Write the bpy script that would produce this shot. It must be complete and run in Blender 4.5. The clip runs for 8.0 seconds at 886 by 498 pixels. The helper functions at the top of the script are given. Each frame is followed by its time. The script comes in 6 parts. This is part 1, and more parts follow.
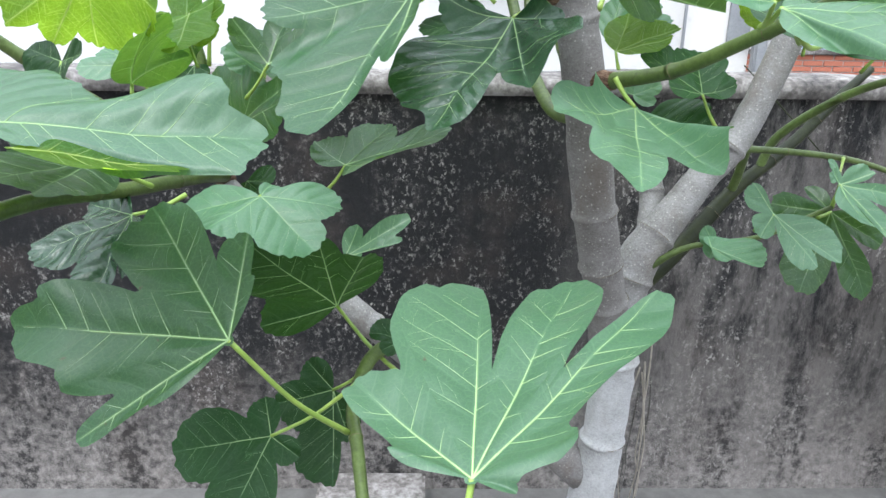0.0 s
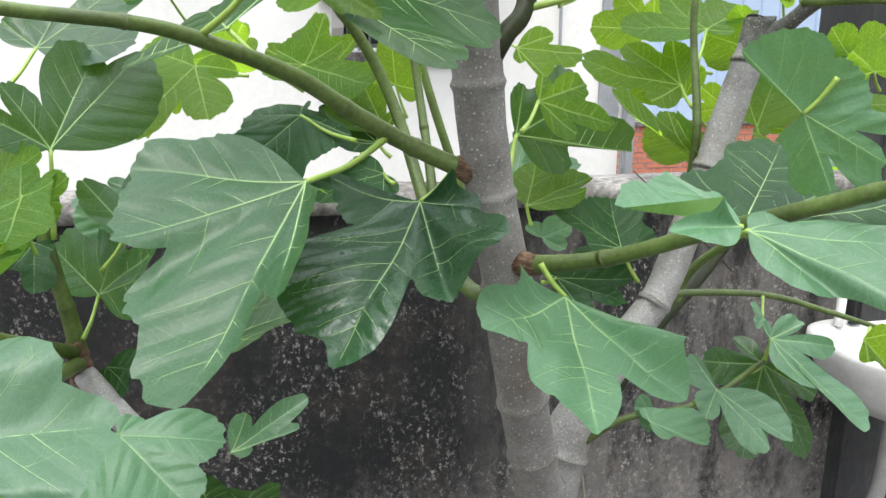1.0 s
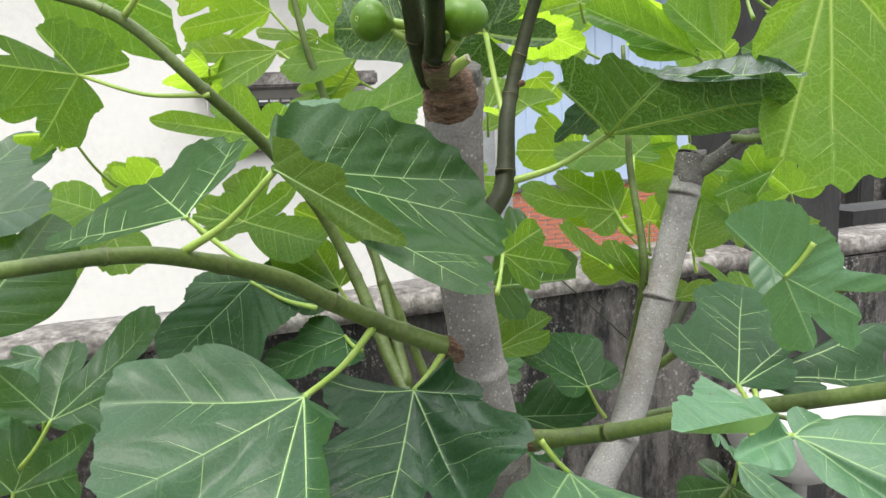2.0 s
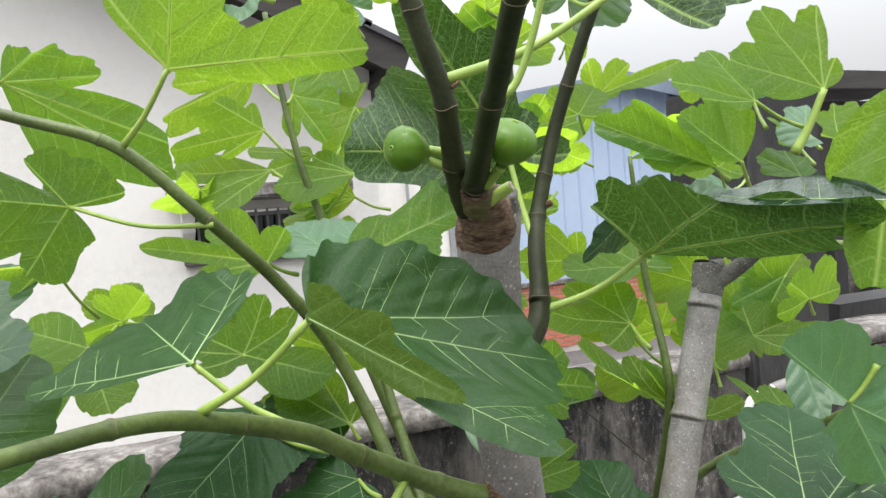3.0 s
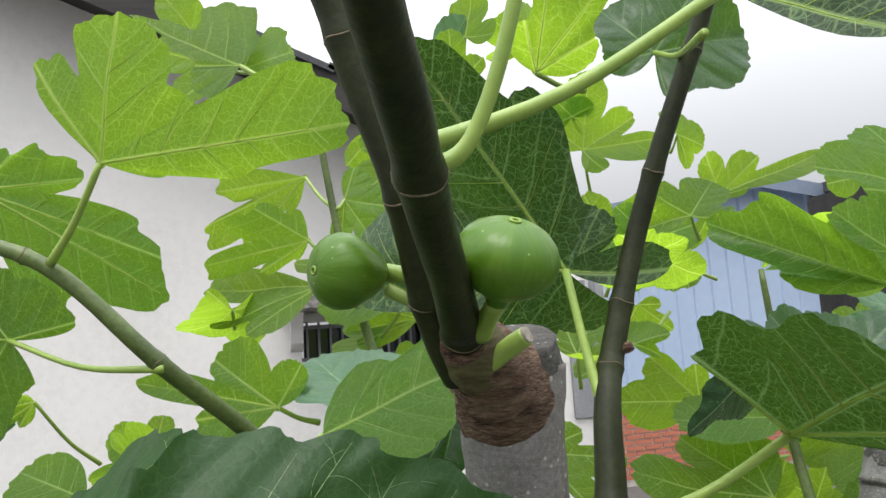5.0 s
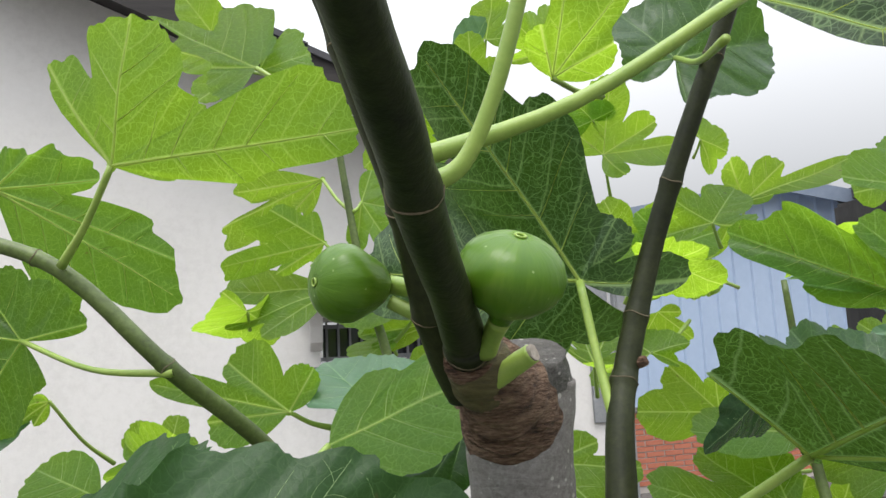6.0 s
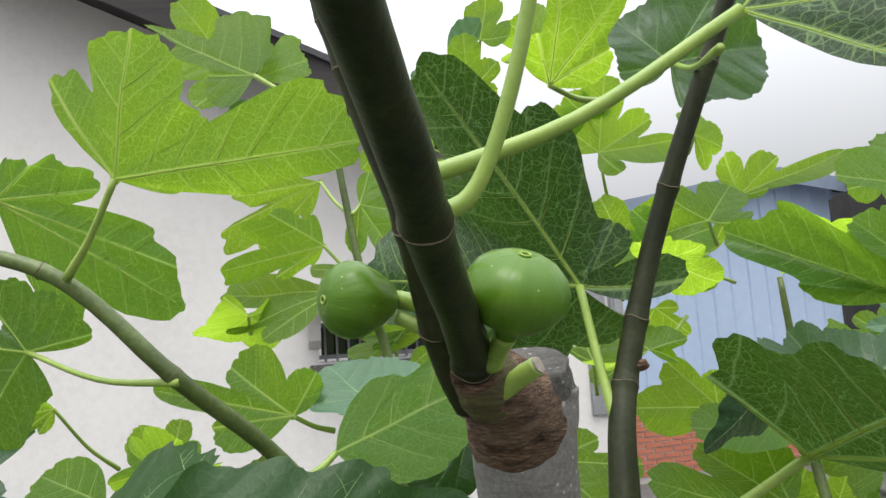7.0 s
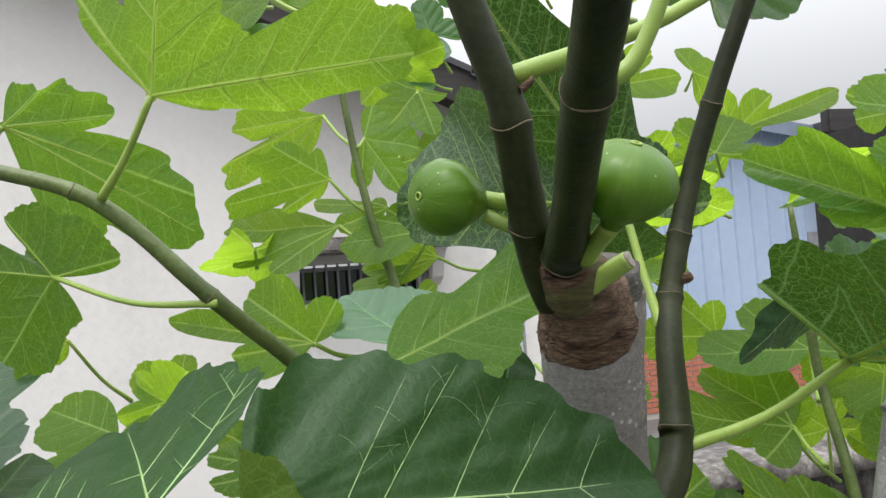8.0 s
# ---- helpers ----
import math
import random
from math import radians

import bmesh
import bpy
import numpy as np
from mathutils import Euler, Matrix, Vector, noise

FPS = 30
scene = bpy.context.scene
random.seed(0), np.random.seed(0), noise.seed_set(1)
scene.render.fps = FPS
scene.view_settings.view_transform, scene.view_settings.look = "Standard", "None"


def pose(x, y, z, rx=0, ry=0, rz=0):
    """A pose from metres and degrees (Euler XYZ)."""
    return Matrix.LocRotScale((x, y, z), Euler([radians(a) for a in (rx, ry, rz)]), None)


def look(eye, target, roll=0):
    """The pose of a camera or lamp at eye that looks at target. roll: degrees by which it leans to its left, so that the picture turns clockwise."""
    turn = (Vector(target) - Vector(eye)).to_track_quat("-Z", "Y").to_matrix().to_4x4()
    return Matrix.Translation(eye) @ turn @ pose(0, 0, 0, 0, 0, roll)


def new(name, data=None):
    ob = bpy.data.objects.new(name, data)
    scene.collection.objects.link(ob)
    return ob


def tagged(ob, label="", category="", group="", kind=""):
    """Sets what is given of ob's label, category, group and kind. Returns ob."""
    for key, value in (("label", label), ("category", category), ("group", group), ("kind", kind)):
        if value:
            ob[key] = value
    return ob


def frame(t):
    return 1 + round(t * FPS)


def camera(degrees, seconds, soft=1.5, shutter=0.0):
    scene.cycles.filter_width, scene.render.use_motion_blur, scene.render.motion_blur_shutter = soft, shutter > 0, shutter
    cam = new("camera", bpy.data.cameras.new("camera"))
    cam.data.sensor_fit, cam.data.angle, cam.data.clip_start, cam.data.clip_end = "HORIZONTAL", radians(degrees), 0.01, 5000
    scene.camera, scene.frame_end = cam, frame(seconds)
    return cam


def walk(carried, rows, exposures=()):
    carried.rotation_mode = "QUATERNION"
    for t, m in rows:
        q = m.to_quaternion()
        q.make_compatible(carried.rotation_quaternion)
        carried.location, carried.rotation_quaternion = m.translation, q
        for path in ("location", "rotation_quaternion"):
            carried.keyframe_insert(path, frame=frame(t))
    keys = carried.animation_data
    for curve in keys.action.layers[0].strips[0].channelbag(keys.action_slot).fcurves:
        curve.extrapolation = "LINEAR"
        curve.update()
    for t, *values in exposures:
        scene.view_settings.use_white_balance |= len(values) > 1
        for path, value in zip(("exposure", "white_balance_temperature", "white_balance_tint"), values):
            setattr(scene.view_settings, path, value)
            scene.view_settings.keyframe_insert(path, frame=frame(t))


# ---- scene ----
cam = camera(62.0, 8.0)
PATH = [
    (0, (0.016, 0.08, 1.638), (0.063, 1.963, 0.964), 0.9),
    (0.5, (0.011, 0.163, 1.683), (0.208, 2.067, 1.102), 0.7),
    (1, (0.006, 0.257, 1.741), (0.357, 2.162, 1.245), -0.2),
    (1.5, (-0.015, 0.293, 1.777), (0.508, 2.18, 1.369), -1.5),
    (2, (-0.084, 0.344, 1.85), (0.602, 2.193, 1.516), -2.6),
    (2.2, (-0.114, 0.347, 1.867), (0.625, 2.183, 1.582), -3.2),
    (3.3, (-0.106, 0.463, 1.877), (0.681, 2.302, 1.862), -4.7),
    (3.5, (-0.079, 0.491, 1.871), (0.682, 2.341, 1.89), -4.5),
    (4, (-0.019, 0.559, 1.9), (0.646, 2.44, 2.033), -4.8),
    (4.5, (0.019, 0.605, 1.908), (0.613, 2.505, 2.098), -4.1),
    (4.7, (0.034, 0.605, 1.900), (0.567, 2.519, 2.129), -4.3),
    (5.8, (0.050, 0.607, 1.904), (0.478, 2.544, 2.155), -3.1),
    (6, (0.052, 0.612, 1.906), (0.475, 2.551, 2.152), -2.9),
    (6.5, (0.048, 0.603, 1.914), (0.48, 2.539, 2.17), -3.5),
    (7, (0.047, 0.605, 1.914), (0.481, 2.544, 2.145), -3.9),
    (7.5, (0.04, 0.614, 1.908), (0.512, 2.549, 2.081), -4.3),
    (8, (-0.004, 0.615, 1.896), (0.502, 2.548, 1.984), -4.2),
]
walk(cam, [(t, look(eye, target, roll)) for t, eye, target, roll in PATH], exposures=[(0, 0.90, 5950, 10), (1, 0.76, 6400, 9), (1.5, 0.71, 6600, 8), (2, 0.68, 6650, 9), (3.5, 0.48, 6550, 11), (4.5, 0.27, 6500, 11), (8, 0.25, 6550, 11)])

# ---- world, sun ----
world = bpy.data.worlds.new("overcast_sky")
scene.world = world
world.use_nodes = True
wn = world.node_tree.nodes
wl = world.node_tree.links
wn.clear()
w_out = wn.new("ShaderNodeOutputWorld")
w_bg = wn.new("ShaderNodeBackground")
w_sky = wn.new("ShaderNodeTexSky")
w_sky.sky_type = "NISHITA"
w_sky.sun_disc = False
w_sky.sun_elevation = radians(62)
w_sky.sun_rotation = radians(200)
w_sky.air_density = 1.6
w_sky.dust_density = 3.0
w_dim = wn.new("ShaderNodeVectorMath")
w_dim.operation = "SCALE"
w_dim.inputs["Scale"].default_value = 0.05
w_cloud = wn.new("ShaderNodeTexNoise")
w_cloud.inputs["Scale"].default_value = 1.4
w_cloud.inputs["Detail"].default_value = 4
w_ramp = wn.new("ShaderNodeValToRGB")
w_ramp.color_ramp.elements[0].position = 0.3
w_ramp.color_ramp.elements[0].color = (0.79, 0.82, 0.86, 1)
w_ramp.color_ramp.elements[1].position = 0.7
w_ramp.color_ramp.elements[1].color = (0.88, 0.90, 0.925, 1)
w_mix = wn.new("ShaderNodeMixRGB")
w_mix.inputs["Fac"].default_value = 0.88
wl.new(w_sky.outputs["Color"], w_dim.inputs[0])
wl.new(w_cloud.outputs["Fac"], w_ramp.inputs["Fac"])
wl.new(w_dim.outputs["Vector"], w_mix.inputs["Color1"])
wl.new(w_ramp.outputs["Color"], w_mix.inputs["Color2"])
w_tc = wn.new("ShaderNodeTexCoord")
w_sep = wn.new("ShaderNodeSeparateXYZ")
w_up = wn.new("ShaderNodeMapRange")  # an overcast sky is about three times brighter overhead than at the horizon
w_up.inputs["From Min"].default_value = 0.0
w_up.inputs["From Max"].default_value = 1.0
w_up.interpolation_type = "SMOOTHSTEP"
w_up.inputs["To Min"].default_value = 0.52
w_up.inputs["To Max"].default_value = 2.95
w_lit = wn.new("ShaderNodeVectorMath")
w_lit.operation = "SCALE"
wl.new(w_tc.outputs["Generated"], w_sep.inputs["Vector"])
wl.new(w_sep.outputs["Z"], w_up.inputs["Value"])
wl.new(w_mix.outputs["Color"], w_lit.inputs[0])
wl.new(w_up.outputs["Result"], w_lit.inputs["Scale"])
wl.new(w_lit.outputs["Vector"], w_bg.inputs["Color"])
w_bg.inputs["Strength"].default_value = 1.0
wl.new(w_bg.outputs["Background"], w_out.inputs["Surface"])

sun = new("sun", bpy.data.lights.new("sun", "SUN"))
sun.data.energy = 1.3
sun.data.angle = radians(25)
sun.data.color = (1.0, 0.97, 0.92)
sun.matrix_world = look((-1.2, -2.2, 6.0), (0, 0, 0))


# ---- materials ----
def material(name):
    m = bpy.data.materials.new(name)
    m.use_nodes = True
    return m, m.node_tree.nodes, m.node_tree.links, m.node_tree.nodes["Principled BSDF"]


def ramp(nodes, stops):
    r = nodes.new("ShaderNodeValToRGB")
    els = r.color_ramp.elements
    while len(els) < len(stops):
        els.new(0.5)
    for e, (p, c) in zip(els, stops):
        e.position, e.color = p, (*c, 1)
    return r


def coords(nodes, links, kind="Object", scale=(1, 1, 1)):
    tc = nodes.new("ShaderNodeTexCoord")
    mp = nodes.new("ShaderNodeMapping")
    mp.inputs["Scale"].default_value = scale
    links.new(tc.outputs[kind], mp.inputs["Vector"])
    return mp.outputs["Vector"]


def noise_tex(nodes, links, vec, scale, detail=5, rough=0.6):
    n = nodes.new("ShaderNodeTexNoise")
    n.inputs["Scale"].default_value = scale
    n.inputs["Detail"].default_value = detail
    n.inputs["Roughness"].default_value = rough
    links.new(vec, n.inputs["Vector"])
    return n.outputs["Fac"]


def noise_col(nodes, links, vec, scale):
    n = nodes.new("ShaderNodeTexNoise")
    n.inputs["Scale"].default_value = scale
    links.new(vec, n.inputs["Vector"])
    return n.outputs["Color"]


def bump(nodes, links, bsdf, height, strength, dist):
    b = nodes.new("ShaderNodeBump")
    b.inputs["Strength"].default_value = strength
    b.inputs["Distance"].default_value = dist
    links.new(height, b.inputs["Height"])
    links.new(b.outputs["Normal"], bsdf.inputs["Normal"])


def mixc(nodes, links, fac, a, b, mode="MIX"):
    m = nodes.new("ShaderNodeMixRGB")
    m.blend_type = mode
    for sock, v in ((m.inputs["Fac"], fac), (m.inputs["Color1"], a), (m.inputs["Color2"], b)):
        if isinstance(v, (int, float)):
            sock.default_value = v
        elif isinstance(v, tuple):
            sock.default_value = (*v, 1)
        else:
            links.new(v, sock)
    return m.outputs["Color"]


def mottled(name, stops, scale, rough, kind="Object", stretch=(1, 1, 1), fine=60.0, bump_str=0.3, bump_d=0.002, metal=0.0):
    """Two scales of noise in one ramp, with relief."""
    m, n, l, p = material(name)
    v = coords(n, l, kind, stretch)
    a = noise_tex(n, l, v, scale)
    b = noise_tex(n, l, v, fine, 4, 0.7)
    f = mixc(n, l, 0.4, a, b)
    r = ramp(n, stops)
    l.new(f, r.inputs["Fac"])
    l.new(r.outputs["Color"], p.inputs["Base Color"])
    p.inputs["Roughness"].default_value = rough
    p.inputs["Metallic"].default_value = metal
    bump(n, l, p, b, bump_str, bump_d)
    return m


def leaf_material(name, dark, light, through_col, share, rough, top_net=0.10, sheen=0.8, relief=0.26, vein_top=0.0, vein_lit=0.8, net=(0.20, 0.34, 0.10)):
    m, n, l, p = material(name)
    uv = coords(n, l, "UV")
    big = noise_tex(n, l, uv, 14, 3)
    small = noise_tex(n, l, uv, 160, 3, 0.7)
    r = ramp(n, [(0.3, dark), (0.7, light)])
    l.new(mixc(n, l, 0.35, big, small), r.inputs["Fac"])
    info = n.new("ShaderNodeObjectInfo")
    hsv = n.new("ShaderNodeHueSaturation")
    vary = n.new("ShaderNodeMapRange")
    vary.inputs["To Min"].default_value = 0.75
    vary.inputs["To Max"].default_value = 1.25
    l.new(info.outputs["Random"], vary.inputs["Value"])
    l.new(vary.outputs["Result"], hsv.inputs["Value"])
    l.new(r.outputs["Color"], hsv.inputs["Color"])
    cell = n.new("ShaderNodeTexVoronoi")
    cell.feature = "DISTANCE_TO_EDGE"
    cell.inputs["Scale"].default_value = 150
    l.new(uv, cell.inputs["Vector"])
    warp = mixc(n, l, 0.012, uv, noise_col(n, l, uv, 60))
    l.new(warp, cell.inputs["Vector"])
    tiny = n.new("ShaderNodeTexVoronoi")
    tiny.feature = "DISTANCE_TO_EDGE"
    tiny.inputs["Scale"].default_value = 330
    l.new(warp, tiny.inputs["Vector"])
    line = n.new("ShaderNodeMapRange")
    line.inputs["From Min"].default_value = 0.01
    line.inputs["From Max"].default_value = 0.045
    line.inputs["To Min"].default_value = 0.8
    line.inputs["To Max"].default_value = 0.0
    l.new(cell.outputs["Distance"], line.inputs["Value"])
    line2 = n.new("ShaderNodeMapRange")
    line2.inputs["From Min"].default_value = 0.01
    line2.inputs["From Max"].default_value = 0.10
    line2.inputs["To Min"].default_value = 0.35
    line2.inputs["To Max"].default_value = 0.0
    l.new(tiny.outputs["Distance"], line2.inputs["Value"])
    mesh_net = n.new("ShaderNodeMath")
    mesh_net.operation = "MAXIMUM"
    l.new(line.outputs["Result"], mesh_net.inputs[0])
    l.new(line2.outputs["Result"], mesh_net.inputs[1])
    weak = n.new("ShaderNodeMath")
    weak.operation = "MULTIPLY"
    weak.inputs[1].default_value = top_net
    l.new(mesh_net.outputs["Value"], weak.inputs[0])
    glow = n.new("ShaderNodeMath")
    glow.operation = "MULTIPLY"
    glow.inputs[1].default_value = 0.62
    l.new(mesh_net.outputs["Value"], glow.inputs[0])
    blemish = n.new("ShaderNodeMapRange")
    blemish.inputs["From Min"].default_value = 0.72
    blemish.inputs["From Max"].default_value = 0.80
    l.new(noise_tex(n, l, uv, 75, 2), blemish.inputs["Value"])
    # pillows between the side veins
    uq = n.new("ShaderNodeUVMap")
    uq.uv_map = "quilt"
    sq = n.new("ShaderNodeSeparateXYZ")
    l.new(uq.outputs["UV"], sq.inputs["Vector"])
    wav = n.new("ShaderNodeMath")
    wav.operation = "PINGPONG"
    wav.inputs[1].default_value = 0.5
    stray = n.new("ShaderNodeMath")
    stray.operation = "MULTIPLY_ADD"
    stray.inputs[1].default_value = 0.30
    l.new(noise_tex(n, l, uv, 26, 2), stray.inputs[0])
    l.new(sq.outputs["X"], stray.inputs[2])
    l.new(stray.outputs["Value"], wav.inputs[0])
    pil = n.new("ShaderNodeMapRange")
    pil.interpolation_type = "SMOOTHSTEP"
    pil.inputs["From Min"].default_value = 0.0
    pil.inputs["From Max"].default_value = 0.42
    l.new(wav.outputs["Value"], pil.inputs["Value"])
    mid = n.new("ShaderNodeMapRange")
    mid.interpolation_type = "SMOOTHSTEP"
    mid.inputs["From Max"].default_value = 0.5
    l.new(sq.outputs["Y"], mid.inputs["Value"])
    pm = n.new("ShaderNodeMath")
    pm.operation = "MULTIPLY"
    l.new(pil.outputs["Result"], pm.inputs[0])
    l.new(mid.outputs["Result"], pm.inputs[1])
    # veins seen in the blade itself
    side_vein = n.new("ShaderNodeMapRange")
    side_vein.inputs["From Min"].default_value = 0.008
    side_vein.inputs["From Max"].default_value = 0.05
    side_vein.inputs["To Min"].default_value = 0.42
    side_vein.inputs["To Max"].default_value = 0.0
    l.new(wav.outputs["Value"], side_vein.inputs["Value"])
    main_vein = n.new("ShaderNodeMapRange")
    main_vein.inputs["From Min"].default_value = 0.03
    main_vein.inputs["From Max"].default_value = 0.08
    main_vein.inputs["To Min"].default_value = 1.0
    main_vein.inputs["To Max"].default_value = 0.0
    l.new(sq.outputs["Y"], main_vein.inputs["Value"])
    fade = n.new("ShaderNodeMapRange")
    fade.inputs["From Min"].default_value = 1.2
    fade.inputs["From Max"].default_value = 3.6
    fade.inputs["To Min"].default_value = 1.0
    fade.inputs["To Max"].default_value = 0.12
    l.new(sq.outputs["Y"], fade.inputs["Value"])
    thin = n.new("ShaderNodeMath")
    thin.operation = "MULTIPLY"
    l.new(side_vein.outputs["Result"], thin.inputs[0])
    l.new(fade.outputs["Result"], thin.inputs[1])
    veins = n.new("ShaderNodeMath")
    veins.operation = "MAXIMUM"
    l.new(thin.outputs["Value"], veins.inputs[0])
    l.new(main_vein.outputs["Result"], veins.inputs[1])
    v_top = n.new("ShaderNodeMath")
    v_top.operation = "MULTIPLY"
    v_top.inputs[1].default_value = vein_top
    l.new(veins.outputs["Value"], v_top.inputs[0])
    v_lit = n.new("ShaderNodeMath")
    v_lit.operation = "MULTIPLY"
    v_lit.inputs[1].default_value = vein_lit
    l.new(veins.outputs["Value"], v_lit.inputs[0])
    col = mixc(n, l, weak.outputs["Value"], hsv.outputs["Color"], net)
    col = mixc(n, l, v_top.outputs["Value"], col, (0.34, 0.50, 0.16))
    col = mixc(n, l, blemish.outputs["Result"], col, (0.10, 0.075, 0.03))
    l.new(col, p.inputs["Base Color"])
    p.inputs["Roughness"].default_value = rough
    p.inputs["IOR"].default_value = 1.5
    p.inputs["Specular IOR Level"].default_value = sheen
    pucker = noise_tex(n, l, uv, 70, 2, 0.5)
    h2 = mixc(n, l, 0.48, pm.outputs["Value"], mixc(n, l, 0.45, mixc(n, l, 0.4, cell.outputs["Distance"], pucker), small))
    bump(n, l, p, h2, relief, 0.0035)
    tr = n.new("ShaderNodeBsdfTranslucent")
    tcol = mixc(n, l, glow.outputs["Value"], mixc(n, l, big, through_col, tuple(c * 0.62 for c in through_col)), tuple(min(0.95, c * 1.35 + 0.08) for c in through_col))
    tcol = mixc(n, l, v_lit.outputs["Value"], tcol, tuple(min(0.95, c * 1.5 + 0.16) for c in through_col))
    tcol = mixc(n, l, blemish.outputs["Result"], tcol, (0.16, 0.10, 0.02))
    l.new(tcol, tr.inputs["Color"])
    mx = n.new("ShaderNodeMixShader")
    mx.inputs["Fac"].default_value = share
    l.new(p.outputs["BSDF"], mx.inputs[1])
    l.new(tr.outputs["BSDF"], mx.inputs[2])
    l.new(mx.outputs["Shader"], n["Material Output"].inputs["Surface"])
    return m


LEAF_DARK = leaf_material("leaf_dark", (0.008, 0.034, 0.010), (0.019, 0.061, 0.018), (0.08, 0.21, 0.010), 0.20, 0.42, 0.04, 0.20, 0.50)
LEAF_SATIN = leaf_material("leaf_satin_dark", (0.018, 0.060, 0.013), (0.033, 0.092, 0.023), (0.08, 0.21, 0.010), 0.18, 0.42, 0.06, 0.28, 0.60)
LEAF_OLIVE = leaf_material("leaf_olive_underside", (0.050, 0.100, 0.014), (0.085, 0.145, 0.024), (0.22, 0.36, 0.02), 0.30, 0.46, 0.15, 0.25, 0.30, 0.2, 0.4)
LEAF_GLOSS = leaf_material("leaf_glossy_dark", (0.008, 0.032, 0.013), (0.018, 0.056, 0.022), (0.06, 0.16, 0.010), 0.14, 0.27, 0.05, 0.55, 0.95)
# Underside green darkened in the base colours to stand for blocked light.
LEAF_UNDER_SHADED = leaf_material("leaf_underside_shaded", (0.008, 0.026, 0.007), (0.015, 0.042, 0.011), (0.085, 0.20, 0.010), 0.27, 0.48, 0.62, 0.25, 0.36, 0.60, 0.8, (0.20, 0.33, 0.12))
LEAF_MID = leaf_material("leaf_mid", (0.013, 0.047, 0.020), (0.028, 0.083, 0.036), (0.20, 0.42, 0.020), 0.32, 0.36, 0.06, 0.50, 0.46)
LEAF_YOUNG = leaf_material("leaf_young", (0.032, 0.100, 0.014), (0.060, 0.150, 0.024), (0.41, 0.67, 0.028), 0.64, 0.42, 0.25, 0.3, 0.45, 0.36, 0.70)
LEAF_FRESH = leaf_material("leaf_fresh_green", (0.026, 0.085, 0.014), (0.048, 0.125, 0.024), (0.27, 0.50, 0.020), 0.46, 0.40, 0.22, 0.35, 0.45, 0.32, 0.6)
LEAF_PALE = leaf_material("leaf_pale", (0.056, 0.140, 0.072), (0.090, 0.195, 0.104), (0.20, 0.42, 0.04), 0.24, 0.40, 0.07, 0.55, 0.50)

VEIN = mottled("vein_pale_green", [(0.3, (0.22, 0.36, 0.13)), (0.7, (0.37, 0.51, 0.22))], 30, 0.5, fine=200, bump_str=0.1)
PETIOLE = mottled("petiole_yellow_green", [(0.3, (0.18, 0.30, 0.045)), (0.7, (0.33, 0.44, 0.09))], 25, 0.38, fine=240, bump_str=0.2, bump_d=0.001)


def lit_vein_material():
    """Ribs on the underside: pale, and letting some light through."""
    m, n, l, p = material("vein_lit_yellow_green")
    r = ramp(n, [(0.3, (0.30, 0.42, 0.09)), (0.7, (0.46, 0.57, 0.16))])
    l.new(noise_tex(n, l, coords(n, l), 60), r.inputs["Fac"])
    l.new(r.outputs["Color"], p.inputs["Base Color"])
    p.inputs["Roughness"].default_value = 0.45
    tr = n.new("ShaderNodeBsdfTranslucent")
    tr.inputs["Color"].default_value = (0.80, 0.90, 0.30, 1)
    mx = n.new("ShaderNodeMixShader")
    mx.inputs["Fac"].default_value = 0.55
    l.new(p.outputs["BSDF"], mx.inputs[1])
    l.new(tr.outputs["BSDF"], mx.inputs[2])
    l.new(mx.outputs["Shader"], n["Material Output"].inputs["Surface"])
    return m


VEIN_LIT = lit_vein_material()
STEM_GREEN = mottled("stem_olive", [(0.34, (0.036, 0.054, 0.010)), (0.5, (0.072, 0.108, 0.020)), (0.64, (0.115, 0.165, 0.038))], 20, 0.45, fine=220, bump_str=0.25, bump_d=0.001)
STEM_DARK = mottled("stem_dark_brown_green", [(0.32, (0.008, 0.0105, 0.0035)), (0.5, (0.019, 0.024, 0.007)), (0.66, (0.036, 0.042, 0.013))], 22, 0.5, fine=260, bump_str=0.3, bump_d=0.001)
STEM_DARK.node_tree.nodes["Principled BSDF"].inputs["Specular IOR Level"].default_value = 0.25


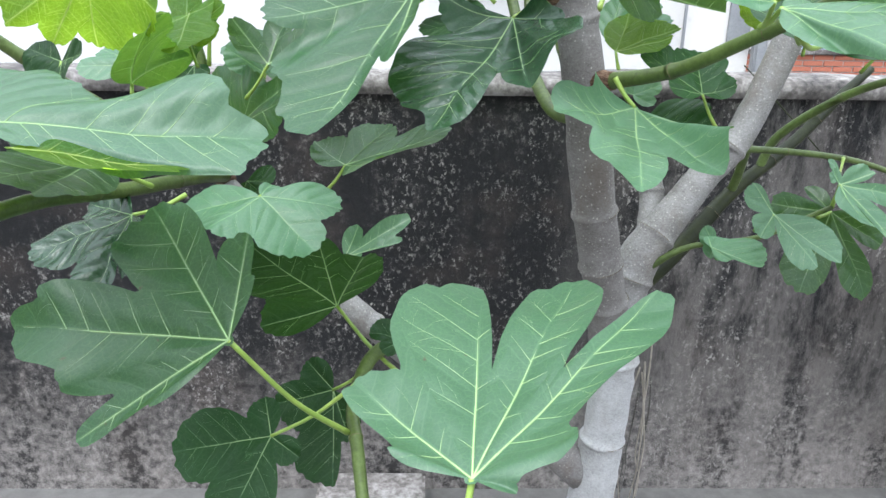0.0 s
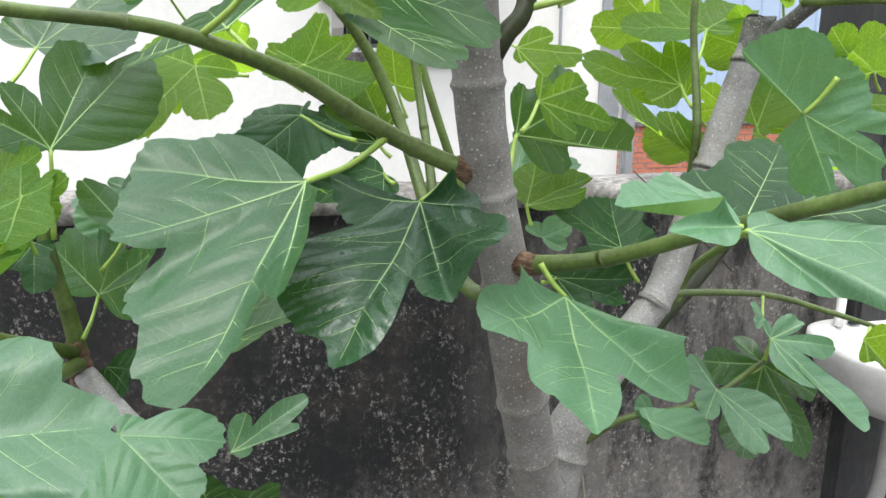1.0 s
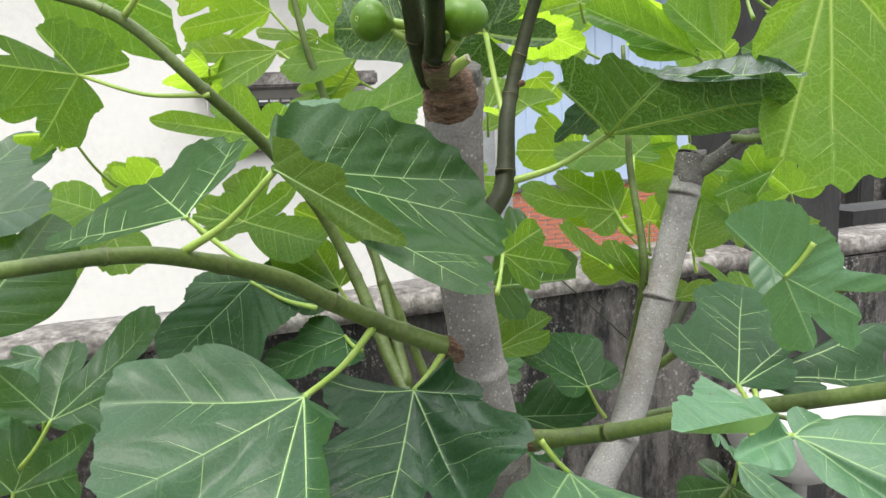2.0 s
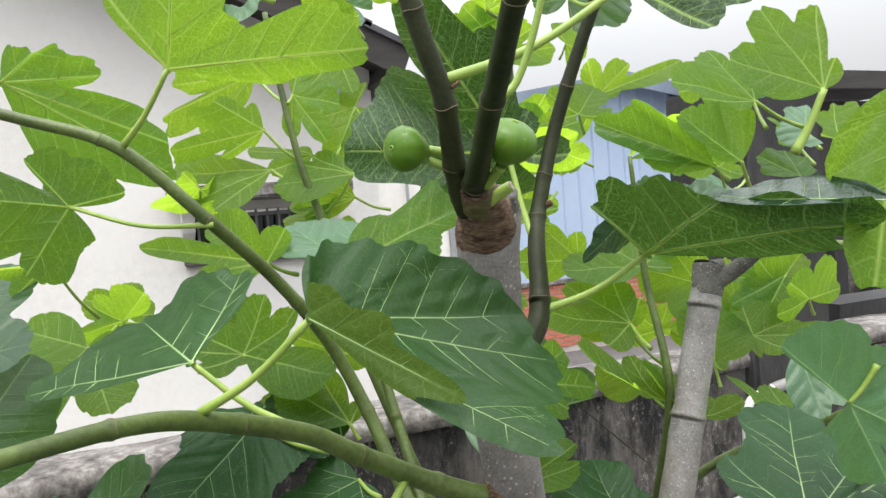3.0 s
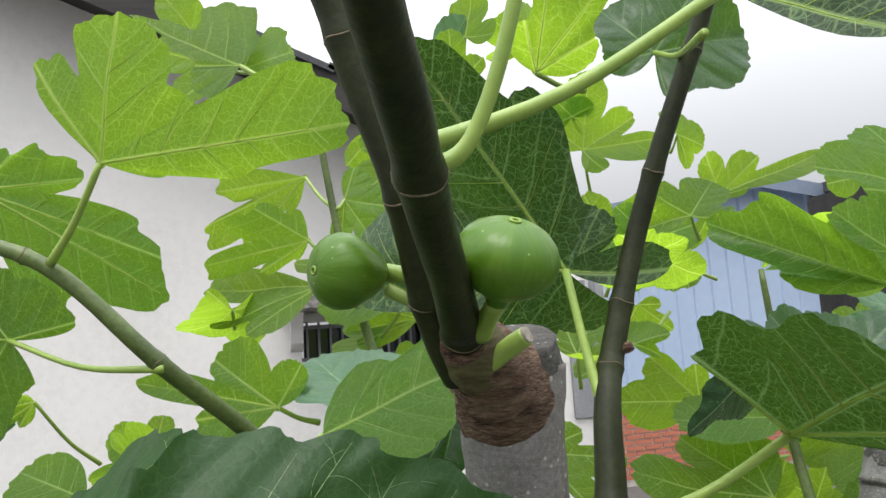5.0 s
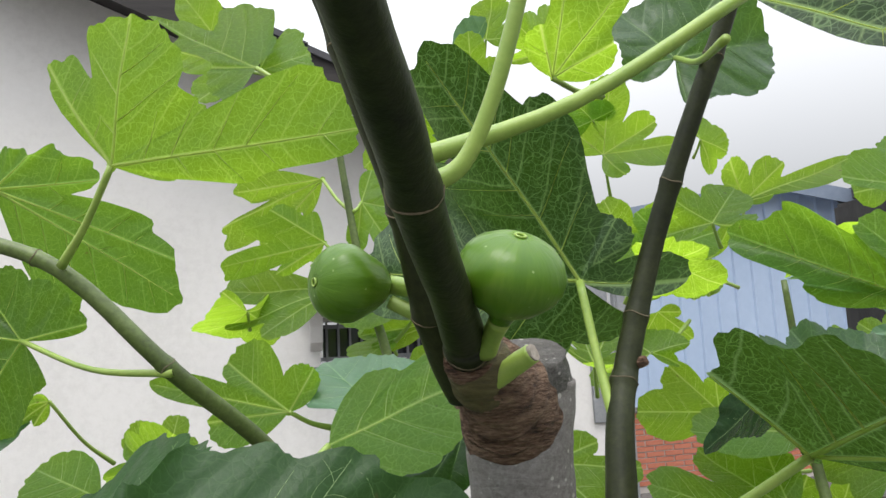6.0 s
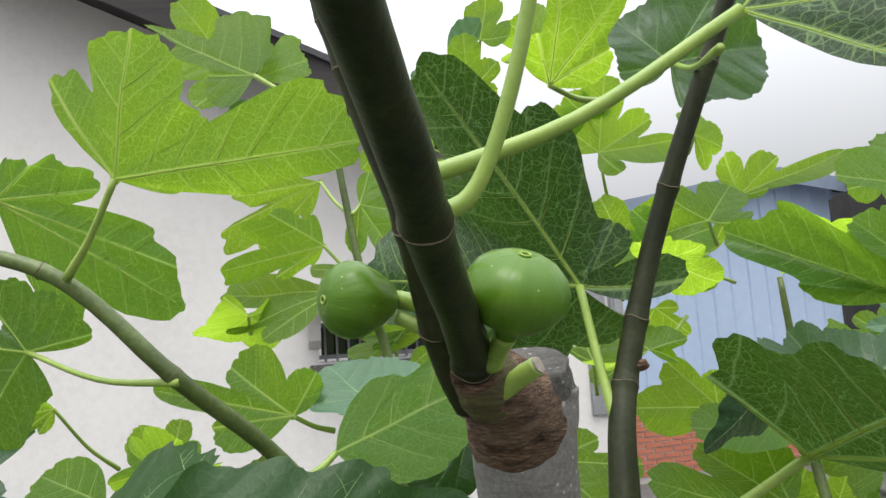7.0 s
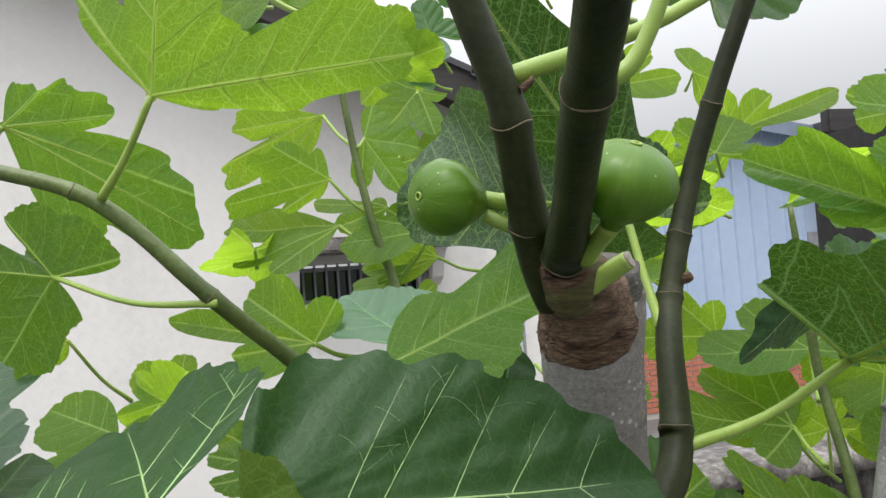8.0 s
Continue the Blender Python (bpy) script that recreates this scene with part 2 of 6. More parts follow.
def bark_material(name, stops, scar, rough_up):
    m, n, l, p = material(name)
    v = coords(n, l)
    a = noise_tex(n, l, v, 16, 6, 0.7)
    b = noise_tex(n, l, coords(n, l, scale=(1, 1, 3.2)), 150, 6, 0.8)
    c = noise_tex(n, l, v, 420, 3, 0.7)
    r = ramp(n, stops)
    l.new(mixc(n, l, 0.30, mixc(n, l, 0.42, a, b), c), r.inputs["Fac"])
    # pale breathing pores of uneven size
    dots = n.new("ShaderNodeTexVoronoi")
    dots.inputs["Scale"].default_value = 230
    l.new(v, dots.inputs["Vector"])
    pick = n.new("ShaderNodeSeparateXYZ")
    l.new(dots.outputs["Color"], pick.inputs["Vector"])
    wide = n.new("ShaderNodeMath")
    wide.operation = "MULTIPLY"
    wide.inputs[1].default_value = 0.34
    l.new(pick.outputs["X"], wide.inputs[0])
    less = n.new("ShaderNodeMath")
    less.operation = "SUBTRACT"
    l.new(wide.outputs["Value"], less.inputs[0])
    l.new(dots.outputs["Distance"], less.inputs[1])
    spot = n.new("ShaderNodeMapRange")
    spot.inputs["From Min"].default_value = 0.0
    spot.inputs["From Max"].default_value = 0.10
    spot.inputs["To Max"].default_value = 0.75
    l.new(less.outputs["Value"], spot.inputs["Value"])
    stain = n.new("ShaderNodeMapRange")
    stain.inputs["From Min"].default_value = 0.50
    stain.inputs["From Max"].default_value = 0.66
    stain.inputs["To Max"].default_value = 0.6
    l.new(noise_tex(n, l, coords(n, l, scale=(1, 1, 0.7)), 11, 5, 0.7), stain.inputs["Value"])
    col = mixc(n, l, stain.outputs["Result"], r.outputs["Color"], scar)
    col = mixc(n, l, spot.outputs["Result"], col, (0.50, 0.48, 0.43))
    l.new(col, p.inputs["Base Color"])
    p.inputs["Roughness"].default_value = 0.68
    bump(n, l, p, mixc(n, l, 0.4, b, c), rough_up, 0.003)
    return m


BARK = bark_material("bark_grey", [(0.36, (0.10, 0.092, 0.086)), (0.48, (0.22, 0.208, 0.20)), (0.60, (0.34, 0.33, 0.325))], (0.15, 0.115, 0.088), 0.45)
BARK_UPPER = bark_material("bark_grey_brown", [(0.36, (0.085, 0.075, 0.068)), (0.48, (0.175, 0.160, 0.150)), (0.60, (0.27, 0.255, 0.245))], (0.125, 0.098, 0.078), 0.5)
BARK_LIMED = bark_material("bark_pale_weathered", [(0.36, (0.20, 0.195, 0.19)), (0.48, (0.40, 0.395, 0.39)), (0.60, (0.56, 0.56, 0.56))], (0.30, 0.27, 0.24), 0.4)
BARK_OLD = bark_material("bark_old_dark", [(0.36, (0.022, 0.020, 0.018)), (0.48, (0.085, 0.080, 0.072)), (0.62, (0.21, 0.20, 0.185))], (0.055, 0.045, 0.035), 0.9)
COLLAR = mottled("collar_red_brown", [(0.36, (0.038, 0.018, 0.009)), (0.48, (0.140, 0.075, 0.042)), (0.62, (0.31, 0.20, 0.13))], 75, 0.85, stretch=(0.7, 0.7, 3.4), fine=300, bump_str=1.0, bump_d=0.0045)
SCAR = mottled("scar_pale_brown", [(0.3, (0.07, 0.055, 0.03)), (0.7, (0.20, 0.16, 0.10))], 60, 0.8, fine=300, bump_str=0.3)
NECK = mottled("neck_brown_olive", [(0.34, (0.035, 0.024, 0.009)), (0.5, (0.080, 0.066, 0.022)), (0.64, (0.15, 0.13, 0.05))], 60, 0.7, stretch=(0.7, 0.7, 3.0), fine=260, bump_str=0.6, bump_d=0.002)
CUTWOOD = mottled("cut_wood", [(0.3, (0.20, 0.17, 0.14)), (0.7, (0.42, 0.38, 0.32))], 60, 0.9, fine=300, bump_str=0.6)


def fig_skin():
    m, n, l, p = material("fig_skin_green")
    v = coords(n, l)
    a = noise_tex(n, l, v, 30, 3)
    vs = coords(n, l, "UV", (22, 1.2, 1))
    s = noise_tex(n, l, vs, 1.0, 3)
    r = ramp(n, [(0.35, (0.050, 0.128, 0.006)), (0.55, (0.078, 0.172, 0.010)), (0.72, (0.135, 0.235, 0.026))])
    l.new(mixc(n, l, 0.38, a, s), r.inputs["Fac"])
    dots = n.new("ShaderNodeTexVoronoi")
    dots.inputs["Scale"].default_value = 170
    l.new(v, dots.inputs["Vector"])
    spot = n.new("ShaderNodeMapRange")
    spot.inputs["From Min"].default_value = 0.03
    spot.inputs["From Max"].default_value = 0.11
    spot.inputs["To Min"].default_value = 0.6
    spot.inputs["To Max"].default_value = 0.0
    l.new(dots.outputs["Distance"], spot.inputs["Value"])
    l.new(mixc(n, l, spot.outputs["Result"], r.outputs["Color"], (0.50, 0.62, 0.30)), p.inputs["Base Color"])
    p.inputs["Roughness"].default_value = 0.33
    p.inputs["Specular IOR Level"].default_value = 0.35
    p.inputs["Subsurface Weight"].default_value = 0.06
    p.inputs["Subsurface Radius"].default_value = (0.006, 0.01, 0.003)
    p.inputs["Subsurface Scale"].default_value = 0.5
    bump(n, l, p, s, 0.25, 0.0015)
    return m


FIG = fig_skin()


def wall_material():
    """Old cement render, black with mildew, rain streaks and a paler worn foot."""
    m, n, l, p = material("mildewed_cement")
    v = coords(n, l)
    blot = noise_tex(n, l, v, 1.1, 7, 0.66)
    fine = noise_tex(n, l, v, 34, 6, 0.75)
    vs = coords(n, l, scale=(5, 5, 0.45))
    streak = noise_tex(n, l, vs, 1.6, 6, 0.65)
    r = ramp(n, [(0.46, (0.004, 0.004, 0.0045)), (0.53, (0.010, 0.0098, 0.010)), (0.575, (0.052, 0.047, 0.044)), (0.62, (0.180, 0.163, 0.150)), (0.68, (0.36, 0.33, 0.305))])
    f = mixc(n, l, 0.46, mixc(n, l, 0.40, blot, streak), fine)
    l.new(f, r.inputs["Fac"])
    sep = n.new("ShaderNodeSeparateXYZ")
    l.new(v, sep.inputs["Vector"])
    wob = n.new("ShaderNodeMath")
    wob.operation = "MULTIPLY_ADD"
    wob.inputs[1].default_value = 0.75
    l.new(streak, wob.inputs[0])
    l.new(sep.outputs["Z"], wob.inputs[2])
    low = n.new("ShaderNodeMapRange")
    low.inputs["From Min"].default_value = 0.42
    low.inputs["From Max"].default_value = 0.92
    low.inputs["To Min"].default_value = 0.85
    low.inputs["To Max"].default_value = 0.0
    l.new(wob.outputs["Value"], low.inputs["Value"])
    worn = ramp(n, [(0.42, (0.035, 0.032, 0.030)), (0.5, (0.22, 0.20, 0.185)), (0.6, (0.40, 0.365, 0.335))])
    l.new(mixc(n, l, 0.6, streak, fine), worn.inputs["Fac"])
    c1 = mixc(n, l, low.outputs["Result"], r.outputs["Color"], worn.outputs["Color"])
    sp = n.new("ShaderNodeMapRange")
    sp.inputs["From Min"].default_value = 0.545
    sp.inputs["From Max"].default_value = 0.63
    sp.inputs["To Min"].default_value = 0.0
    sp.inputs["To Max"].default_value = 0.9
    l.new(noise_tex(n, l, coords(n, l, scale=(1, 1, 0.75)), 82, 6, 0.75), sp.inputs["Value"])
    patch = n.new("ShaderNodeMapRange")
    patch.inputs["From Min"].default_value = 0.44
    patch.inputs["From Max"].default_value = 0.62
    l.new(noise_tex(n, l, coords(n, l, scale=(1, 1, 0.5)), 5, 5), patch.inputs["Value"])
    spm = n.new("ShaderNodeMath")
    spm.operation = "MULTIPLY"
    l.new(sp.outputs["Result"], spm.inputs[0])
    l.new(patch.outputs["Result"], spm.inputs[1])
    rust = n.new("ShaderNodeMapRange")
    rust.inputs["From Min"].default_value = 0.5
    rust.inputs["From Max"].default_value = 0.7
    rust.inputs["To Max"].default_value = 0.5
    l.new(noise_tex(n, l, v, 2.6, 6, 0.7), rust.inputs["Value"])
    c2 = mixc(n, l, rust.outputs["Result"], c1, (0.060, 0.044, 0.036))
    # rain-washed stretch beside the basin
    wash = n.new("ShaderNodeMapRange")
    wash.inputs["From Min"].default_value = 0.35
    wash.inputs["From Max"].default_value = 0.8
    wash.inputs["To Max"].default_value = 0.5
    l.new(sep.outputs["X"], wash.inputs["Value"])
    drip = n.new("ShaderNodeMapRange")
    drip.inputs["From Min"].default_value = 0.42
    drip.inputs["From Max"].default_value = 0.58
    l.new(noise_tex(n, l, coords(n, l, scale=(4, 4, 1.3)), 2.2, 8, 0.75), drip.inputs["Value"])
    wd = n.new("ShaderNodeMath")
    wd.operation = "MULTIPLY"
    l.new(wash.outputs["Result"], wd.inputs[0])
    l.new(drip.outputs["Result"], wd.inputs[1])
    c2 = mixc(n, l, wd.outputs["Value"], c2, (0.22, 0.20, 0.185))
    l.new(mixc(n, l, spm.outputs["Value"], c2, (0.36, 0.34, 0.315)), p.inputs["Base Color"])
    p.inputs["Roughness"].default_value = 0.88
    bump(n, l, p, fine, 0.7, 0.014)
    return m


WALL = wall_material()
COPING = mottled("coping_cement", [(0.36, (0.035, 0.033, 0.032)), (0.5, (0.15, 0.135, 0.125)), (0.64, (0.36, 0.34, 0.32))], 5, 0.9, fine=40, bump_str=0.5, bump_d=0.006)
PLASTER = mottled("white_plaster", [(0.3, (0.70, 0.68, 0.645)), (0.5, (0.81, 0.79, 0.755)), (0.7, (0.86, 0.84, 0.81))], 1.3, 0.85, fine=22, bump_str=0.2, bump_d=0.006)
DARKWALL = mottled("blackened_cement", [(0.35, (0.014, 0.014, 0.015)), (0.55, (0.035, 0.034, 0.034)), (0.75, (0.10, 0.095, 0.09))], 3, 0.9, stretch=(1, 1, 0.4), fine=30, bump_str=0.5, bump_d=0.008)
GROUND = mottled("yard_cement", [(0.3, (0.06, 0.057, 0.053)), (0.5, (0.115, 0.11, 0.104)), (0.7, (0.18, 0.173, 0.165))], 1.2, 0.9, fine=18, bump_str=0.4, bump_d=0.008)
BLUE = mottled("blue_painted_sheet", [(0.3, (0.36, 0.46, 0.62)), (0.7, (0.45, 0.55, 0.70))], 0.8, 0.45, fine=9, bump_str=0.05)
BLUE_TRIM = mottled("blue_grey_trim", [(0.3, (0.16, 0.20, 0.27)), (0.7, (0.24, 0.29, 0.37))], 2, 0.5, fine=20, bump_str=0.05)
BRICK = mottled("red_brick", [(0.3, (0.38, 0.115, 0.065)), (0.55, (0.50, 0.175, 0.105)), (0.75, (0.60, 0.30, 0.20))], 3.1, 0.88, fine=45, bump_str=0.4, bump_d=0.006)
MORTAR = mottled("lime_mortar", [(0.3, (0.38, 0.33, 0.30)), (0.7, (0.58, 0.53, 0.49))], 6, 0.9, fine=50, bump_str=0.4)
TILE = mottled("dark_roof_tile", [(0.3, (0.035, 0.035, 0.04)), (0.7, (0.10, 0.10, 0.11))], 5, 0.8, fine=30, bump_str=0.3)
SOFFIT = mottled("soffit_wood", [(0.3, (0.02, 0.018, 0.018)), (0.7, (0.06, 0.053, 0.05))], 4, 0.8, stretch=(0.3, 3, 3), fine=30, bump_str=0.3)
PVC = mottled("white_pvc", [(0.3, (0.60, 0.60, 0.58)), (0.7, (0.76, 0.76, 0.74))], 12, 0.4, fine=80, bump_str=0.1)
PVC_GREY = mottled("grey_pvc", [(0.3, (0.20, 0.19, 0.18)), (0.7, (0.34, 0.33, 0.32))], 12, 0.5, fine=80, bump_str=0.15)
CERAMIC = mottled("dusty_ceramic", [(0.3, (0.46, 0.445, 0.43)), (0.7, (0.66, 0.65, 0.63))], 6, 0.4, fine=60, bump_str=0.05)
STEEL = mottled("painted_bar", [(0.3, (0.22, 0.23, 0.24)), (0.7, (0.36, 0.37, 0.38))], 10, 0.55, fine=60, bump_str=0.1)
# Brown sheet colour, deepened to carry the shade under the eave.
BROWN_SHEET_SHADED = mottled("brown_sheet_shaded", [(0.3, (0.025, 0.020, 0.019)), (0.7, (0.060, 0.049, 0.045))], 2, 0.55, fine=20, bump_str=0.1)


def glass_material():
    m, n, l, p = material("window_glass")
    p.inputs["Base Color"].default_value = (0.02, 0.025, 0.03, 1)
    p.inputs["Roughness"].default_value = 0.08
    return m


GLASS = glass_material()


# ---- mesh helpers ----
def part(name, bm, mat, parent=None, label="", smooth=True):
    me = bpy.data.meshes.new(name)
    bm.to_mesh(me)
    bm.free()
    me.materials.append(mat)
    if smooth:
        for f in me.polygons:
            f.use_smooth = True
    ob = new(name, me)
    ob.parent = parent
    if label:
        ob["label"] = label
    return ob


def mesh_part(name, verts, faces, mat, parent=None, label="", uvs=None):
    me = bpy.data.meshes.new(name)
    me.from_pydata([tuple(v) for v in verts], [], faces)
    me.materials.append(mat)
    for f in me.polygons:
        f.use_smooth = True
    if uvs:
        lay = me.uv_layers.new(name="UVMap")
        for lp in me.loops:
            lay.data[lp.index].uv = uvs[lp.vertex_index]
    ob = new(name, me)
    ob.parent = parent
    if label:
        ob["label"] = label
    return ob


def thing(name, label, category, group="", kind="", at=(0, 0, 0)):
    ob = new(name)
    ob.empty_display_size = 0.05
    ob.location = at
    return tagged(ob, label, category, group, kind)


def box_bm(x0, x1, y0, y1, z0, z1, bevel=0.0):
    bm = bmesh.new()
    bmesh.ops.create_cube(bm, size=1, matrix=Matrix.Translation(((x0 + x1) / 2, (y0 + y1) / 2, (z0 + z1) / 2)) @ Matrix.Diagonal((x1 - x0, y1 - y0, z1 - z0, 1)))
    if bevel:
        bmesh.ops.bevel(bm, geom=bm.edges[:], offset=bevel, segments=2, affect="EDGES")
    return bm


def spline(pts, per=7):
    """Catmull-Rom through (x, y, z, r) rows."""
    p = [Vector(q) for q in pts]
    p = [p[0] * 2 - p[1]] + p + [p[-1] * 2 - p[-2]]
    out = []
    for i in range(1, len(p) - 2):
        for k in range(per):
            t = k / per
            a, b, c, d = p[i - 1], p[i], p[i + 1], p[i + 2]
            out.append(0.5 * ((2 * b) + (c - a) * t + (2 * a - 5 * b + 4 * c - d) * t * t + (3 * b - a - 3 * c + d) * t ** 3))
    out.append(p[-2])
    return out


def tube_data(pts, sides=12, rough=0.0, rings=(), per=7, cap=True):
    """Verts and faces of a tapered limb; rings: where along it (0 to 1) raised leaf scars sit."""
    c = spline(pts, per)
    lens = [0.0]
    for a, b in zip(c, c[1:]):
        lens.append(lens[-1] + (b.to_3d() - a.to_3d()).length)
    total = lens[-1]
    # extra stations round each ring
    st = []
    for s, q in zip(lens, c):
        st.append((s / total, q))
    def at_s(u):
        for (s0, a), (s1, b) in zip(st, st[1:]):
            if s0 <= u <= s1:
                return a.lerp(b, (u - s0) / max(1e-9, s1 - s0))
        return st[-1][1]
    us = set(s for s, _ in st)
    for u in rings:
        w = 0.0035 / total
        for k in (-2.2, -1, 0, 1, 2.2):
            if 0 < u + k * w < 1:
                us.add(u + k * w)
    us = sorted(us)
    rows = [(u, at_s(u)) for u in us]
    verts, faces = [], []
    side = None
    for i, (u, q) in enumerate(rows):
        a = rows[max(0, i - 1)][1].to_3d()
        b = rows[min(len(rows) - 1, i + 1)][1].to_3d()
        t = (b - a).normalized()
        if side is None:
            side = t.orthogonal().normalized()
        side = (side - t * side.dot(t)).normalized()
        up = t.cross(side)
        r = q[3]
        for v in rings:
            dd = abs(u - v) * total / 0.0045
            r *= 1 + 0.11 * math.exp(-dd * dd)
        p = q.to_3d()
        for k in range(sides):
            an = 2 * math.pi * k / sides
            d = side * math.cos(an) + up * math.sin(an)
            rr = r
            if rough:
                rr *= 1 + rough * noise.noise((p + d * r) * 38) + 0.5 * rough * noise.noise((p + d * r) * 110)
            verts.append(p + d * rr)
    n = len(rows)
    for i in range(n - 1):
        for k in range(sides):
            k2 = (k + 1) % sides
            faces.append((i * sides + k, i * sides + k2, (i + 1) * sides + k2, (i + 1) * sides + k))
    if cap:
        faces.append(tuple(reversed(range(sides))))
        faces.append(tuple((n - 1) * sides + k for k in range(sides)))
    return verts, faces


def limb(name, parent, mat, pts, sides=14, rough=0.05, rings=(), label="", per=7):
    v, f = tube_data(pts, sides, rough, rings, per)
    ob = mesh_part(name, v, f, mat, parent, label)
    if mat in (STEM_DARK, STEM_GREEN, BARK, BARK_UPPER, BARK_LIMED):
        c = spline(pts, per)
        run = [0.0]
        for a, b in zip(c, c[1:]):
            run.append(run[-1] + (b.to_3d() - a.to_3d()).length)
        for u in rings:
            i = max(k for k in range(len(c) - 1) if run[k] <= u * run[-1])
            q = c[i].lerp(c[i + 1], (u * run[-1] - run[i]) / max(1e-9, run[i + 1] - run[i]))
            t = (c[i + 1].to_3d() - c[i].to_3d()).normalized()
            w = t.orthogonal().normalized()
            z = t.cross(w)
            p = q.to_3d()
            loop = []
            for k in range(21):
                a = 2 * math.pi * k / 20
                loop.append((*(p + (w * math.cos(a) + z * math.sin(a)) * q[3] * 1.09 + t * 0.0007 * math.sin(3 * a + u * 40)), 0.00045))
            rv, rf = tube_data(loop, 5, 0.0, (), 1)
            mesh_part("leaf_scar", rv, rf, SCAR, ob)
    return ob


# ---- fig leaf ----
def smooth01(x):
    x = max(0.0, min(1.0, x))
    return x * x * (3 - 2 * x)


def fig_leaf(tree, base, tips, sinus=0.6, mat=LEAF_MID, stem=None, wave=1.0, bend=0.0, skirt=0.85, thick=1.0, ribs=None, broad=2.4, label=""):
    """A palmate leaf: the blade spreads from base to the lobe tips; stem: where its petiole springs from."""
    base = Vector(base)
    vec = [Vector(t) - base for t in tips]
    rng = random.Random(round(base.x * 977 + base.y * 331 + base.z * 557, 3))
    fan = [a.cross(b) for a, b in zip(vec, vec[1:])]
    nrm = sum(fan, Vector((0, 0, 0)))
    if nrm.length < 0.55 * sum(c.length for c in fan):
        nrm = Vector(np.linalg.svd(np.array([tuple(v) for v in vec]))[2][2])
    nrm.normalize()
    if nrm.z < 0:
        nrm = -nrm
    flat = [v - nrm * v.dot(nrm) for v in vec]
    ax = Vector((0, 0, 0))
    for v in flat:
        ax += v.normalized()
    if ax.length < 0.3:
        ax = max(flat, key=lambda v: v.length).copy()
    ax.normalize()
    ay = nrm.cross(ax)
    order = sorted((math.atan2(v.dot(ay), v.dot(ax)), v.length, w.dot(nrm), k) for k, (v, w) in enumerate(zip(flat, vec)))
    lob = [q[:3] for q in order]
    ribbed = [i for i, q in enumerate(order) if ribs is None or q[3] in ribs]
    size = max(q[1] for q in lob)
    # one depth for all the gaps between lobes, or a depth for each gap in the order of the tips
    each = {(k, k + 1): (sinus[k] if isinstance(sinus, tuple) else sinus) for k in range(len(tips) - 1)}
    notch = {(p[3], q[3]): each.get((min(p[3], q[3]), max(p[3], q[3])), 0.9 if isinstance(sinus, tuple) else sinus) for p, q in zip(order, order[1:])}
    ph = rng.uniform(0, 6.28)
    back = 0.022 * size

    def outline(a):
        """Margin radius, lobe reach and lift at an angle."""
        if a <= lob[0][0] or a >= lob[-1][0]:
            la, ll, lh = lob[0] if a <= lob[0][0] else lob[-1]
            room = math.pi - abs(la)
            v = min(1.0, abs(a - la) / max(0.12, min(room, skirt)))
            return back + (ll - back) * max(0.0, 1 - v ** 1.9) ** 0.75, ll, lh * (1 - 0.6 * v)
        for (a0, l0, h0, k0), (a1, l1, h1, k1) in zip(order, order[1:]):
            if a0 <= a <= a1:
                g = a1 - a0
                u = (a - a0) / max(1e-6, g)
                depth = notch[(k0, k1)]
                s0 = depth if isinstance(sinus, tuple) else 1 - (1 - depth) * smooth01((g - 0.12) / 0.38)
                whole = smooth01((depth - (0.98 if isinstance(sinus, tuple) else 0.84)) / (0.02 if isinstance(sinus, tuple) else 0.1))
                wide = smooth01((g - 0.15) / 0.6)
                s = s0 * (min(l0, l1) * (1 - whole) + (l0 + (l1 - l0) * u) * whole)
                ll = l0 + (l1 - l0) * smooth01(u)
                hh = h0 + (h1 - h0) * smooth01(u)
                lt, v = (l0, 2 * u) if u < 0.5 else (l1, 2 - 2 * u)
                return s + (lt - s) * max(0.0, 1 - v ** (1.4 + (broad - 1.4) * wide)) ** (0.9 - 0.2 * wide), ll, hh
        return size, size, 0

    def margin(a):
        r, ll, hh = outline(a)
        teeth = 0.030 * abs(math.sin(17 * a + ph + 0.9 * math.sin(4 * a))) - 0.015 + 0.012 * abs(math.sin(41 * a + ph)) + 0.02 * noise.noise((3.1 * math.cos(a) + ph, 3.1 * math.sin(a), 2.7)) + 0.008 * math.sin(57 * a)
        return r * (1 + teeth), ll, hh

    def bulge(a):
        near = sorted(lob[i][0] for i in ribbed)
        for a0, a1 in zip(near, near[1:]):
            if a0 <= a <= a1:
                return math.sin(math.pi * (a - a0) / max(1e-6, a1 - a0)) * min(1.0, (a1 - a0) / 0.7)
        return math.sin(math.pi * min(1.0, min(abs(a - near[0]), abs(a - near[-1])) / 1.2))

    def lift(r, a, ll, hh):
        q = r / ll
        z = hh * q ** 1.5 + wave * 0.055 * size * bulge(a) * q * (1.25 - 0.75 * q)
        z += wave * 0.036 * size * q ** 2 * math.sin(3 * a + ph) + wave * 0.010 * size * q ** 4 * math.sin(17 * a + 1.7 * ph) + wave * 0.016 * size * q ** 1.5 * math.sin(7 * a + 2.1 * ph)
        z += wave * 0.09 * size * q * noise.noise((r / size * 2.6 * math.cos(a) + ph, r / size * 2.6 * math.sin(a), ph))
        z -= bend * size * q * q
        return z

    def surf(r, a):
        _, ll, hh = outline(a)
        return base + ax * (r * math.cos(a)) + ay * (r * math.sin(a)) + nrm * lift(r, a, ll, hh)

    # side veins leave a rib every gap metres and curve forward
    gap, lean, curl = 0.012 + 0.080 * size, 0.72, 3.0

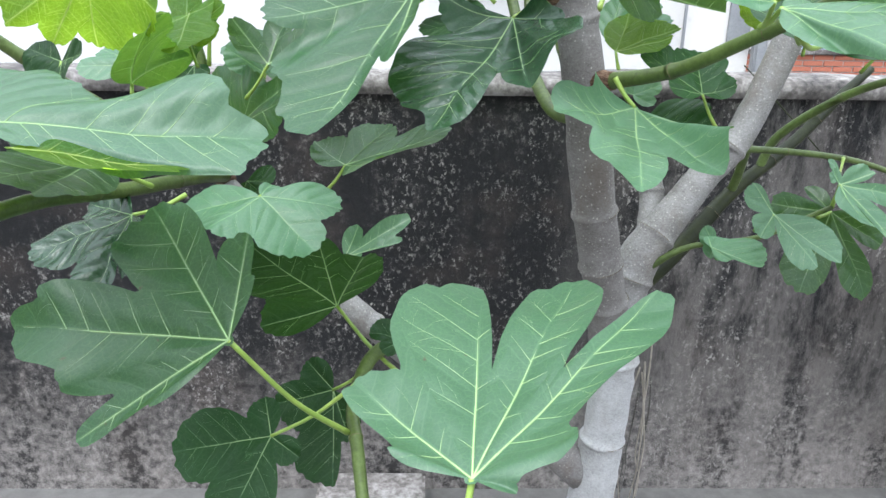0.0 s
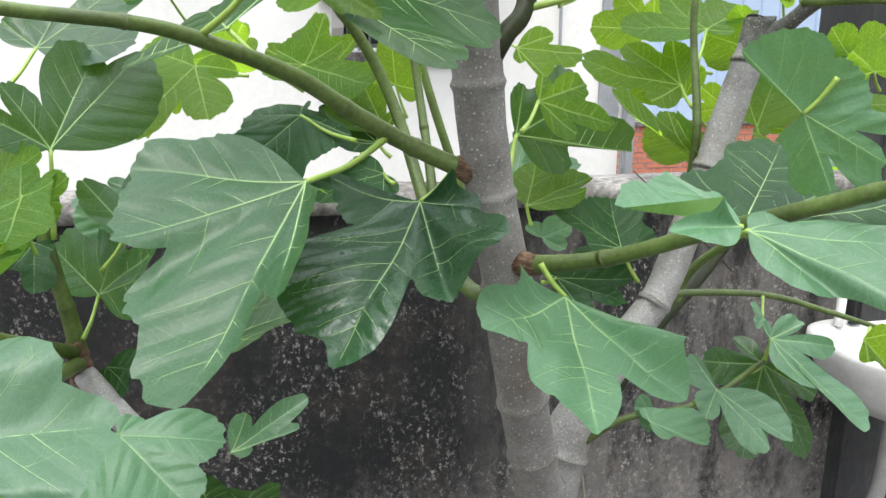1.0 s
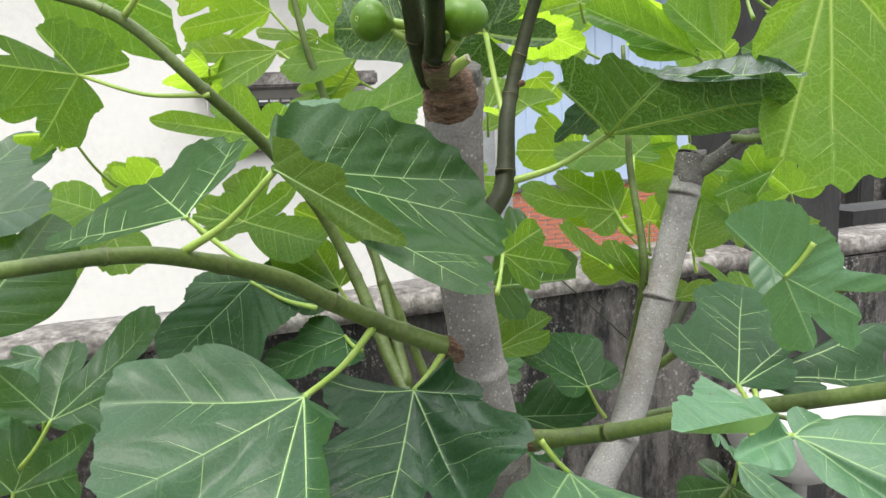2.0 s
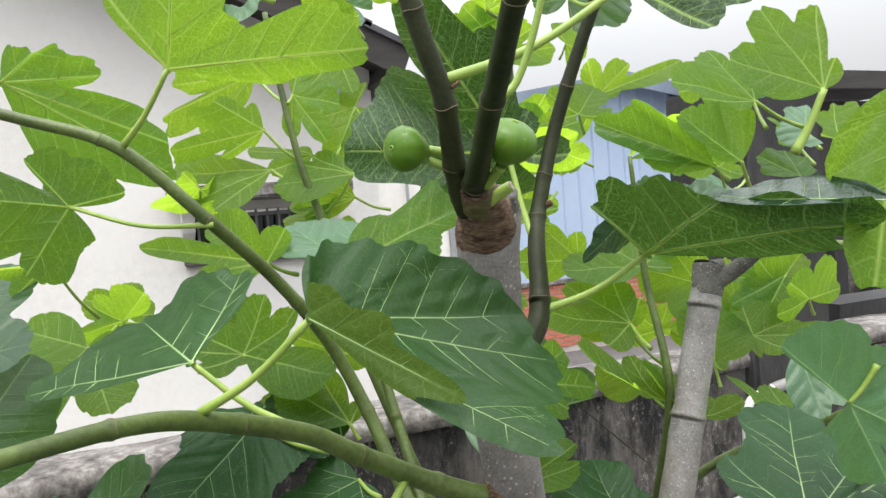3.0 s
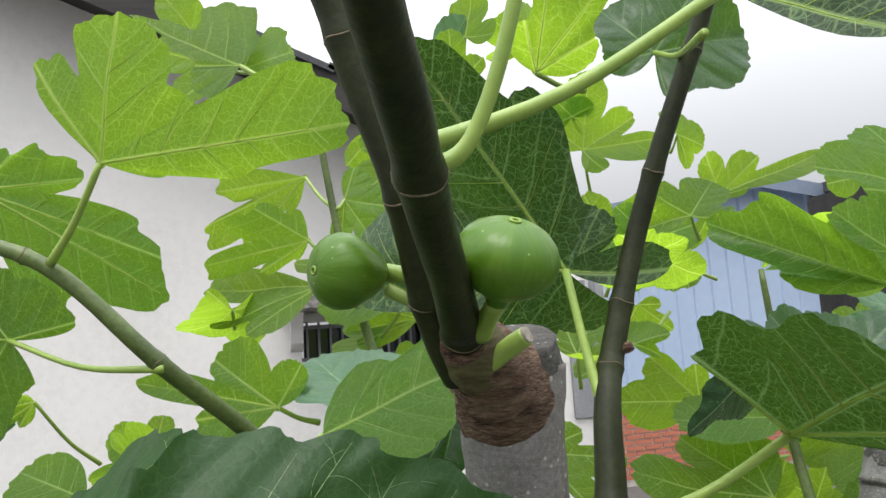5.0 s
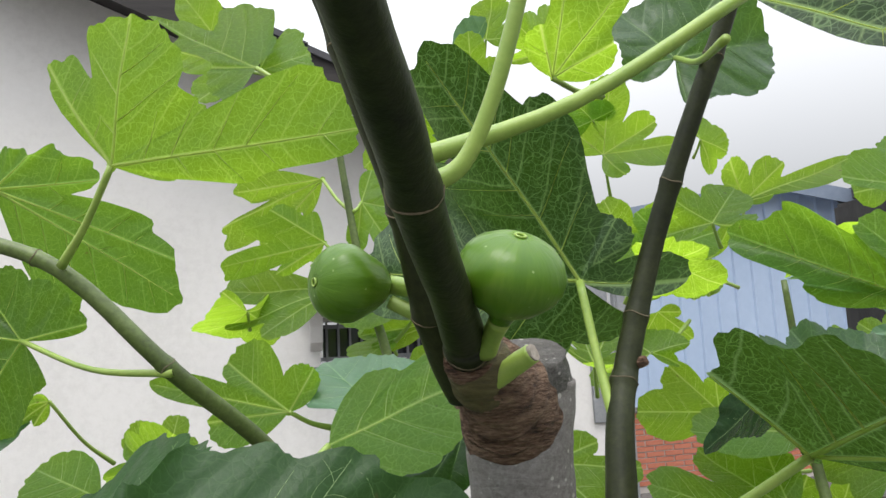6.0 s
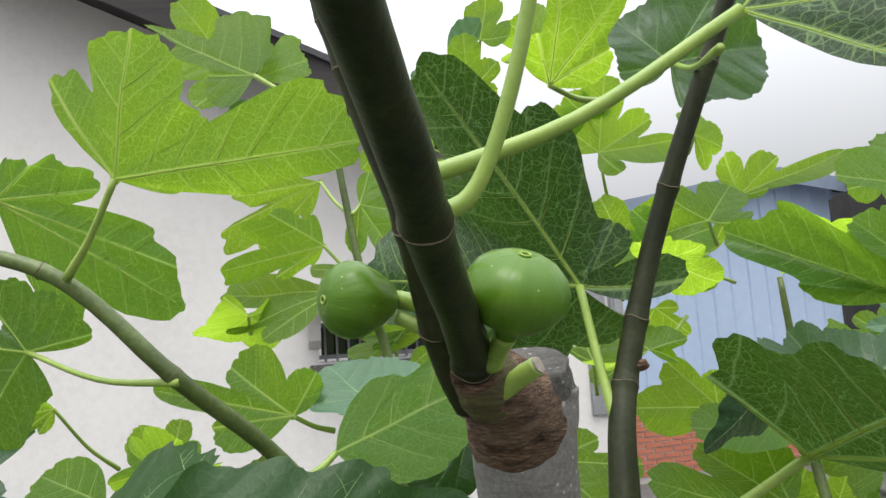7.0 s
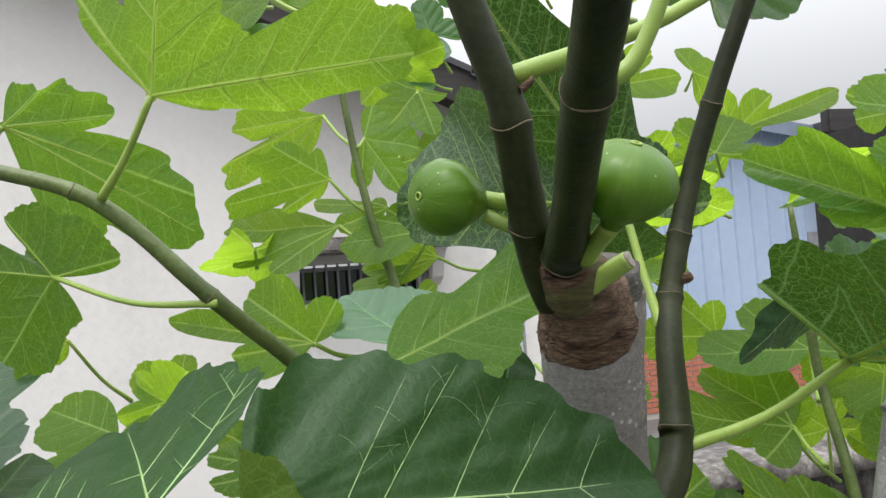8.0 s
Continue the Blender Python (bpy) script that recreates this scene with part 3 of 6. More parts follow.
    def quilt(x, y, li):
        """Count of side veins along the rib of lobe li, and distance from that rib in gaps."""
        la = lob[li][0]
        u = x * math.cos(la) + y * math.sin(la)
        v = abs(-x * math.sin(la) + y * math.cos(la))
        return (u - lean * v - curl * v * v) / gap, v / gap

    def nearest_lobe(a):
        return min(ribbed, key=lambda i: abs(lob[i][0] - a))

    na, nr = (250, 20) if size > 0.14 else (250, 13) if size > 0.09 else (170, 9)
    verts, faces, uvs = [base.copy()], [], [(0.0, 0.0)]
    off = (rng.uniform(0, 5), rng.uniform(0, 5))
    for k in range(na):
        a = -math.pi + 2 * math.pi * (k + 0.5) / na
        m, ll, hh = margin(a)
        ca, sa = math.cos(a), math.sin(a)
        for j in range(1, nr + 1):
            r = m * (j / nr) ** 0.85
            verts.append(base + ax * (r * ca) + ay * (r * sa) + nrm * lift(r, a, ll, hh))
            uvs.append((r * ca, r * sa))
    corner = []
    for k in range(na):
        k2 = (k + 1) % na
        if k2 == 0:
            continue
        li = nearest_lobe(-math.pi + 2 * math.pi * (k + 1) / na)
        faces.append((0, 1 + k * nr, 1 + k2 * nr))
        for j in range(nr - 1):
            p, q = 1 + k * nr + j, 1 + k2 * nr + j
            faces.append((p, p + 1, q + 1, q))
        for f in faces[len(faces) - nr:]:
            corner += [quilt(*uvs[i], li) for i in f]
    blade = mesh_part("leaf", verts, faces, mat, tree, label, [(x + off[0], y + off[1]) for x, y in uvs])
    lay = blade.data.uv_layers.new(name="quilt")
    for i, c in enumerate(corner):
        lay.data[i].uv = c

    # ribs and side veins, standing a little proud on both faces
    vv, vf = [], []

    def rib(path, r0, r1, tall=0.75):
        n0 = len(vv)
        k = len(path)
        for i, p in enumerate(path):
            t = (path[min(k - 1, i + 1)] - path[max(0, i - 1)]).normalized()
            sd = nrm.cross(t).normalized()
            rr = r0 + (r1 - r0) * i / (k - 1)
            for e in (sd, nrm * tall, -sd, -nrm * tall):
                vv.append(p + e * rr)
        for i in range(k - 1):
            for j in range(4):
                j2 = (j + 1) % 4
                vf.append((n0 + 4 * i + j, n0 + 4 * i + j2, n0 + 4 * i + 4 + j2, n0 + 4 * i + 4 + j))

    th = size / 0.2
    under = mat in (LEAF_YOUNG, LEAF_UNDER_SHADED, LEAF_FRESH)
    bold = 1.75 if under else 1.0
    side_w = 1.5 if under else 1.0
    for n_rib, i in enumerate(ribbed):
        a, ln, h = lob[i]
        steps = 9
        rib([surf(ln * 0.97 * s / steps, a) for s in range(steps + 1)], 0.00105 * th * (1.3 if under else 1.0), 0.00022 * th * bold)
        lo = a - 0.5 * (a - lob[ribbed[n_rib - 1]][0]) if n_rib else a - (0.8 if ribs is None else 1.5)
        hi = a + 0.5 * (lob[ribbed[n_rib + 1]][0] - a) if n_rib + 1 < len(ribbed) else a + (0.8 if ribs is None else 1.5)

        def trail(u, v, du, dv, bow, sg, steps, step):
            """Points of a vein across the blade, from (u, v) beside the rib until it nears the margin."""
            path = []
            for st in range(steps):
                r, aa = math.hypot(u, v), a + sg * math.atan2(v, u)
                if v < 0 or aa < lo or aa > hi or r > 0.965 * margin(aa)[0]:
                    break
                path.append(surf(r, aa))
                u, v = u + du * step, v + dv * step
                du, dv = du + bow * step * dv, dv - bow * step * du
            return path, (u, v, du, dv)

        fine = size > 0.07 and not under
        pace = max(0.0045, size * 0.030)
        for c in range(1, int(ln / gap)):
            for sg in (-1, 1):
                if rng.random() < 0.10:
                    continue
                ang = math.atan2(1, lean) * rng.uniform(0.85, 1.12) * (1.12 - 0.25 * c * gap / ln)
                bow = rng.uniform(1.0, 4.5) * 0.12 / size * 0.6
                start = ((c + rng.uniform(-0.3, 0.3)) * gap, 0.0, math.cos(ang), math.sin(ang))
                path, _ = trail(*start, bow, sg, 40, pace)
                if len(path) < 3:
                    continue
                rib(path, 0.00030 * th * side_w, 0.00008 * th * side_w, 1.7)
                if not fine:
                    continue
                # forks and fine cross veins leave the side vein on either hand
                for q in range(2, len(path) - 1):
                    if rng.random() < 0.6:
                        continue
                    u, v, du, dv = trail(*start, bow, sg, q, pace)[1]
                    turn = rng.choice((-1, 1)) * rng.uniform(0.5, 1.0)
                    cu, cv = du * math.cos(turn) - dv * math.sin(turn), du * math.sin(turn) + dv * math.cos(turn)
                    twig, _ = trail(u, v, cu, cv, rng.uniform(-60, 60), sg, rng.randint(4, 9), gap * 0.13)
                    if len(twig) > 2:
                        rib(twig, 0.00007 * th * side_w, 0.00004 * th * side_w, 2.4)
    mesh_part("venation", vv, vf, VEIN_LIT if under else VEIN, blade, "pale raised veins")
    if stem is not None:
        s = Vector(stem)
        d = s - base
        mid = base + d * 0.5 + Vector((0, 0, -0.06 * d.length))
        r = (0.0022 + 0.005 * size) * thick
        v, f = tube_data([(*base, r * 0.8), (*mid, r * 0.85), (*s, r * 1.15)], 9, 0.02, (), 5)
        mesh_part("petiole", v, f, PETIOLE, blade)
    return blade


# ---- ground, walls, houses ----
bm = bmesh.new()
bmesh.ops.create_grid(bm, x_segments=60, y_segments=60, size=300)
for v in bm.verts:
    v.co.z = 0.0
tagged(part("ground", bm, GROUND), "grey cement yard running out to the horizon", "ground", kind="structure")

WY = 2.2


def yard_wall():
    bm = bmesh.new()
    nx, nz = 120, 24
    grid = [[bm.verts.new((-5 + 11 * i / nx, WY + 0.006 * noise.noise((i * 0.9, j * 0.7, 0)), 1.345 * j / nz)) for i in range(nx + 1)] for j in range(nz + 1)]
    for j in range(nz):
        for i in range(nx):
            bm.faces.new((grid[j][i], grid[j][i + 1], grid[j + 1][i + 1], grid[j + 1][i]))
    b = [bm.verts.new(p) for p in ((-5, WY + 0.14, 0), (6, WY + 0.14, 0), (6, WY + 0.14, 1.345), (-5, WY + 0.14, 1.345))]
    bm.faces.new((b[1], b[0], b[3], b[2]))
    ob = part("wall_north", bm, WALL)
    tagged(ob, "black mildewed cement yard wall with pale worn foot", "wall", kind="structure")
    bm = bmesh.new()
    n = 90
    prof = [(-0.022, 0.0), (-0.026, 0.03), (-0.018, 0.052), (0.05, 0.062), (0.165, 0.055), (0.172, 0.0)]
    rows = []
    for i in range(n + 1):
        x = -5 + 11 * i / n
        rows.append([bm.verts.new((x, WY + dy + 0.006 * noise.noise((x * 3, k, 1)), 1.347 + dz * (1 + 0.25 * noise.noise((x * 4, k * 2, 5))))) for k, (dy, dz) in enumerate(prof)])
    for a, c in zip(rows, rows[1:]):
        for k in range(len(prof)):
            k2 = (k + 1) % len(prof)
            bm.faces.new((a[k], a[k2], c[k2], c[k]))
    part("coping", bm, COPING, ob, "rough pale cement coping")


yard_wall()

pil = thing("gate_pillar", "blackened cement pillar rising above the yard wall", "pillar", kind="structure")
part("shaft", box_bm(1.66, 2.0, WY - 0.05, WY + 0.3, 0, 2.25, 0.012), DARKWALL, pil, smooth=False)
part("pilaster", box_bm(1.98, 2.3, WY - 0.035, WY - 0.004, 0, 1.34, 0.008), WALL, pil, smooth=False)
eave = thing("side_roof", "dark weathered roof edge of the neighbouring shed", "roof", kind="structure")
part("fascia", box_bm(7.15, 12, 8.3, 8.45, 3.42, 3.72, 0.02), SOFFIT, eave, smooth=False)
part("soffit", box_bm(7.3, 12, 8.45, 11, 3.46, 3.62, 0.02), TILE, eave, smooth=False)
shed = thing("shed_wall", "dark stained cement wall with a pale opening", "wall", kind="structure")
part("wall", box_bm(2.3, 6.5, WY + 0.16, WY + 0.34, 0, 1.46), DARKWALL, shed, smooth=False)
part("post", box_bm(7.6, 7.9, 8.5, 8.8, 0, 3.42), DARKWALL, shed, smooth=False)
part("back_panel", box_bm(7.95, 12, 9.3, 9.35, 0, 3.42), BROWN_SHEET_SHADED, shed, smooth=False)
part("pale_panel", box_bm(3.4, 6.2, 3.6, 3.65, 0, 1.9), COPING, shed, smooth=False)
for k in range(9):
    part("rail_bar", box_bm(3.3 + k * 0.33, 3.42 + k * 0.33, 3.45, 3.55, 0, 1.9, 0.01), DARKWALL, shed, smooth=False)


# white house: gable end with a barred window under a cement hood
house = thing("house", "white plastered house with dark tiled roof", "house")
HY = 5.0


def house_wall():
    x0, x1 = -7.0, 1.42
    wx0, wx1, wz0, wz1 = 0.25, 1.02, 1.80, 2.05
    rake = lambda x: 3.52 - 0.44 * x
    bm = bmesh.new()

    def face(y, pts):
        return [bm.verts.new((px, y, pz)) for px, pz in pts]
    quads = [
        [(x0, 0), (wx0, 0), (wx0, rake(wx0)), (x0, rake(x0))],
        [(wx1, 0), (x1, 0), (x1, rake(x1)), (wx1, rake(wx1))],
        [(wx0, 0), (wx1, 0), (wx1, wz0), (wx0, wz0)],
        [(wx0, wz1), (wx1, wz1), (wx1, rake(wx1)), (wx0, rake(wx0))],
    ]
    for q in quads:
        bm.faces.new(face(HY, q))
    # reveals of the opening, and the end wall
    for a, b in (((wx0, wz0), (wx1, wz0)), ((wx1, wz0), (wx1, wz1)), ((wx1, wz1), (wx0, wz1)), ((wx0, wz1), (wx0, wz0))):
        bm.faces.new([bm.verts.new(p) for p in ((a[0], HY, a[1]), (b[0], HY, b[1]), (b[0], HY + 0.2, b[1]), (a[0], HY + 0.2, a[1]))])
    bm.faces.new([bm.verts.new(p) for p in ((x1, HY, 0), (x1, HY + 6, 0), (x1, HY + 6, rake(x1)), (x1, HY, rake(x1)))])
    part("wall", bm, PLASTER, house, smooth=False)
    win = part("window", box_bm(wx0 + 0.02, wx1 - 0.02, HY + 0.13, HY + 0.15, wz0 + 0.02, wz1 - 0.02), GLASS, house, "dark glazed window behind iron bars", smooth=False)
    for k in range(11):
        x = wx0 + 0.04 + (wx1 - wx0 - 0.08) * k / 10
        part("bar", box_bm(x - 0.007, x + 0.007, HY + 0.05, HY + 0.064, wz0, wz1, 0.003), STEEL, win, smooth=False)
    for z in (wz0 + 0.03, wz1 - 0.03):
        part("cross_bar", box_bm(wx0, wx1, HY + 0.066, HY + 0.078, z - 0.012, z + 0.012), STEEL, win, smooth=False)
    part("frame", box_bm(wx1 - 0.02, wx1 + 0.06, HY - 0.015, HY - 0.003, wz0 - 0.04, wz1 + 0.02), COPING, win, smooth=False)
    part("hood", box_bm(wx0 - 0.13, wx1 + 0.13, HY - 0.36, HY - 0.002, wz1 + 0.05, wz1 + 0.13, 0.012), COPING, house, "weathered cement hood over the window", smooth=False)
    for x in (wx0 - 0.06, wx1 + 0.02):
        bm = bmesh.new()
        pr = [(0, 0), (-0.22, 0), (-0.14, -0.08), (-0.10, -0.17), (0, -0.22)]
        a = [bm.verts.new((x, HY - 0.002 + py, wz1 + 0.05 + pz)) for py, pz in pr]
        b = [bm.verts.new((x + 0.07, HY - 0.002 + py, wz1 + 0.05 + pz)) for py, pz in pr]
        bm.faces.new(a)
        bm.faces.new(list(reversed(b)))
        for k in range(len(pr)):
            k2 = (k + 1) % len(pr)
            bm.faces.new((a[k], b[k], b[k2], a[k2]))
        part("bracket", bm, PLASTER, house, smooth=False)
    part("sill", box_bm(wx0 - 0.06, wx1 + 0.06, HY - 0.07, HY - 0.002, wz0 - 0.07, wz0 - 0.01, 0.008), COPING, house, smooth=False)
    # sloping roof with rows of tiles along the rake
    ang = math.atan(0.44)
    base = Vector((x1 + 0.08, HY, rake(x1 + 0.08)))
    d = Vector((-math.cos(ang), 0, math.sin(ang)))
    up = Vector((math.sin(ang), 0, math.cos(ang)))

    def slab(s0, s1, y0, y1, h0, h1):
        bm = bmesh.new()
        vs = [bm.verts.new(base + d * s + Vector((0, y, 0)) + up * h) for s in (s0, s1) for y in (y0, y1) for h in (h0, h1)]
        for q in ((0, 1, 3, 2), (4, 6, 7, 5), (0, 4, 5, 1), (2, 3, 7, 6), (1, 5, 7, 3), (0, 2, 6, 4)):
            bm.faces.new([vs[i] for i in q])
        return bm
    roof = part("roof", slab(0, 9.5, -0.42, 6, 0.0, 0.07), SOFFIT, house, "dark tiled roof with timber verge", smooth=False)
    part("verge_board", slab(-0.02, 9.5, -0.45, -0.424, -0.10, 0.10), SOFFIT, roof, smooth=False)
    for k in range(32):
        part("tile", slab(k * 0.3 - 0.04, k * 0.3 + 0.3, -0.47, 1.2, 0.075 + 0.012 * (k % 2), 0.11 + 0.012 * (k % 2)), TILE, roof, smooth=False)
    part("eave_beam", slab(-0.03, 0.06, -0.40, 5.8, -0.12, -0.003), SOFFIT, roof, smooth=False)


house_wall()

annex = thing("annex", "lower white annex with grey window frame and conduit", "house")
part("wall", box_bm(1.5, 2.62, 6.2, 8.0, 0, 2.55), PLASTER, annex, smooth=False)
part("conduit", box_bm(2.05, 2.07, 6.15, 6.17, 0, 2.5), STEEL, annex, smooth=False)
part("downpipe", box_bm(2.63, 2.73, 6.1, 6.2, 0, 2.55, 0.02), STEEL, annex, smooth=False)
part("window_frame", box_bm(2.42, 2.60, 6.17, 6.197, 1.2, 2.3, 0.004), STEEL, annex, smooth=False)


def blue_building():
    b = thing("metal_building", "pale blue ribbed sheet building on a brick base", "building")
    x0, x1, y, zt, pk = 4.15, 7.75, 9.0, 3.32, 3.66
    top = lambda x: pk - abs(x - 6.35) * 0.17
    bm = bmesh.new()
    pitch = 0.26
    xs = []
    x = x0
    while x < x1:
        xs += [(x, 0), (x + 0.19, 0), (x + 0.205, 0.028), (x + 0.235, 0.028), (x + 0.25, 0)]
        x += pitch
    lo = [bm.verts.new((px, y - py, 0.88)) for px, py in xs]
    hi = [bm.verts.new((px, y - py, top(px))) for px, py in xs]
    for i in range(len(xs) - 1):
        bm.faces.new((lo[i], lo[i + 1], hi[i + 1], hi[i]))
    part("siding", bm, BLUE, b, smooth=False)
    bm = bmesh.new()
    for xa, xb in ((x0 - 0.25, 6.35), (6.35, x1 + 0.2)):
        vs = []
        for px in (xa, xb):
            for yy in (y - 0.25, y + 5):
                for h in (0.0, 0.09):
                    vs.append(bm.verts.new((px, yy, top(px) + 0.01 + h)))
        for q in ((0, 1, 3, 2), (4, 6, 7, 5), (0, 4, 5, 1), (2, 3, 7, 6), (1, 5, 7, 3), (0, 2, 6, 4)):
            bm.faces.new([vs[i] for i in q])
    part("roof", bm, BLUE, b, smooth=False)
    for xa, xb in ((x0 - 0.25, 6.35), (6.35, x1 + 0.2)):
        bm = bmesh.new()
        vs = [bm.verts.new((px, yy, top(px) + h)) for px in (xa, xb) for yy in (y - 0.27, y - 0.252) for h in (-0.09, 0.10)]
        for q in ((0, 1, 3, 2), (4, 6, 7, 5), (0, 4, 5, 1), (2, 3, 7, 6), (1, 5, 7, 3), (0, 2, 6, 4)):
            bm.faces.new([vs[i] for i in q])
        part("verge_trim", bm, BLUE_TRIM, b, smooth=False)
    part("louvre", box_bm(7.25, 7.62, y - 0.05, y - 0.03, 2.0, 2.2), STEEL, b, "small barred vent", smooth=False)
    part("side_sheet", box_bm(7.78, 9.5, y - 0.03, y + 0.02, 0, 3.2), BROWN_SHEET_SHADED, b, "brown ribbed side sheet", smooth=False)
    for k in range(12):
        part("rib", box_bm(7.82 + k * 0.13, 7.86 + k * 0.13, y - 0.06, y - 0.032, 0, 3.2), BROWN_SHEET_SHADED, b, smooth=False)
    return b


metal = blue_building()
part("base_wall", box_bm(3.6, 8.6, 8.93, 9.1, 0, 0.93), MORTAR, metal, "red brick base with pale mortar", smooth=False)
bm = box_bm(-0.112, 0.112, -0.012, 0.012, -0.026, 0.026, 0.003)
brick_mesh = part("brick", bm, BRICK, metal, smooth=False)
brick_mesh.location = (3.72, 8.928, 0.90)
for r in range(13):
    for c in range(20):
        if r == 0 and c == 0:
            continue
        bk = new("brick", brick_mesh.data)
        bk.parent = metal
        bk.location = (3.72 + c * 0.242 + (0.121 if r % 2 else 0), 8.928 + 0.003 * math.sin(r * 3 + c * 5), 0.90 - r * 0.066)
part("ledge", box_bm(3.6, 8.6, 8.88, 9.1, 0.932, 0.99, 0.01), COPING, metal, smooth=False)
far_roof = thing("far_house", "distant white house with dark tiled roof", "house")
part("wall", box_bm(2.9, 4.0, 11.0, 13, 0, 3.1), PLASTER, far_roof, smooth=False)
bm = bmesh.new()
vs = [bm.verts.new(p) for p in ((2.4, 10.7, 4.05), (4.6, 10.7, 3.25), (4.6, 13.3, 3.25), (2.4, 13.3, 4.05), (2.4, 10.7, 4.2), (4.6, 10.7, 3.4), (4.6, 13.3, 3.4), (2.4, 13.3, 4.2))]
for q in ((0, 1, 5, 4), (1, 2, 6, 5), (2, 3, 7, 6), (3, 0, 4, 7), (4, 5, 6, 7), (3, 2, 1, 0)):
    bm.faces.new([vs[i] for i in q])
part("roof", bm, TILE, far_roof, smooth=False)


# ---- basin and pipes ----
def washbasin():
    b = thing("washbasin", "dusty white ceramic wall basin in the yard", "washbasin")
    cx, w, dep, top = 1.69, 0.25, 0.40, 0.95
    rings = [(0.55, 0.60, -0.20), (0.80, 0.84, -0.14), (0.96, 0.97, -0.05), (1.0, 1.0, -0.015), (0.99, 0.99, 0.0), (0.955, 0.955, 0.004), (0.90, 0.90, -0.006), (0.78, 0.74, -0.05), (0.55, 0.5, -0.11), (0.12, 0.12, -0.125)]
    bm = bmesh.new()
    n = 40
    rows = []
    for k, (sx, sy, dz) in enumerate(rings):
        row = []
        for i in range(n):
            a = 2 * math.pi * i / n
            ex = abs(math.cos(a)) ** 0.55 * math.copysign(1, math.cos(a))
            ey = abs(math.sin(a)) ** 0.7 * math.copysign(1, math.sin(a))
            yy = WY - 0.012 - dep / 2 + ey * dep / 2 * sy
            if k >= 6:
                yy -= 0.035
            row.append(bm.verts.new((cx + ex * w * sx, yy, top + dz)))
        rows.append(row)
    for a, c in zip(rows, rows[1:]):
        for i in range(n):
            i2 = (i + 1) % n
            bm.faces.new((a[i], a[i2], c[i2], c[i]))
    bm.faces.new(list(reversed(rows[0])))
    bm.faces.new(rows[-1])
    part("bowl", bm, CERAMIC, b)
    part("tap_hole", box_bm(1.62, 1.66, WY - 0.075, WY - 0.055, 0.949, 0.9565, 0.003), GLASS, b, smooth=False)
    v, f = tube_data([(1.70, 2.0, 0.77, 0.032), (1.70, 2.0, 0.71, 0.032)], 16, 0, (), 3)
    mesh_part("waste_collar", v, f, PVC, b)
    v, f = tube_data([(1.70, 2.0, 0.73, 0.022), (1.705, 2.01, 0.5, 0.022), (1.70, 2.03, 0.36, 0.022), (1.65, 2.05, 0.24, 0.022), (1.57, 2.08, 0.17, 0.022)], 16, 0, (), 8)
    mesh_part("waste_pipe", v, f, PVC_GREY, b, "grey flexible waste pipe")
    v, f = tube_data([(1.80, 2.18, 0.9, 0.010), (1.80, 2.18, 0.05, 0.010)], 10, 0, (), 3)
    mesh_part("supply_pipe", v, f, STEEL, b)


washbasin()

pipes = thing("water_pipe", "white and grey plastic water pipe on the wall", "pipe")
v, f = tube_data([(1.99, 2.13, 1.315, 0.014), (1.85, 2.13, 1.298, 0.014), (1.66, 2.13, 1.275, 0.014), (1.60, 2.13, 1.25, 0.014), (1.585, 2.13, 1.19, 0.014), (1.58, 2.13, 0.95, 0.014)], 14, 0, (), 8)
mesh_part("pipe", v, f, PVC, pipes)
for xa, xb in ((1.70, 1.77), (1.84, 1.90)):
    zz = 1.275 + (xa - 1.66) * 0.121
    v, f = tube_data([(xa, 2.13, zz + 0.001, 0.0175), (xb, 2.13, zz + 0.001 + (xb - xa) * 0.121, 0.0175)], 14, 0, (), 3)
    mesh_part("coupling", v, f, PVC_GREY, pipes)
v, f = tube_data([(1.845, 2.13, 1.285, 0.011), (1.845, 2.13, 0.97, 0.011)], 12, 0, (), 3)
mesh_part("drop_pipe", v, f, PVC_GREY, pipes)

block = thing("cement_block", "pale cement block at the foot of the wall", "block")
part("body", box_bm(-0.33, 0.02, 1.95, 2.16, 0, 0.10, 0.01), COPING, block, smooth=False)


# ---- fig trees ----
tree = thing("fig_tree", "grey-barked fig tree with green figs and broad lobed leaves", "tree", "fig trees", at=(0, 0, 0))
tree_back = thing("fig_tree", "fig shoots with light green backlit leaves", "tree", "fig trees")
limb("trunk", tree, BARK_LIMED, [(0.29, 1.13, -0.02, 0.052), (0.296, 1.13, 0.5, 0.044), (0.303, 1.126, 0.81, 0.039), (0.312, 1.120, 0.95, 0.034), (0.316, 1.112, 1.08, 0.033), (0.302, 1.088, 1.17, 0.037)], 20, 0.10, (0.42, 0.62, 0.8, 0.93))
limb("trunk", tree, BARK_UPPER, [(0.302, 1.098, 1.13, 0.034), (0.272, 1.055, 1.235, 0.029), (0.240, 1.022, 1.364, 0.029), (0.212, 1.006, 1.52, 0.0265), (0.188, 1.000, 1.64, 0.0255), (0.172, 0.985, 1.76, 0.0255), (0.161, 0.963, 1.845, 0.0255), (0.163, 0.959, 1.872, 0.0250), (0.165, 0.957, 1.888, 0.0235)], 22, 0.06, (0.11, 0.20, 0.31, 0.50, 0.63, 0.78), "smooth grey bark with ring-like leaf scars")
limb("trunk_stub", tree, BARK_OLD, [(0.1645, 0.957, 1.868, 0.0222), (0.1640, 0.951, 1.886, 0.0196), (0.1630, 0.946, 1.899, 0.0176)], 24, 0.20, (), "pruned dark grey stub beside the young shoots")
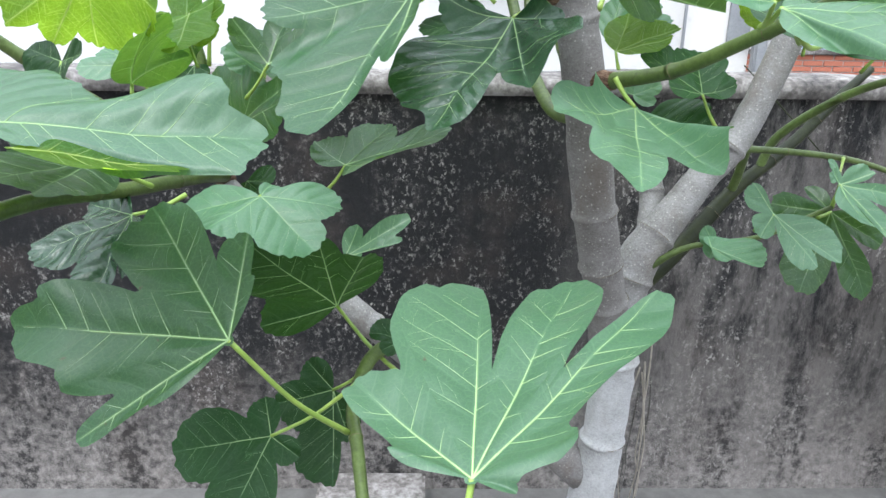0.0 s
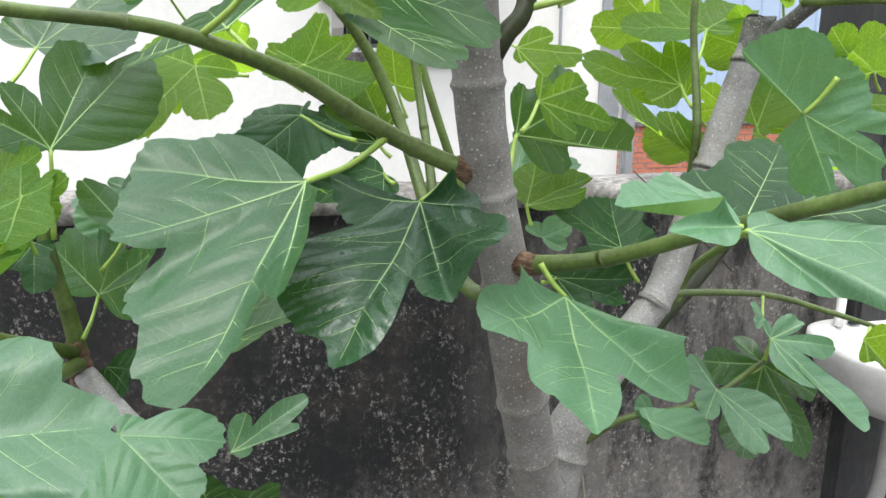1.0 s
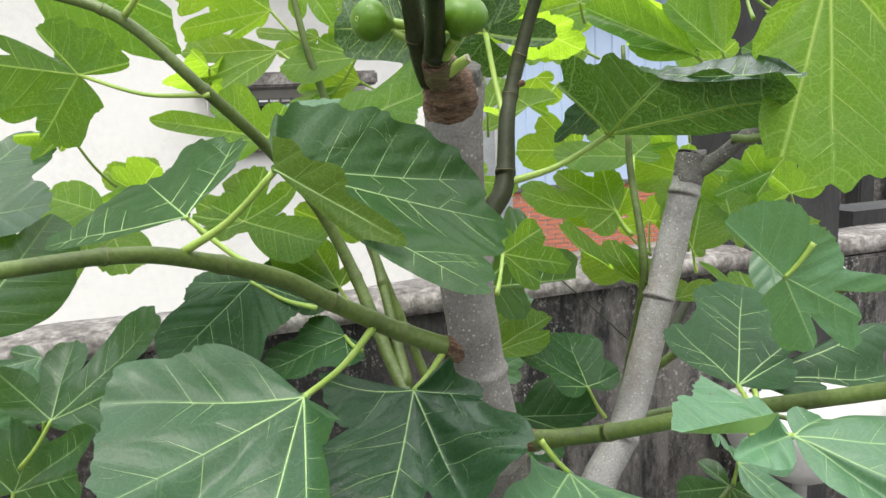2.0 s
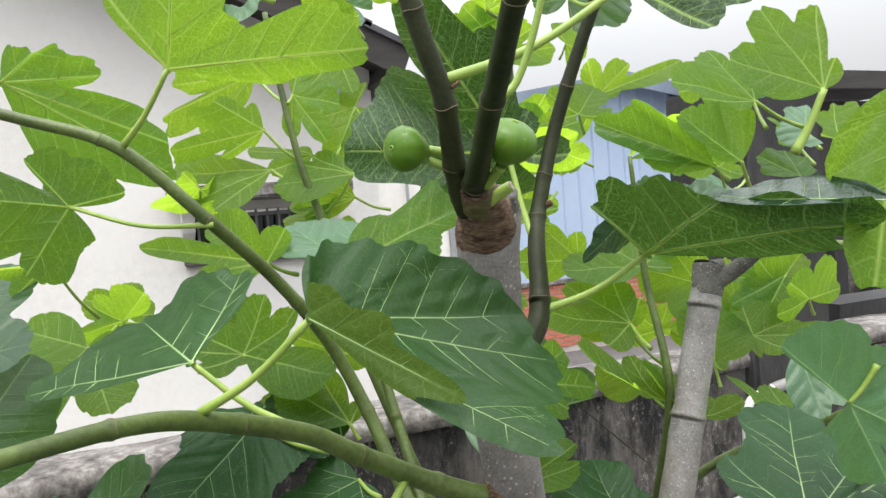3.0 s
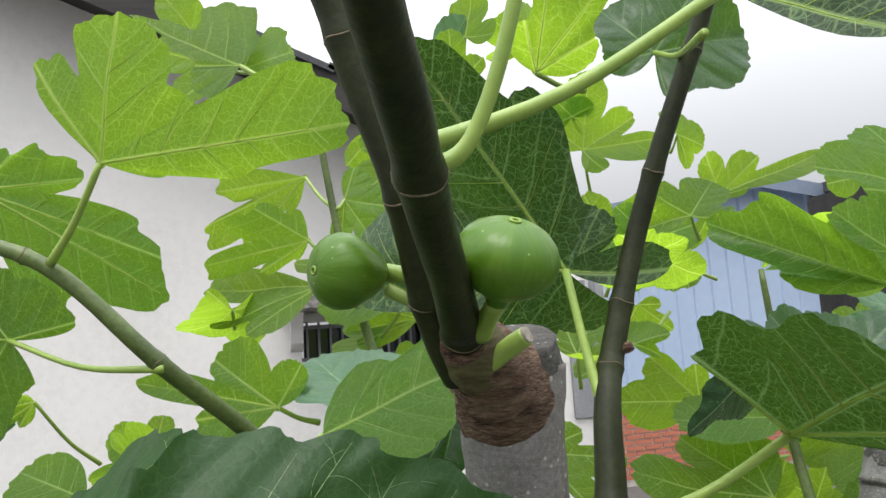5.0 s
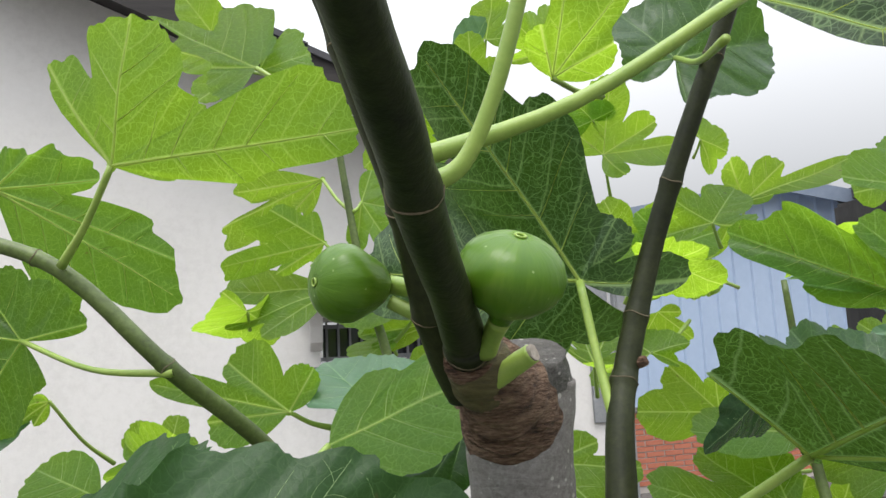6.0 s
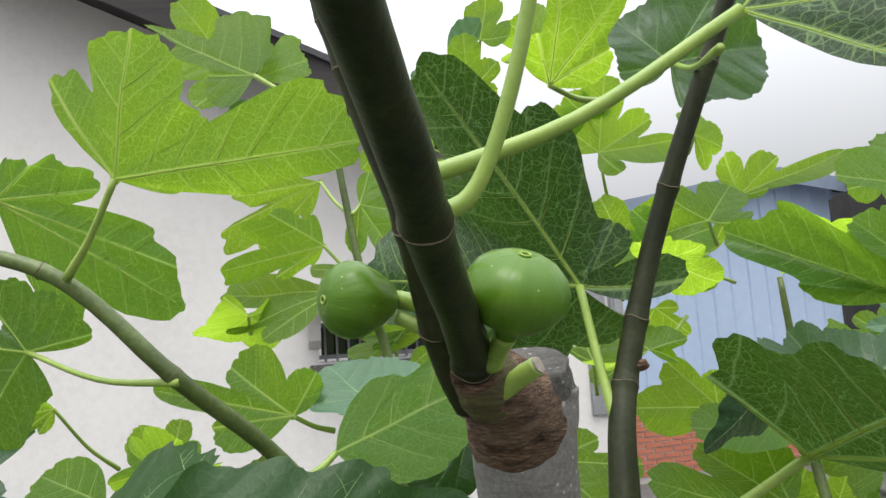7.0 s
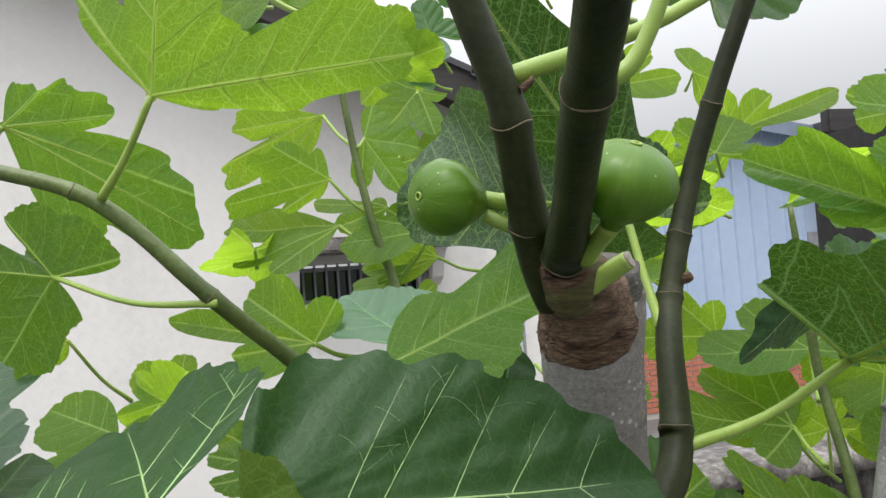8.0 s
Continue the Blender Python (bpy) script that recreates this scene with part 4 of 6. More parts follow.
limb("collar", tree, COLLAR, [(0.1650, 0.9690, 1.858, 0.0205), (0.1605, 0.9630, 1.8630, 0.0238), (0.1555, 0.9530, 1.870, 0.0230), (0.1480, 0.938, 1.880, 0.0203), (0.1385, 0.922, 1.888, 0.0168), (0.1300, 0.909, 1.894, 0.0140), (0.1250, 0.903, 1.899, 0.0108)], 64, 0.085, (0.08, 0.2, 0.3, 0.4, 0.55, 0.7, 0.82), "peeling red-brown bark collar", 16)
limb("trunk", tree, BARK, [(0.305, 1.100, 1.16, 0.036), (0.335, 1.110, 1.255, 0.031), (0.385, 1.130, 1.32, 0.026), (0.43, 1.150, 1.372, 0.0232), (0.485, 1.170, 1.43, 0.0220), (0.545, 1.19, 1.57, 0.0215), (0.600, 1.205, 1.72, 0.0210), (0.622, 1.210, 1.785, 0.0210)], 20, 0.06, (0.1, 0.2, 0.44, 0.72, 0.93), "grey pruned limb with a flat cut top")
limb("stub", tree, BARK, [(0.362, 1.150, 1.29, 0.022), (0.366, 1.180, 1.34, 0.018), (0.362, 1.200, 1.40, 0.014)], 14, 0.06, (0.5,))
limb("trunk_cut", tree, BARK_OLD, [(0.610, 1.207, 1.750, 0.0206), (0.614, 1.208, 1.762, 0.0217), (0.6225, 1.210, 1.787, 0.0222), (0.6232, 1.2102, 1.7895, 0.0190)], 22, 0.14, (), "weathered dark top of the pruned limb")
limb("branch", tree, STEM_DARK, [(0.370, 1.210, 1.170, 0.017), (0.45, 1.26, 1.22, 0.015), (0.550, 1.326, 1.298, 0.013), (0.683, 1.403, 1.374, 0.011), (0.782, 1.458, 1.446, 0.010), (0.86, 1.5, 1.50, 0.008)], 12, 0.08, (0.3, 0.55, 0.75))
limb("branch", tree, BARK_OLD, [(0.622, 1.200, 1.768, 0.013), (0.640, 1.178, 1.785, 0.011), (0.656, 1.155, 1.808, 0.010), (0.70, 1.13, 1.845, 0.009), (0.755, 1.13, 1.885, 0.007)], 12, 0.08, (0.4, 0.7))
limb("branch", tree, STEM_GREEN, [(0.645, 1.158, 1.812, 0.007), (0.71, 1.10, 1.812, 0.006), (0.79, 1.04, 1.80, 0.005)], 10, 0.04, (0.5,))
# left fruiting branch
limb("branch", tree, STEM_GREEN, [(0.190, 1.000, 1.628, 0.0141), (0.160, 0.998, 1.634, 0.0104), (0.125, 0.999, 1.650, 0.0093), (0.088, 0.997, 1.670, 0.0090), (0.040, 0.985, 1.700, 0.0083), (-0.003, 0.970, 1.728, 0.0079), (-0.076, 0.932, 1.758, 0.0068), (-0.121, 0.898, 1.770, 0.0060), (-0.180, 0.846, 1.775, 0.0053), (-0.222, 0.796, 1.780, 0.0050), (-0.29, 0.70, 1.79, 0.0042)], 16, 0.04, (0.13, 0.26, 0.44, 0.60, 0.78), "olive branch with reddish base")
limb("branch_collar", tree, COLLAR, [(0.186, 1.000, 1.628, 0.0140), (0.172, 0.998, 1.631, 0.0134), (0.156, 0.998, 1.636, 0.0112)], 16, 0.10, (0.3, 0.6))
# right branch
limb("branch", tree, STEM_GREEN, [(0.215, 1.000, 1.530, 0.0145), (0.240, 0.965, 1.535, 0.0100), (0.295, 0.911, 1.554, 0.0082), (0.339, 0.829, 1.594, 0.0073), (0.370, 0.748, 1.629, 0.0066), (0.391, 0.689, 1.655, 0.0059), (0.41, 0.62, 1.685, 0.0055), (0.43, 0.52, 1.72, 0.0051)], 16, 0.04, (0.2, 0.42, 0.66), "olive branch with reddish base")
limb("branch_collar", tree, COLLAR, [(0.214, 1.000, 1.530, 0.0140), (0.226, 0.985, 1.531, 0.0132), (0.238, 0.967, 1.534, 0.0109)], 16, 0.10, (0.3, 0.6))
# shoots above the collar
limb("shoot", tree, STEM_DARK, [(0.128, 0.925, 1.884, 0.0099), (0.119, 0.917, 1.900, 0.0093), (0.1095, 0.904, 1.921, 0.0084), (0.103, 0.894, 1.943, 0.0079), (0.0965, 0.886, 1.965, 0.0077), (0.083, 0.883, 2.003, 0.0073), (0.069, 0.880, 2.049, 0.0071), (0.050, 0.876, 2.11, 0.0069)], 20, 0.05, (0.17, 0.35, 0.62, 0.7052), "dark brown-green shoot with pale ring scars")
limb("shoot", tree, STEM_DARK, [(0.126, 0.908, 1.896, 0.0093), (0.1215, 0.897, 1.904, 0.0086), (0.107, 0.854, 1.920, 0.0074), (0.091, 0.810, 1.936, 0.0070), (0.076, 0.765, 1.953, 0.0065), (0.060, 0.720, 1.969, 0.0058), (0.036, 0.648, 1.995, 0.0053)], 20, 0.05, (0.04, 0.46, 0.78), "dark green shoot reaching forward")
limb("shoot_neck", tree, NECK, [(0.1390, 0.9235, 1.8865, 0.0162), (0.1340, 0.9155, 1.8905, 0.0152), (0.1290, 0.908, 1.8945, 0.0130), (0.1245, 0.902, 1.8985, 0.0106)], 28, 0.08, (0.45, 0.8), "brown-olive neck where the shoots spring")
limb("shoot_ring", tree, COLLAR, [(0.1262, 0.9075, 1.8962, 0.0112), (0.1250, 0.9045, 1.8976, 0.0118), (0.1238, 0.9018, 1.8992, 0.0108)], 24, 0.10, (), "thin rusty ring at the shoot's foot")
cut = limb("cut_petiole", tree, PETIOLE, [(0.1285, 0.908, 1.8865, 0.0054), (0.1350, 0.9005, 1.8905, 0.0046), (0.1410, 0.8940, 1.8955, 0.0039), (0.1458, 0.8890, 1.8993, 0.0039)], 22, 0.04, (0.75,), "short cut green leaf stalk")
limb("cut_end", cut, CUTWOOD, [(0.1455, 0.8893, 1.8991, 0.0035), (0.1463, 0.8884, 1.8998, 0.0034), (0.1465, 0.8882, 1.8999, 0.0028)], 18, 0.08, (), "brown dried cut face", 2)
limb("cut_petiole", tree, PETIOLE, [(0.113, 0.910, 1.914, 0.0042), (0.104, 0.913, 1.918, 0.0035), (0.095, 0.917, 1.923, 0.0030)], 12, 0.04, (), "short cut green leaf stalk")
limb("bud", tree, COLLAR, [(0.1015, 0.880, 1.968, 0.0018), (0.1040, 0.878, 1.970, 0.0016), (0.1055, 0.877, 1.9725, 0.0007)], 10, 0.1)
limb("leaf_stalk", tree, PETIOLE, [(0.086, 0.790, 1.944, 0.0030), (0.098, 0.787, 1.952, 0.0023), (0.109, 0.780, 1.982, 0.0021), (0.120, 0.770, 2.035, 0.0020)], 10, 0.02)
# dark shoot beside the trunk
limb("shoot", tree, STEM_DARK, [(0.182, 0.985, 1.735, 0.0126), (0.202, 0.982, 1.765, 0.0106), (0.225, 0.997, 1.79, 0.0095), (0.243, 1.024, 1.852, 0.0083), (0.257, 1.038, 1.886, 0.0077), (0.283, 1.045, 1.955, 0.0070), (0.305, 1.035, 2.02, 0.0065), (0.33, 1.02, 2.09, 0.0061), (0.35, 1.0, 2.16, 0.0054)], 14, 0.04, (0.18, 0.36, 0.45, 0.64, 0.82), "dark slender shoot with ring scars")
limb("bud", tree, COLLAR, [(0.261, 1.035, 1.886, 0.0036), (0.2655, 1.032, 1.8875, 0.0036), (0.2675, 1.031, 1.8885, 0.0024)], 10, 0.15)
# stem climbing behind the left branch
limb("branch", tree, STEM_GREEN, [(0.212, 1.015, 1.48, 0.011), (0.178, 1.063, 1.49, 0.0095), (0.152, 1.16, 1.56, 0.0085), (0.127, 1.235, 1.668, 0.0078), (0.09, 1.25, 1.754, 0.0074), (0.034, 1.235, 1.830, 0.007), (-0.032, 1.195, 1.895, 0.0068), (-0.110, 1.200, 1.972, 0.0062), (-0.189, 1.215, 2.003, 0.0056), (-0.28, 1.22, 2.03, 0.005)], 14, 0.04, (0.35, 0.52, 0.68, 0.82), "slender olive stem with leaf nodes")
limb("branch", tree, STEM_GREEN, [(0.16, 1.14, 1.545, 0.007), (0.162, 1.206, 1.617, 0.0062), (0.158, 1.258, 1.70, 0.0058), (0.150, 1.28, 1.78, 0.0052), (0.140, 1.29, 1.86, 0.004)], 10, 0.04, (0.4, 0.7))
# low limb to the left
limb("limb", tree, BARK, [(0.285, 1.130, 0.86, 0.032), (0.16, 1.115, 0.98, 0.026), (0.023, 1.098, 1.075, 0.0215), (-0.106, 1.115, 1.18, 0.019), (-0.225, 1.19, 1.262, 0.0175), (-0.318, 1.300, 1.312, 0.016)], 16, 0.06, (0.3, 0.55, 0.8), "low grey limb")
limb("shoot", tree, STEM_GREEN, [(0.0, 1.09, 1.105, 0.013), (-0.020, 1.0, 1.172, 0.0105), (-0.057, 0.954, 1.168, 0.0095), (-0.074, 0.891, 1.136, 0.0085), (-0.064, 0.831, 1.118, 0.008), (-0.045, 0.727, 1.068, 0.007)], 12, 0.05, (0.3, 0.5, 0.7))
limb("branch_collar", tree, COLLAR, [(-0.002, 1.08, 1.11, 0.0135), (-0.012, 1.03, 1.15, 0.0125), (-0.022, 0.995, 1.172, 0.0112)], 12, 0.12, (0.4, 0.7))
# stems rising from the low limb's end
limb("stem", tree, STEM_GREEN, [(-0.320, 1.303, 1.30, 0.0155), (-0.325, 1.30, 1.38, 0.0115), (-0.336, 1.295, 1.46, 0.010), (-0.350, 1.30, 1.535, 0.0095), (-0.396, 1.348, 1.614, 0.009), (-0.445, 1.376, 1.689, 0.0085), (-0.52, 1.42, 1.80, 0.007)], 14, 0.04, (0.2, 0.45, 0.7))
limb("stem_collar", tree, COLLAR, [(-0.321, 1.304, 1.295, 0.0175), (-0.323, 1.302, 1.325, 0.0165), (-0.325, 1.30, 1.365, 0.0125)], 14, 0.1, (0.4, 0.7))
limb("branch", tree, STEM_GREEN, [(-0.322, 1.30, 1.33, 0.011), (-0.32, 1.15, 1.365, 0.0098), (-0.345, 0.959, 1.398, 0.0092), (-0.371, 0.811, 1.427, 0.0088), (-0.371, 0.679, 1.444, 0.0082), (-0.37, 0.55, 1.46, 0.007)], 14, 0.04, (0.3, 0.55, 0.8))
limb("branch", tree, STEM_GREEN, [(-0.325, 1.29, 1.35, 0.010), (-0.375, 1.17, 1.42, 0.009), (-0.427, 1.078, 1.486, 0.0085), (-0.505, 1.023, 1.564, 0.008), (-0.60, 0.99, 1.65, 0.007)], 12, 0.04, (0.4, 0.7))
limb("wire", tree_back, STEM_DARK, [(0.90, 2.17, 1.44, 0.0018), (1.0, 2.14, 1.34, 0.0018), (1.19, 2.1, 1.15, 0.0018)], 6, 0.0)
# back shoots
limb("stem", tree_back, STEM_GREEN, [(0.552, 1.327, 1.300, 0.0080), (0.555, 1.30, 1.37, 0.0075), (0.545, 1.24, 1.52, 0.0068), (0.541, 1.210, 1.64, 0.006), (0.550, 1.255, 1.773, 0.0052), (0.552, 1.265, 1.85, 0.0045), (0.555, 1.28, 1.95, 0.003)], 10, 0.04, (0.3, 0.55, 0.8))
limb("stem", tree_back, STEM_GREEN, [(0.345, 1.20, -0.02, 0.018), (0.335, 1.195, 0.6, 0.016), (0.312, 1.185, 1.0, 0.014), (0.292, 1.220, 1.243, 0.0105), (0.299, 1.360, 1.333, 0.009), (0.307, 1.480, 1.397, 0.0085), (0.22, 1.57, 1.7, 0.008), (0.184, 1.601, 1.892, 0.007), (0.158, 1.613, 1.993, 0.006), (0.137, 1.633, 2.141, 0.0052), (0.127, 1.641, 2.240, 0.0045)], 10, 0.04, (0.5, 0.7, 0.85))
limb("stem", tree_back, STEM_GREEN, [(0.47, 1.18, 1.40, 0.008), (0.546, 1.243, 1.396, 0.0058), (0.713, 1.270, 1.376, 0.0052), (0.823, 1.263, 1.344, 0.0048), (0.963, 1.245, 1.296, 0.004)], 10, 0.04, (0.3, 0.5, 0.75))
limb("stem", tree_back, STEM_GREEN, [(0.345, 1.09, 1.25, 0.006), (0.396, 1.075, 1.288, 0.0045), (0.486, 1.054, 1.311, 0.004), (0.602, 1.093, 1.344, 0.0035)], 10, 0.04, (0.4, 0.7))
limb("stem", tree_back, STEM_GREEN, [(0.610, 1.362, 1.333, 0.008), (0.64, 1.36, 1.40, 0.0078), (0.715, 1.304, 1.477, 0.007), (0.779, 1.223, 1.526, 0.006), (0.84, 1.10, 1.60, 0.005)], 10, 0.04, (0.4, 0.7))


def dry_roots():
    """Thin dead rootlets hanging beside the trunk."""
    rng = random.Random(11)
    for k in range(9):
        x, y, z = 0.375 + rng.uniform(-0.02, 0.03), 1.19 + rng.uniform(-0.03, 0.04), rng.uniform(1.0, 1.14)
        pts = [(x, y, z, 0.0016)]
        for q in range(5):
            x, y, z = x + rng.uniform(-0.014, 0.016), y + rng.uniform(-0.01, 0.01), z - rng.uniform(0.06, 0.14)
            pts.append((x, y, max(z, 0.02), 0.0015 - 0.0002 * q))
        limb("rootlet", tree, CUTWOOD if k % 3 else BARK_OLD, pts, 6, 0.1, (), "", 4)


dry_roots()


def bark_shreds():
    """Curling flakes round the foot of the collar."""
    rng = random.Random(5)
    v, f = [], []
    for k in range(90):
        h = rng.random()
        c = Vector((0.1585, 0.959, 1.865)).lerp(Vector((0.144, 0.931, 1.883)), h)
        r = 0.0236 + (0.0190 - 0.0236) * h
        t = (Vector((0.144, 0.931, 1.883)) - Vector((0.1585, 0.959, 1.865))).normalized()
        w = t.orthogonal().normalized()
        z = t.cross(w)
        a = rng.uniform(0, 6.28)
        d = w * math.cos(a) + z * math.sin(a)
        e = t.cross(d)
        wd, ln, out = rng.uniform(0.001, 0.0035), rng.uniform(0.002, 0.006), rng.uniform(0.0004, 0.003)
        p = c + d * r * 1.02
        n = len(v)
        v += [p - e * wd, p + e * wd, p + e * wd * 0.8 + d * out * 0.5 - t * ln * 0.6, p - e * wd * 0.8 + d * out * 0.5 - t * ln * 0.6, p + d * out - t * ln]
        f += [(n, n + 1, n + 2, n + 3), (n + 3, n + 2, n + 4)]
    mesh_part("bark_shred", v, f, COLLAR, tree, "curled flakes of brown bark")["kind"] = "stuff"


bark_shreds()


def fig_fruit(centre, eye_dir, radius, stalk_to, squat=1.0, neck=0.0):
    """A pear-shaped green fig: eye_dir points from the stalk to the eye."""
    c, d = Vector(centre), Vector(eye_dir).normalized()
    s = d.orthogonal().normalized()
    u = d.cross(s)
    prof = [(-1.28 - neck, 0.21), (-1.12 - neck * 0.8, 0.25), (-0.98 - neck * 0.5, 0.40 + neck * 0.35), (-0.80 - neck * 0.2, 0.66 + neck * 0.2), (-0.52, 0.90), (-0.2, 1.03), (0.1, 1.04), (0.4, 0.93), (0.62, 0.74), (0.77, 0.50), (0.835, 0.28), (0.85, 0.17), (0.835, 0.13), (0.85, 0.10), (0.835, 0.05)]
    prof = [(h * squat, r) for h, r in prof]
    n = 40
    verts, faces, uvs = [], [], []
    for j, (h, r) in enumerate(prof):
        for k in range(n):
            a = 2 * math.pi * k / n
            w = 1 + 0.010 * math.sin(9 * a + 1) + 0.006 * math.sin(17 * a) + 0.02 * noise.noise((math.cos(a) * 1.5, math.sin(a) * 1.5, h * 1.5))
            verts.append(c + d * (h * radius) + (s * math.cos(a) + u * math.sin(a)) * (r * radius * w))
            uvs.append((k / n, h))
    for j in range(len(prof) - 1):
        for k in range(n):
            k2 = (k + 1) % n
            faces.append((j * n + k, j * n + k2, (j + 1) * n + k2, (j + 1) * n + k))
    faces.append(tuple((len(prof) - 1) * n + k for k in range(n)))
    fruit = mesh_part("fig", verts, faces, FIG, tree, "unripe green fig with pale flecks", uvs)
    st = Vector(stalk_to)
    e = c - d * ((1.2 + neck) * radius * squat)
    v, f = tube_data([(*e, 0.0042), (*((e + st) / 2), 0.0040), (*st, 0.0052)], 12, 0.03, (), 5)
    mesh_part("stalk", v, f, PETIOLE, fruit)
    ring = []
    for k in range(17):
        a = 2 * math.pi * k / 16
        ring.append((*(c + d * radius * 0.86 * squat + (s * math.cos(a) + u * math.sin(a)) * 0.10 * radius), 0.0005))
    v, f = tube_data(ring, 6, 0.4, (), 1)
    mesh_part("fruit_eye", v, f, PETIOLE, fruit, "small pale ring at the fruit's end")


fig_fruit((0.0750, 0.912, 1.931), (-0.84, -0.42, 0.02), 0.0156, (0.112, 0.903, 1.925), 0.96, 0.42)
fig_fruit((0.129, 0.855, 1.9285), (0.13, -0.48, 0.84), 0.0184, (0.128, 0.893, 1.902), 0.84)
fig_leaf(tree, (0.004, 0.922, 1.636), [(-0.066, 0.985, 1.675), (-0.142, 0.950, 1.643), (-0.148, 0.864, 1.611), (-0.141, 0.838, 1.556), (-0.090, 0.748, 1.510), (-0.022, 0.794, 1.570), (0.016, 0.852, 1.638)], (1, 1, 0.78, 1, 0.80, 0.96), LEAF_MID, stem=(0.088, 0.997, 1.668), wave=.8, skirt=.3, ribs=(1, 2, 4, 5))
fig_leaf(tree, (0.116, 0.980, 1.603), [(0.031, 0.985, 1.622), (0.005, 0.845, 1.520), (0.022, 0.822, 1.500), (0.124, 0.860, 1.526), (0.153, 0.842, 1.578), (0.162, 0.925, 1.618), (0.146, 0.955, 1.634)], (0.88, 1, 0.70, 0.96, 1, 1), LEAF_GLOSS, stem=(0.152, 0.994, 1.630), wave=1.2, skirt=.3, ribs=(0, 2, 3, 5))
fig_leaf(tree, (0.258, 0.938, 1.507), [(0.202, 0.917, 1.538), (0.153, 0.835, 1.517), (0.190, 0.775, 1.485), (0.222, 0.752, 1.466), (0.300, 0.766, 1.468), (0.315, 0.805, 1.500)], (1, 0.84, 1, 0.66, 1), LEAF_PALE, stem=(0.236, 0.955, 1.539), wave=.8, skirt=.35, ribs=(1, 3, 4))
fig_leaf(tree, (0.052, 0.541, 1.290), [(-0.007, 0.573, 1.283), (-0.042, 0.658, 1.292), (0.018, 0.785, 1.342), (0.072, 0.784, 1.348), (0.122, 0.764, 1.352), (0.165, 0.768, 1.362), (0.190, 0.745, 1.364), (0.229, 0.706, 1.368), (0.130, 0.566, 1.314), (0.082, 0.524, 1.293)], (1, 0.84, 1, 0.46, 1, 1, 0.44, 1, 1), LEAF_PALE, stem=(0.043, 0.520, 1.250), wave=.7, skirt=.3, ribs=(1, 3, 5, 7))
fig_leaf(tree, (-0.180, 0.746, 1.301), [(-0.158, 0.780, 1.356), (-0.168, 0.808, 1.392), (-0.276, 0.858, 1.400), (-0.320, 0.841, 1.368), (-0.390, 0.826, 1.322), (-0.430, 0.812, 1.284), (-0.351, 0.744, 1.249), (-0.332, 0.702, 1.214), (-0.247, 0.705, 1.250)], (1, 0.72, 1, 0.58, 1, 1, 0.66, 1), LEAF_MID, stem=(-0.077, 0.847, 1.127), wave=.7, skirt=.2, ribs=(1, 2, 5, 7))
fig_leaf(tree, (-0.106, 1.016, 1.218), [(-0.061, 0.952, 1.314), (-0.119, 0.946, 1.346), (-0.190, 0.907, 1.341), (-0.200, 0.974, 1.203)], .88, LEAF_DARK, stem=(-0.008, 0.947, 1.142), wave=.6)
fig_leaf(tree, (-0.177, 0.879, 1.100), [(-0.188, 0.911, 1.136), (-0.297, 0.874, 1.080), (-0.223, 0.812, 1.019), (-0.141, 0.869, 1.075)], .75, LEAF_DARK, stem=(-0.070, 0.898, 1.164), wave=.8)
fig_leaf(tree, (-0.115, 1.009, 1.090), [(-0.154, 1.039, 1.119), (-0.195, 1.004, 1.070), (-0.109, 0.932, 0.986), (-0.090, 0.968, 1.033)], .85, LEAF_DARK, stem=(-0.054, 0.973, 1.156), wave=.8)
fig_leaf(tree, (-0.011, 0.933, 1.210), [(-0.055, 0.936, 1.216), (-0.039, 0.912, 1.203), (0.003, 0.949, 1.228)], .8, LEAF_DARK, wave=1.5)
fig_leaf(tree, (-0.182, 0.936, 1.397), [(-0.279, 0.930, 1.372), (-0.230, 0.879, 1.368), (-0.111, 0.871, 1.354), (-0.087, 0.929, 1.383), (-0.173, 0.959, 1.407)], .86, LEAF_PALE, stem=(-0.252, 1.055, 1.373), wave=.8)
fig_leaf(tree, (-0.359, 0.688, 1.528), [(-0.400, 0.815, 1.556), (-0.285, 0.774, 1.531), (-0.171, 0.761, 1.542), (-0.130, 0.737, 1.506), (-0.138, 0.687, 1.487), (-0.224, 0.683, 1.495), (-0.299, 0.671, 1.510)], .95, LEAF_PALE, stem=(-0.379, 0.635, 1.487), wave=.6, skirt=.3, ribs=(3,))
fig_leaf(tree_back, (-0.123, 1.331, 1.343), [(-0.183, 1.391, 1.370), (-0.050, 1.399, 1.401), (0.051, 1.304, 1.413), (-0.070, 1.243, 1.371)], .8, LEAF_MID, stem=(-0.161, 1.334, 1.294), wave=.6)
fig_leaf(tree_back, (-0.116, 1.209, 1.219), [(-0.093, 1.226, 1.267), (-0.010, 1.229, 1.281), (-0.022, 1.200, 1.252), (-0.087, 1.195, 1.234)], .75, LEAF_PALE, wave=.6)
fig_leaf(tree, (-0.328, 0.914, 1.379), [(-0.398, 0.964, 1.377), (-0.440, 0.901, 1.334), (-0.356, 0.841, 1.307), (-0.314, 0.833, 1.341)], .7, LEAF_GLOSS, stem=(-0.280, 0.965, 1.390), wave=1.2)
fig_leaf(tree, (-0.337, 0.875, 1.459), [(-0.373, 0.723, 1.464), (-0.414, 0.844, 1.475), (-0.342, 0.737, 1.450)], .9, LEAF_MID, stem=(-0.305, 0.925, 1.411), wave=.7)
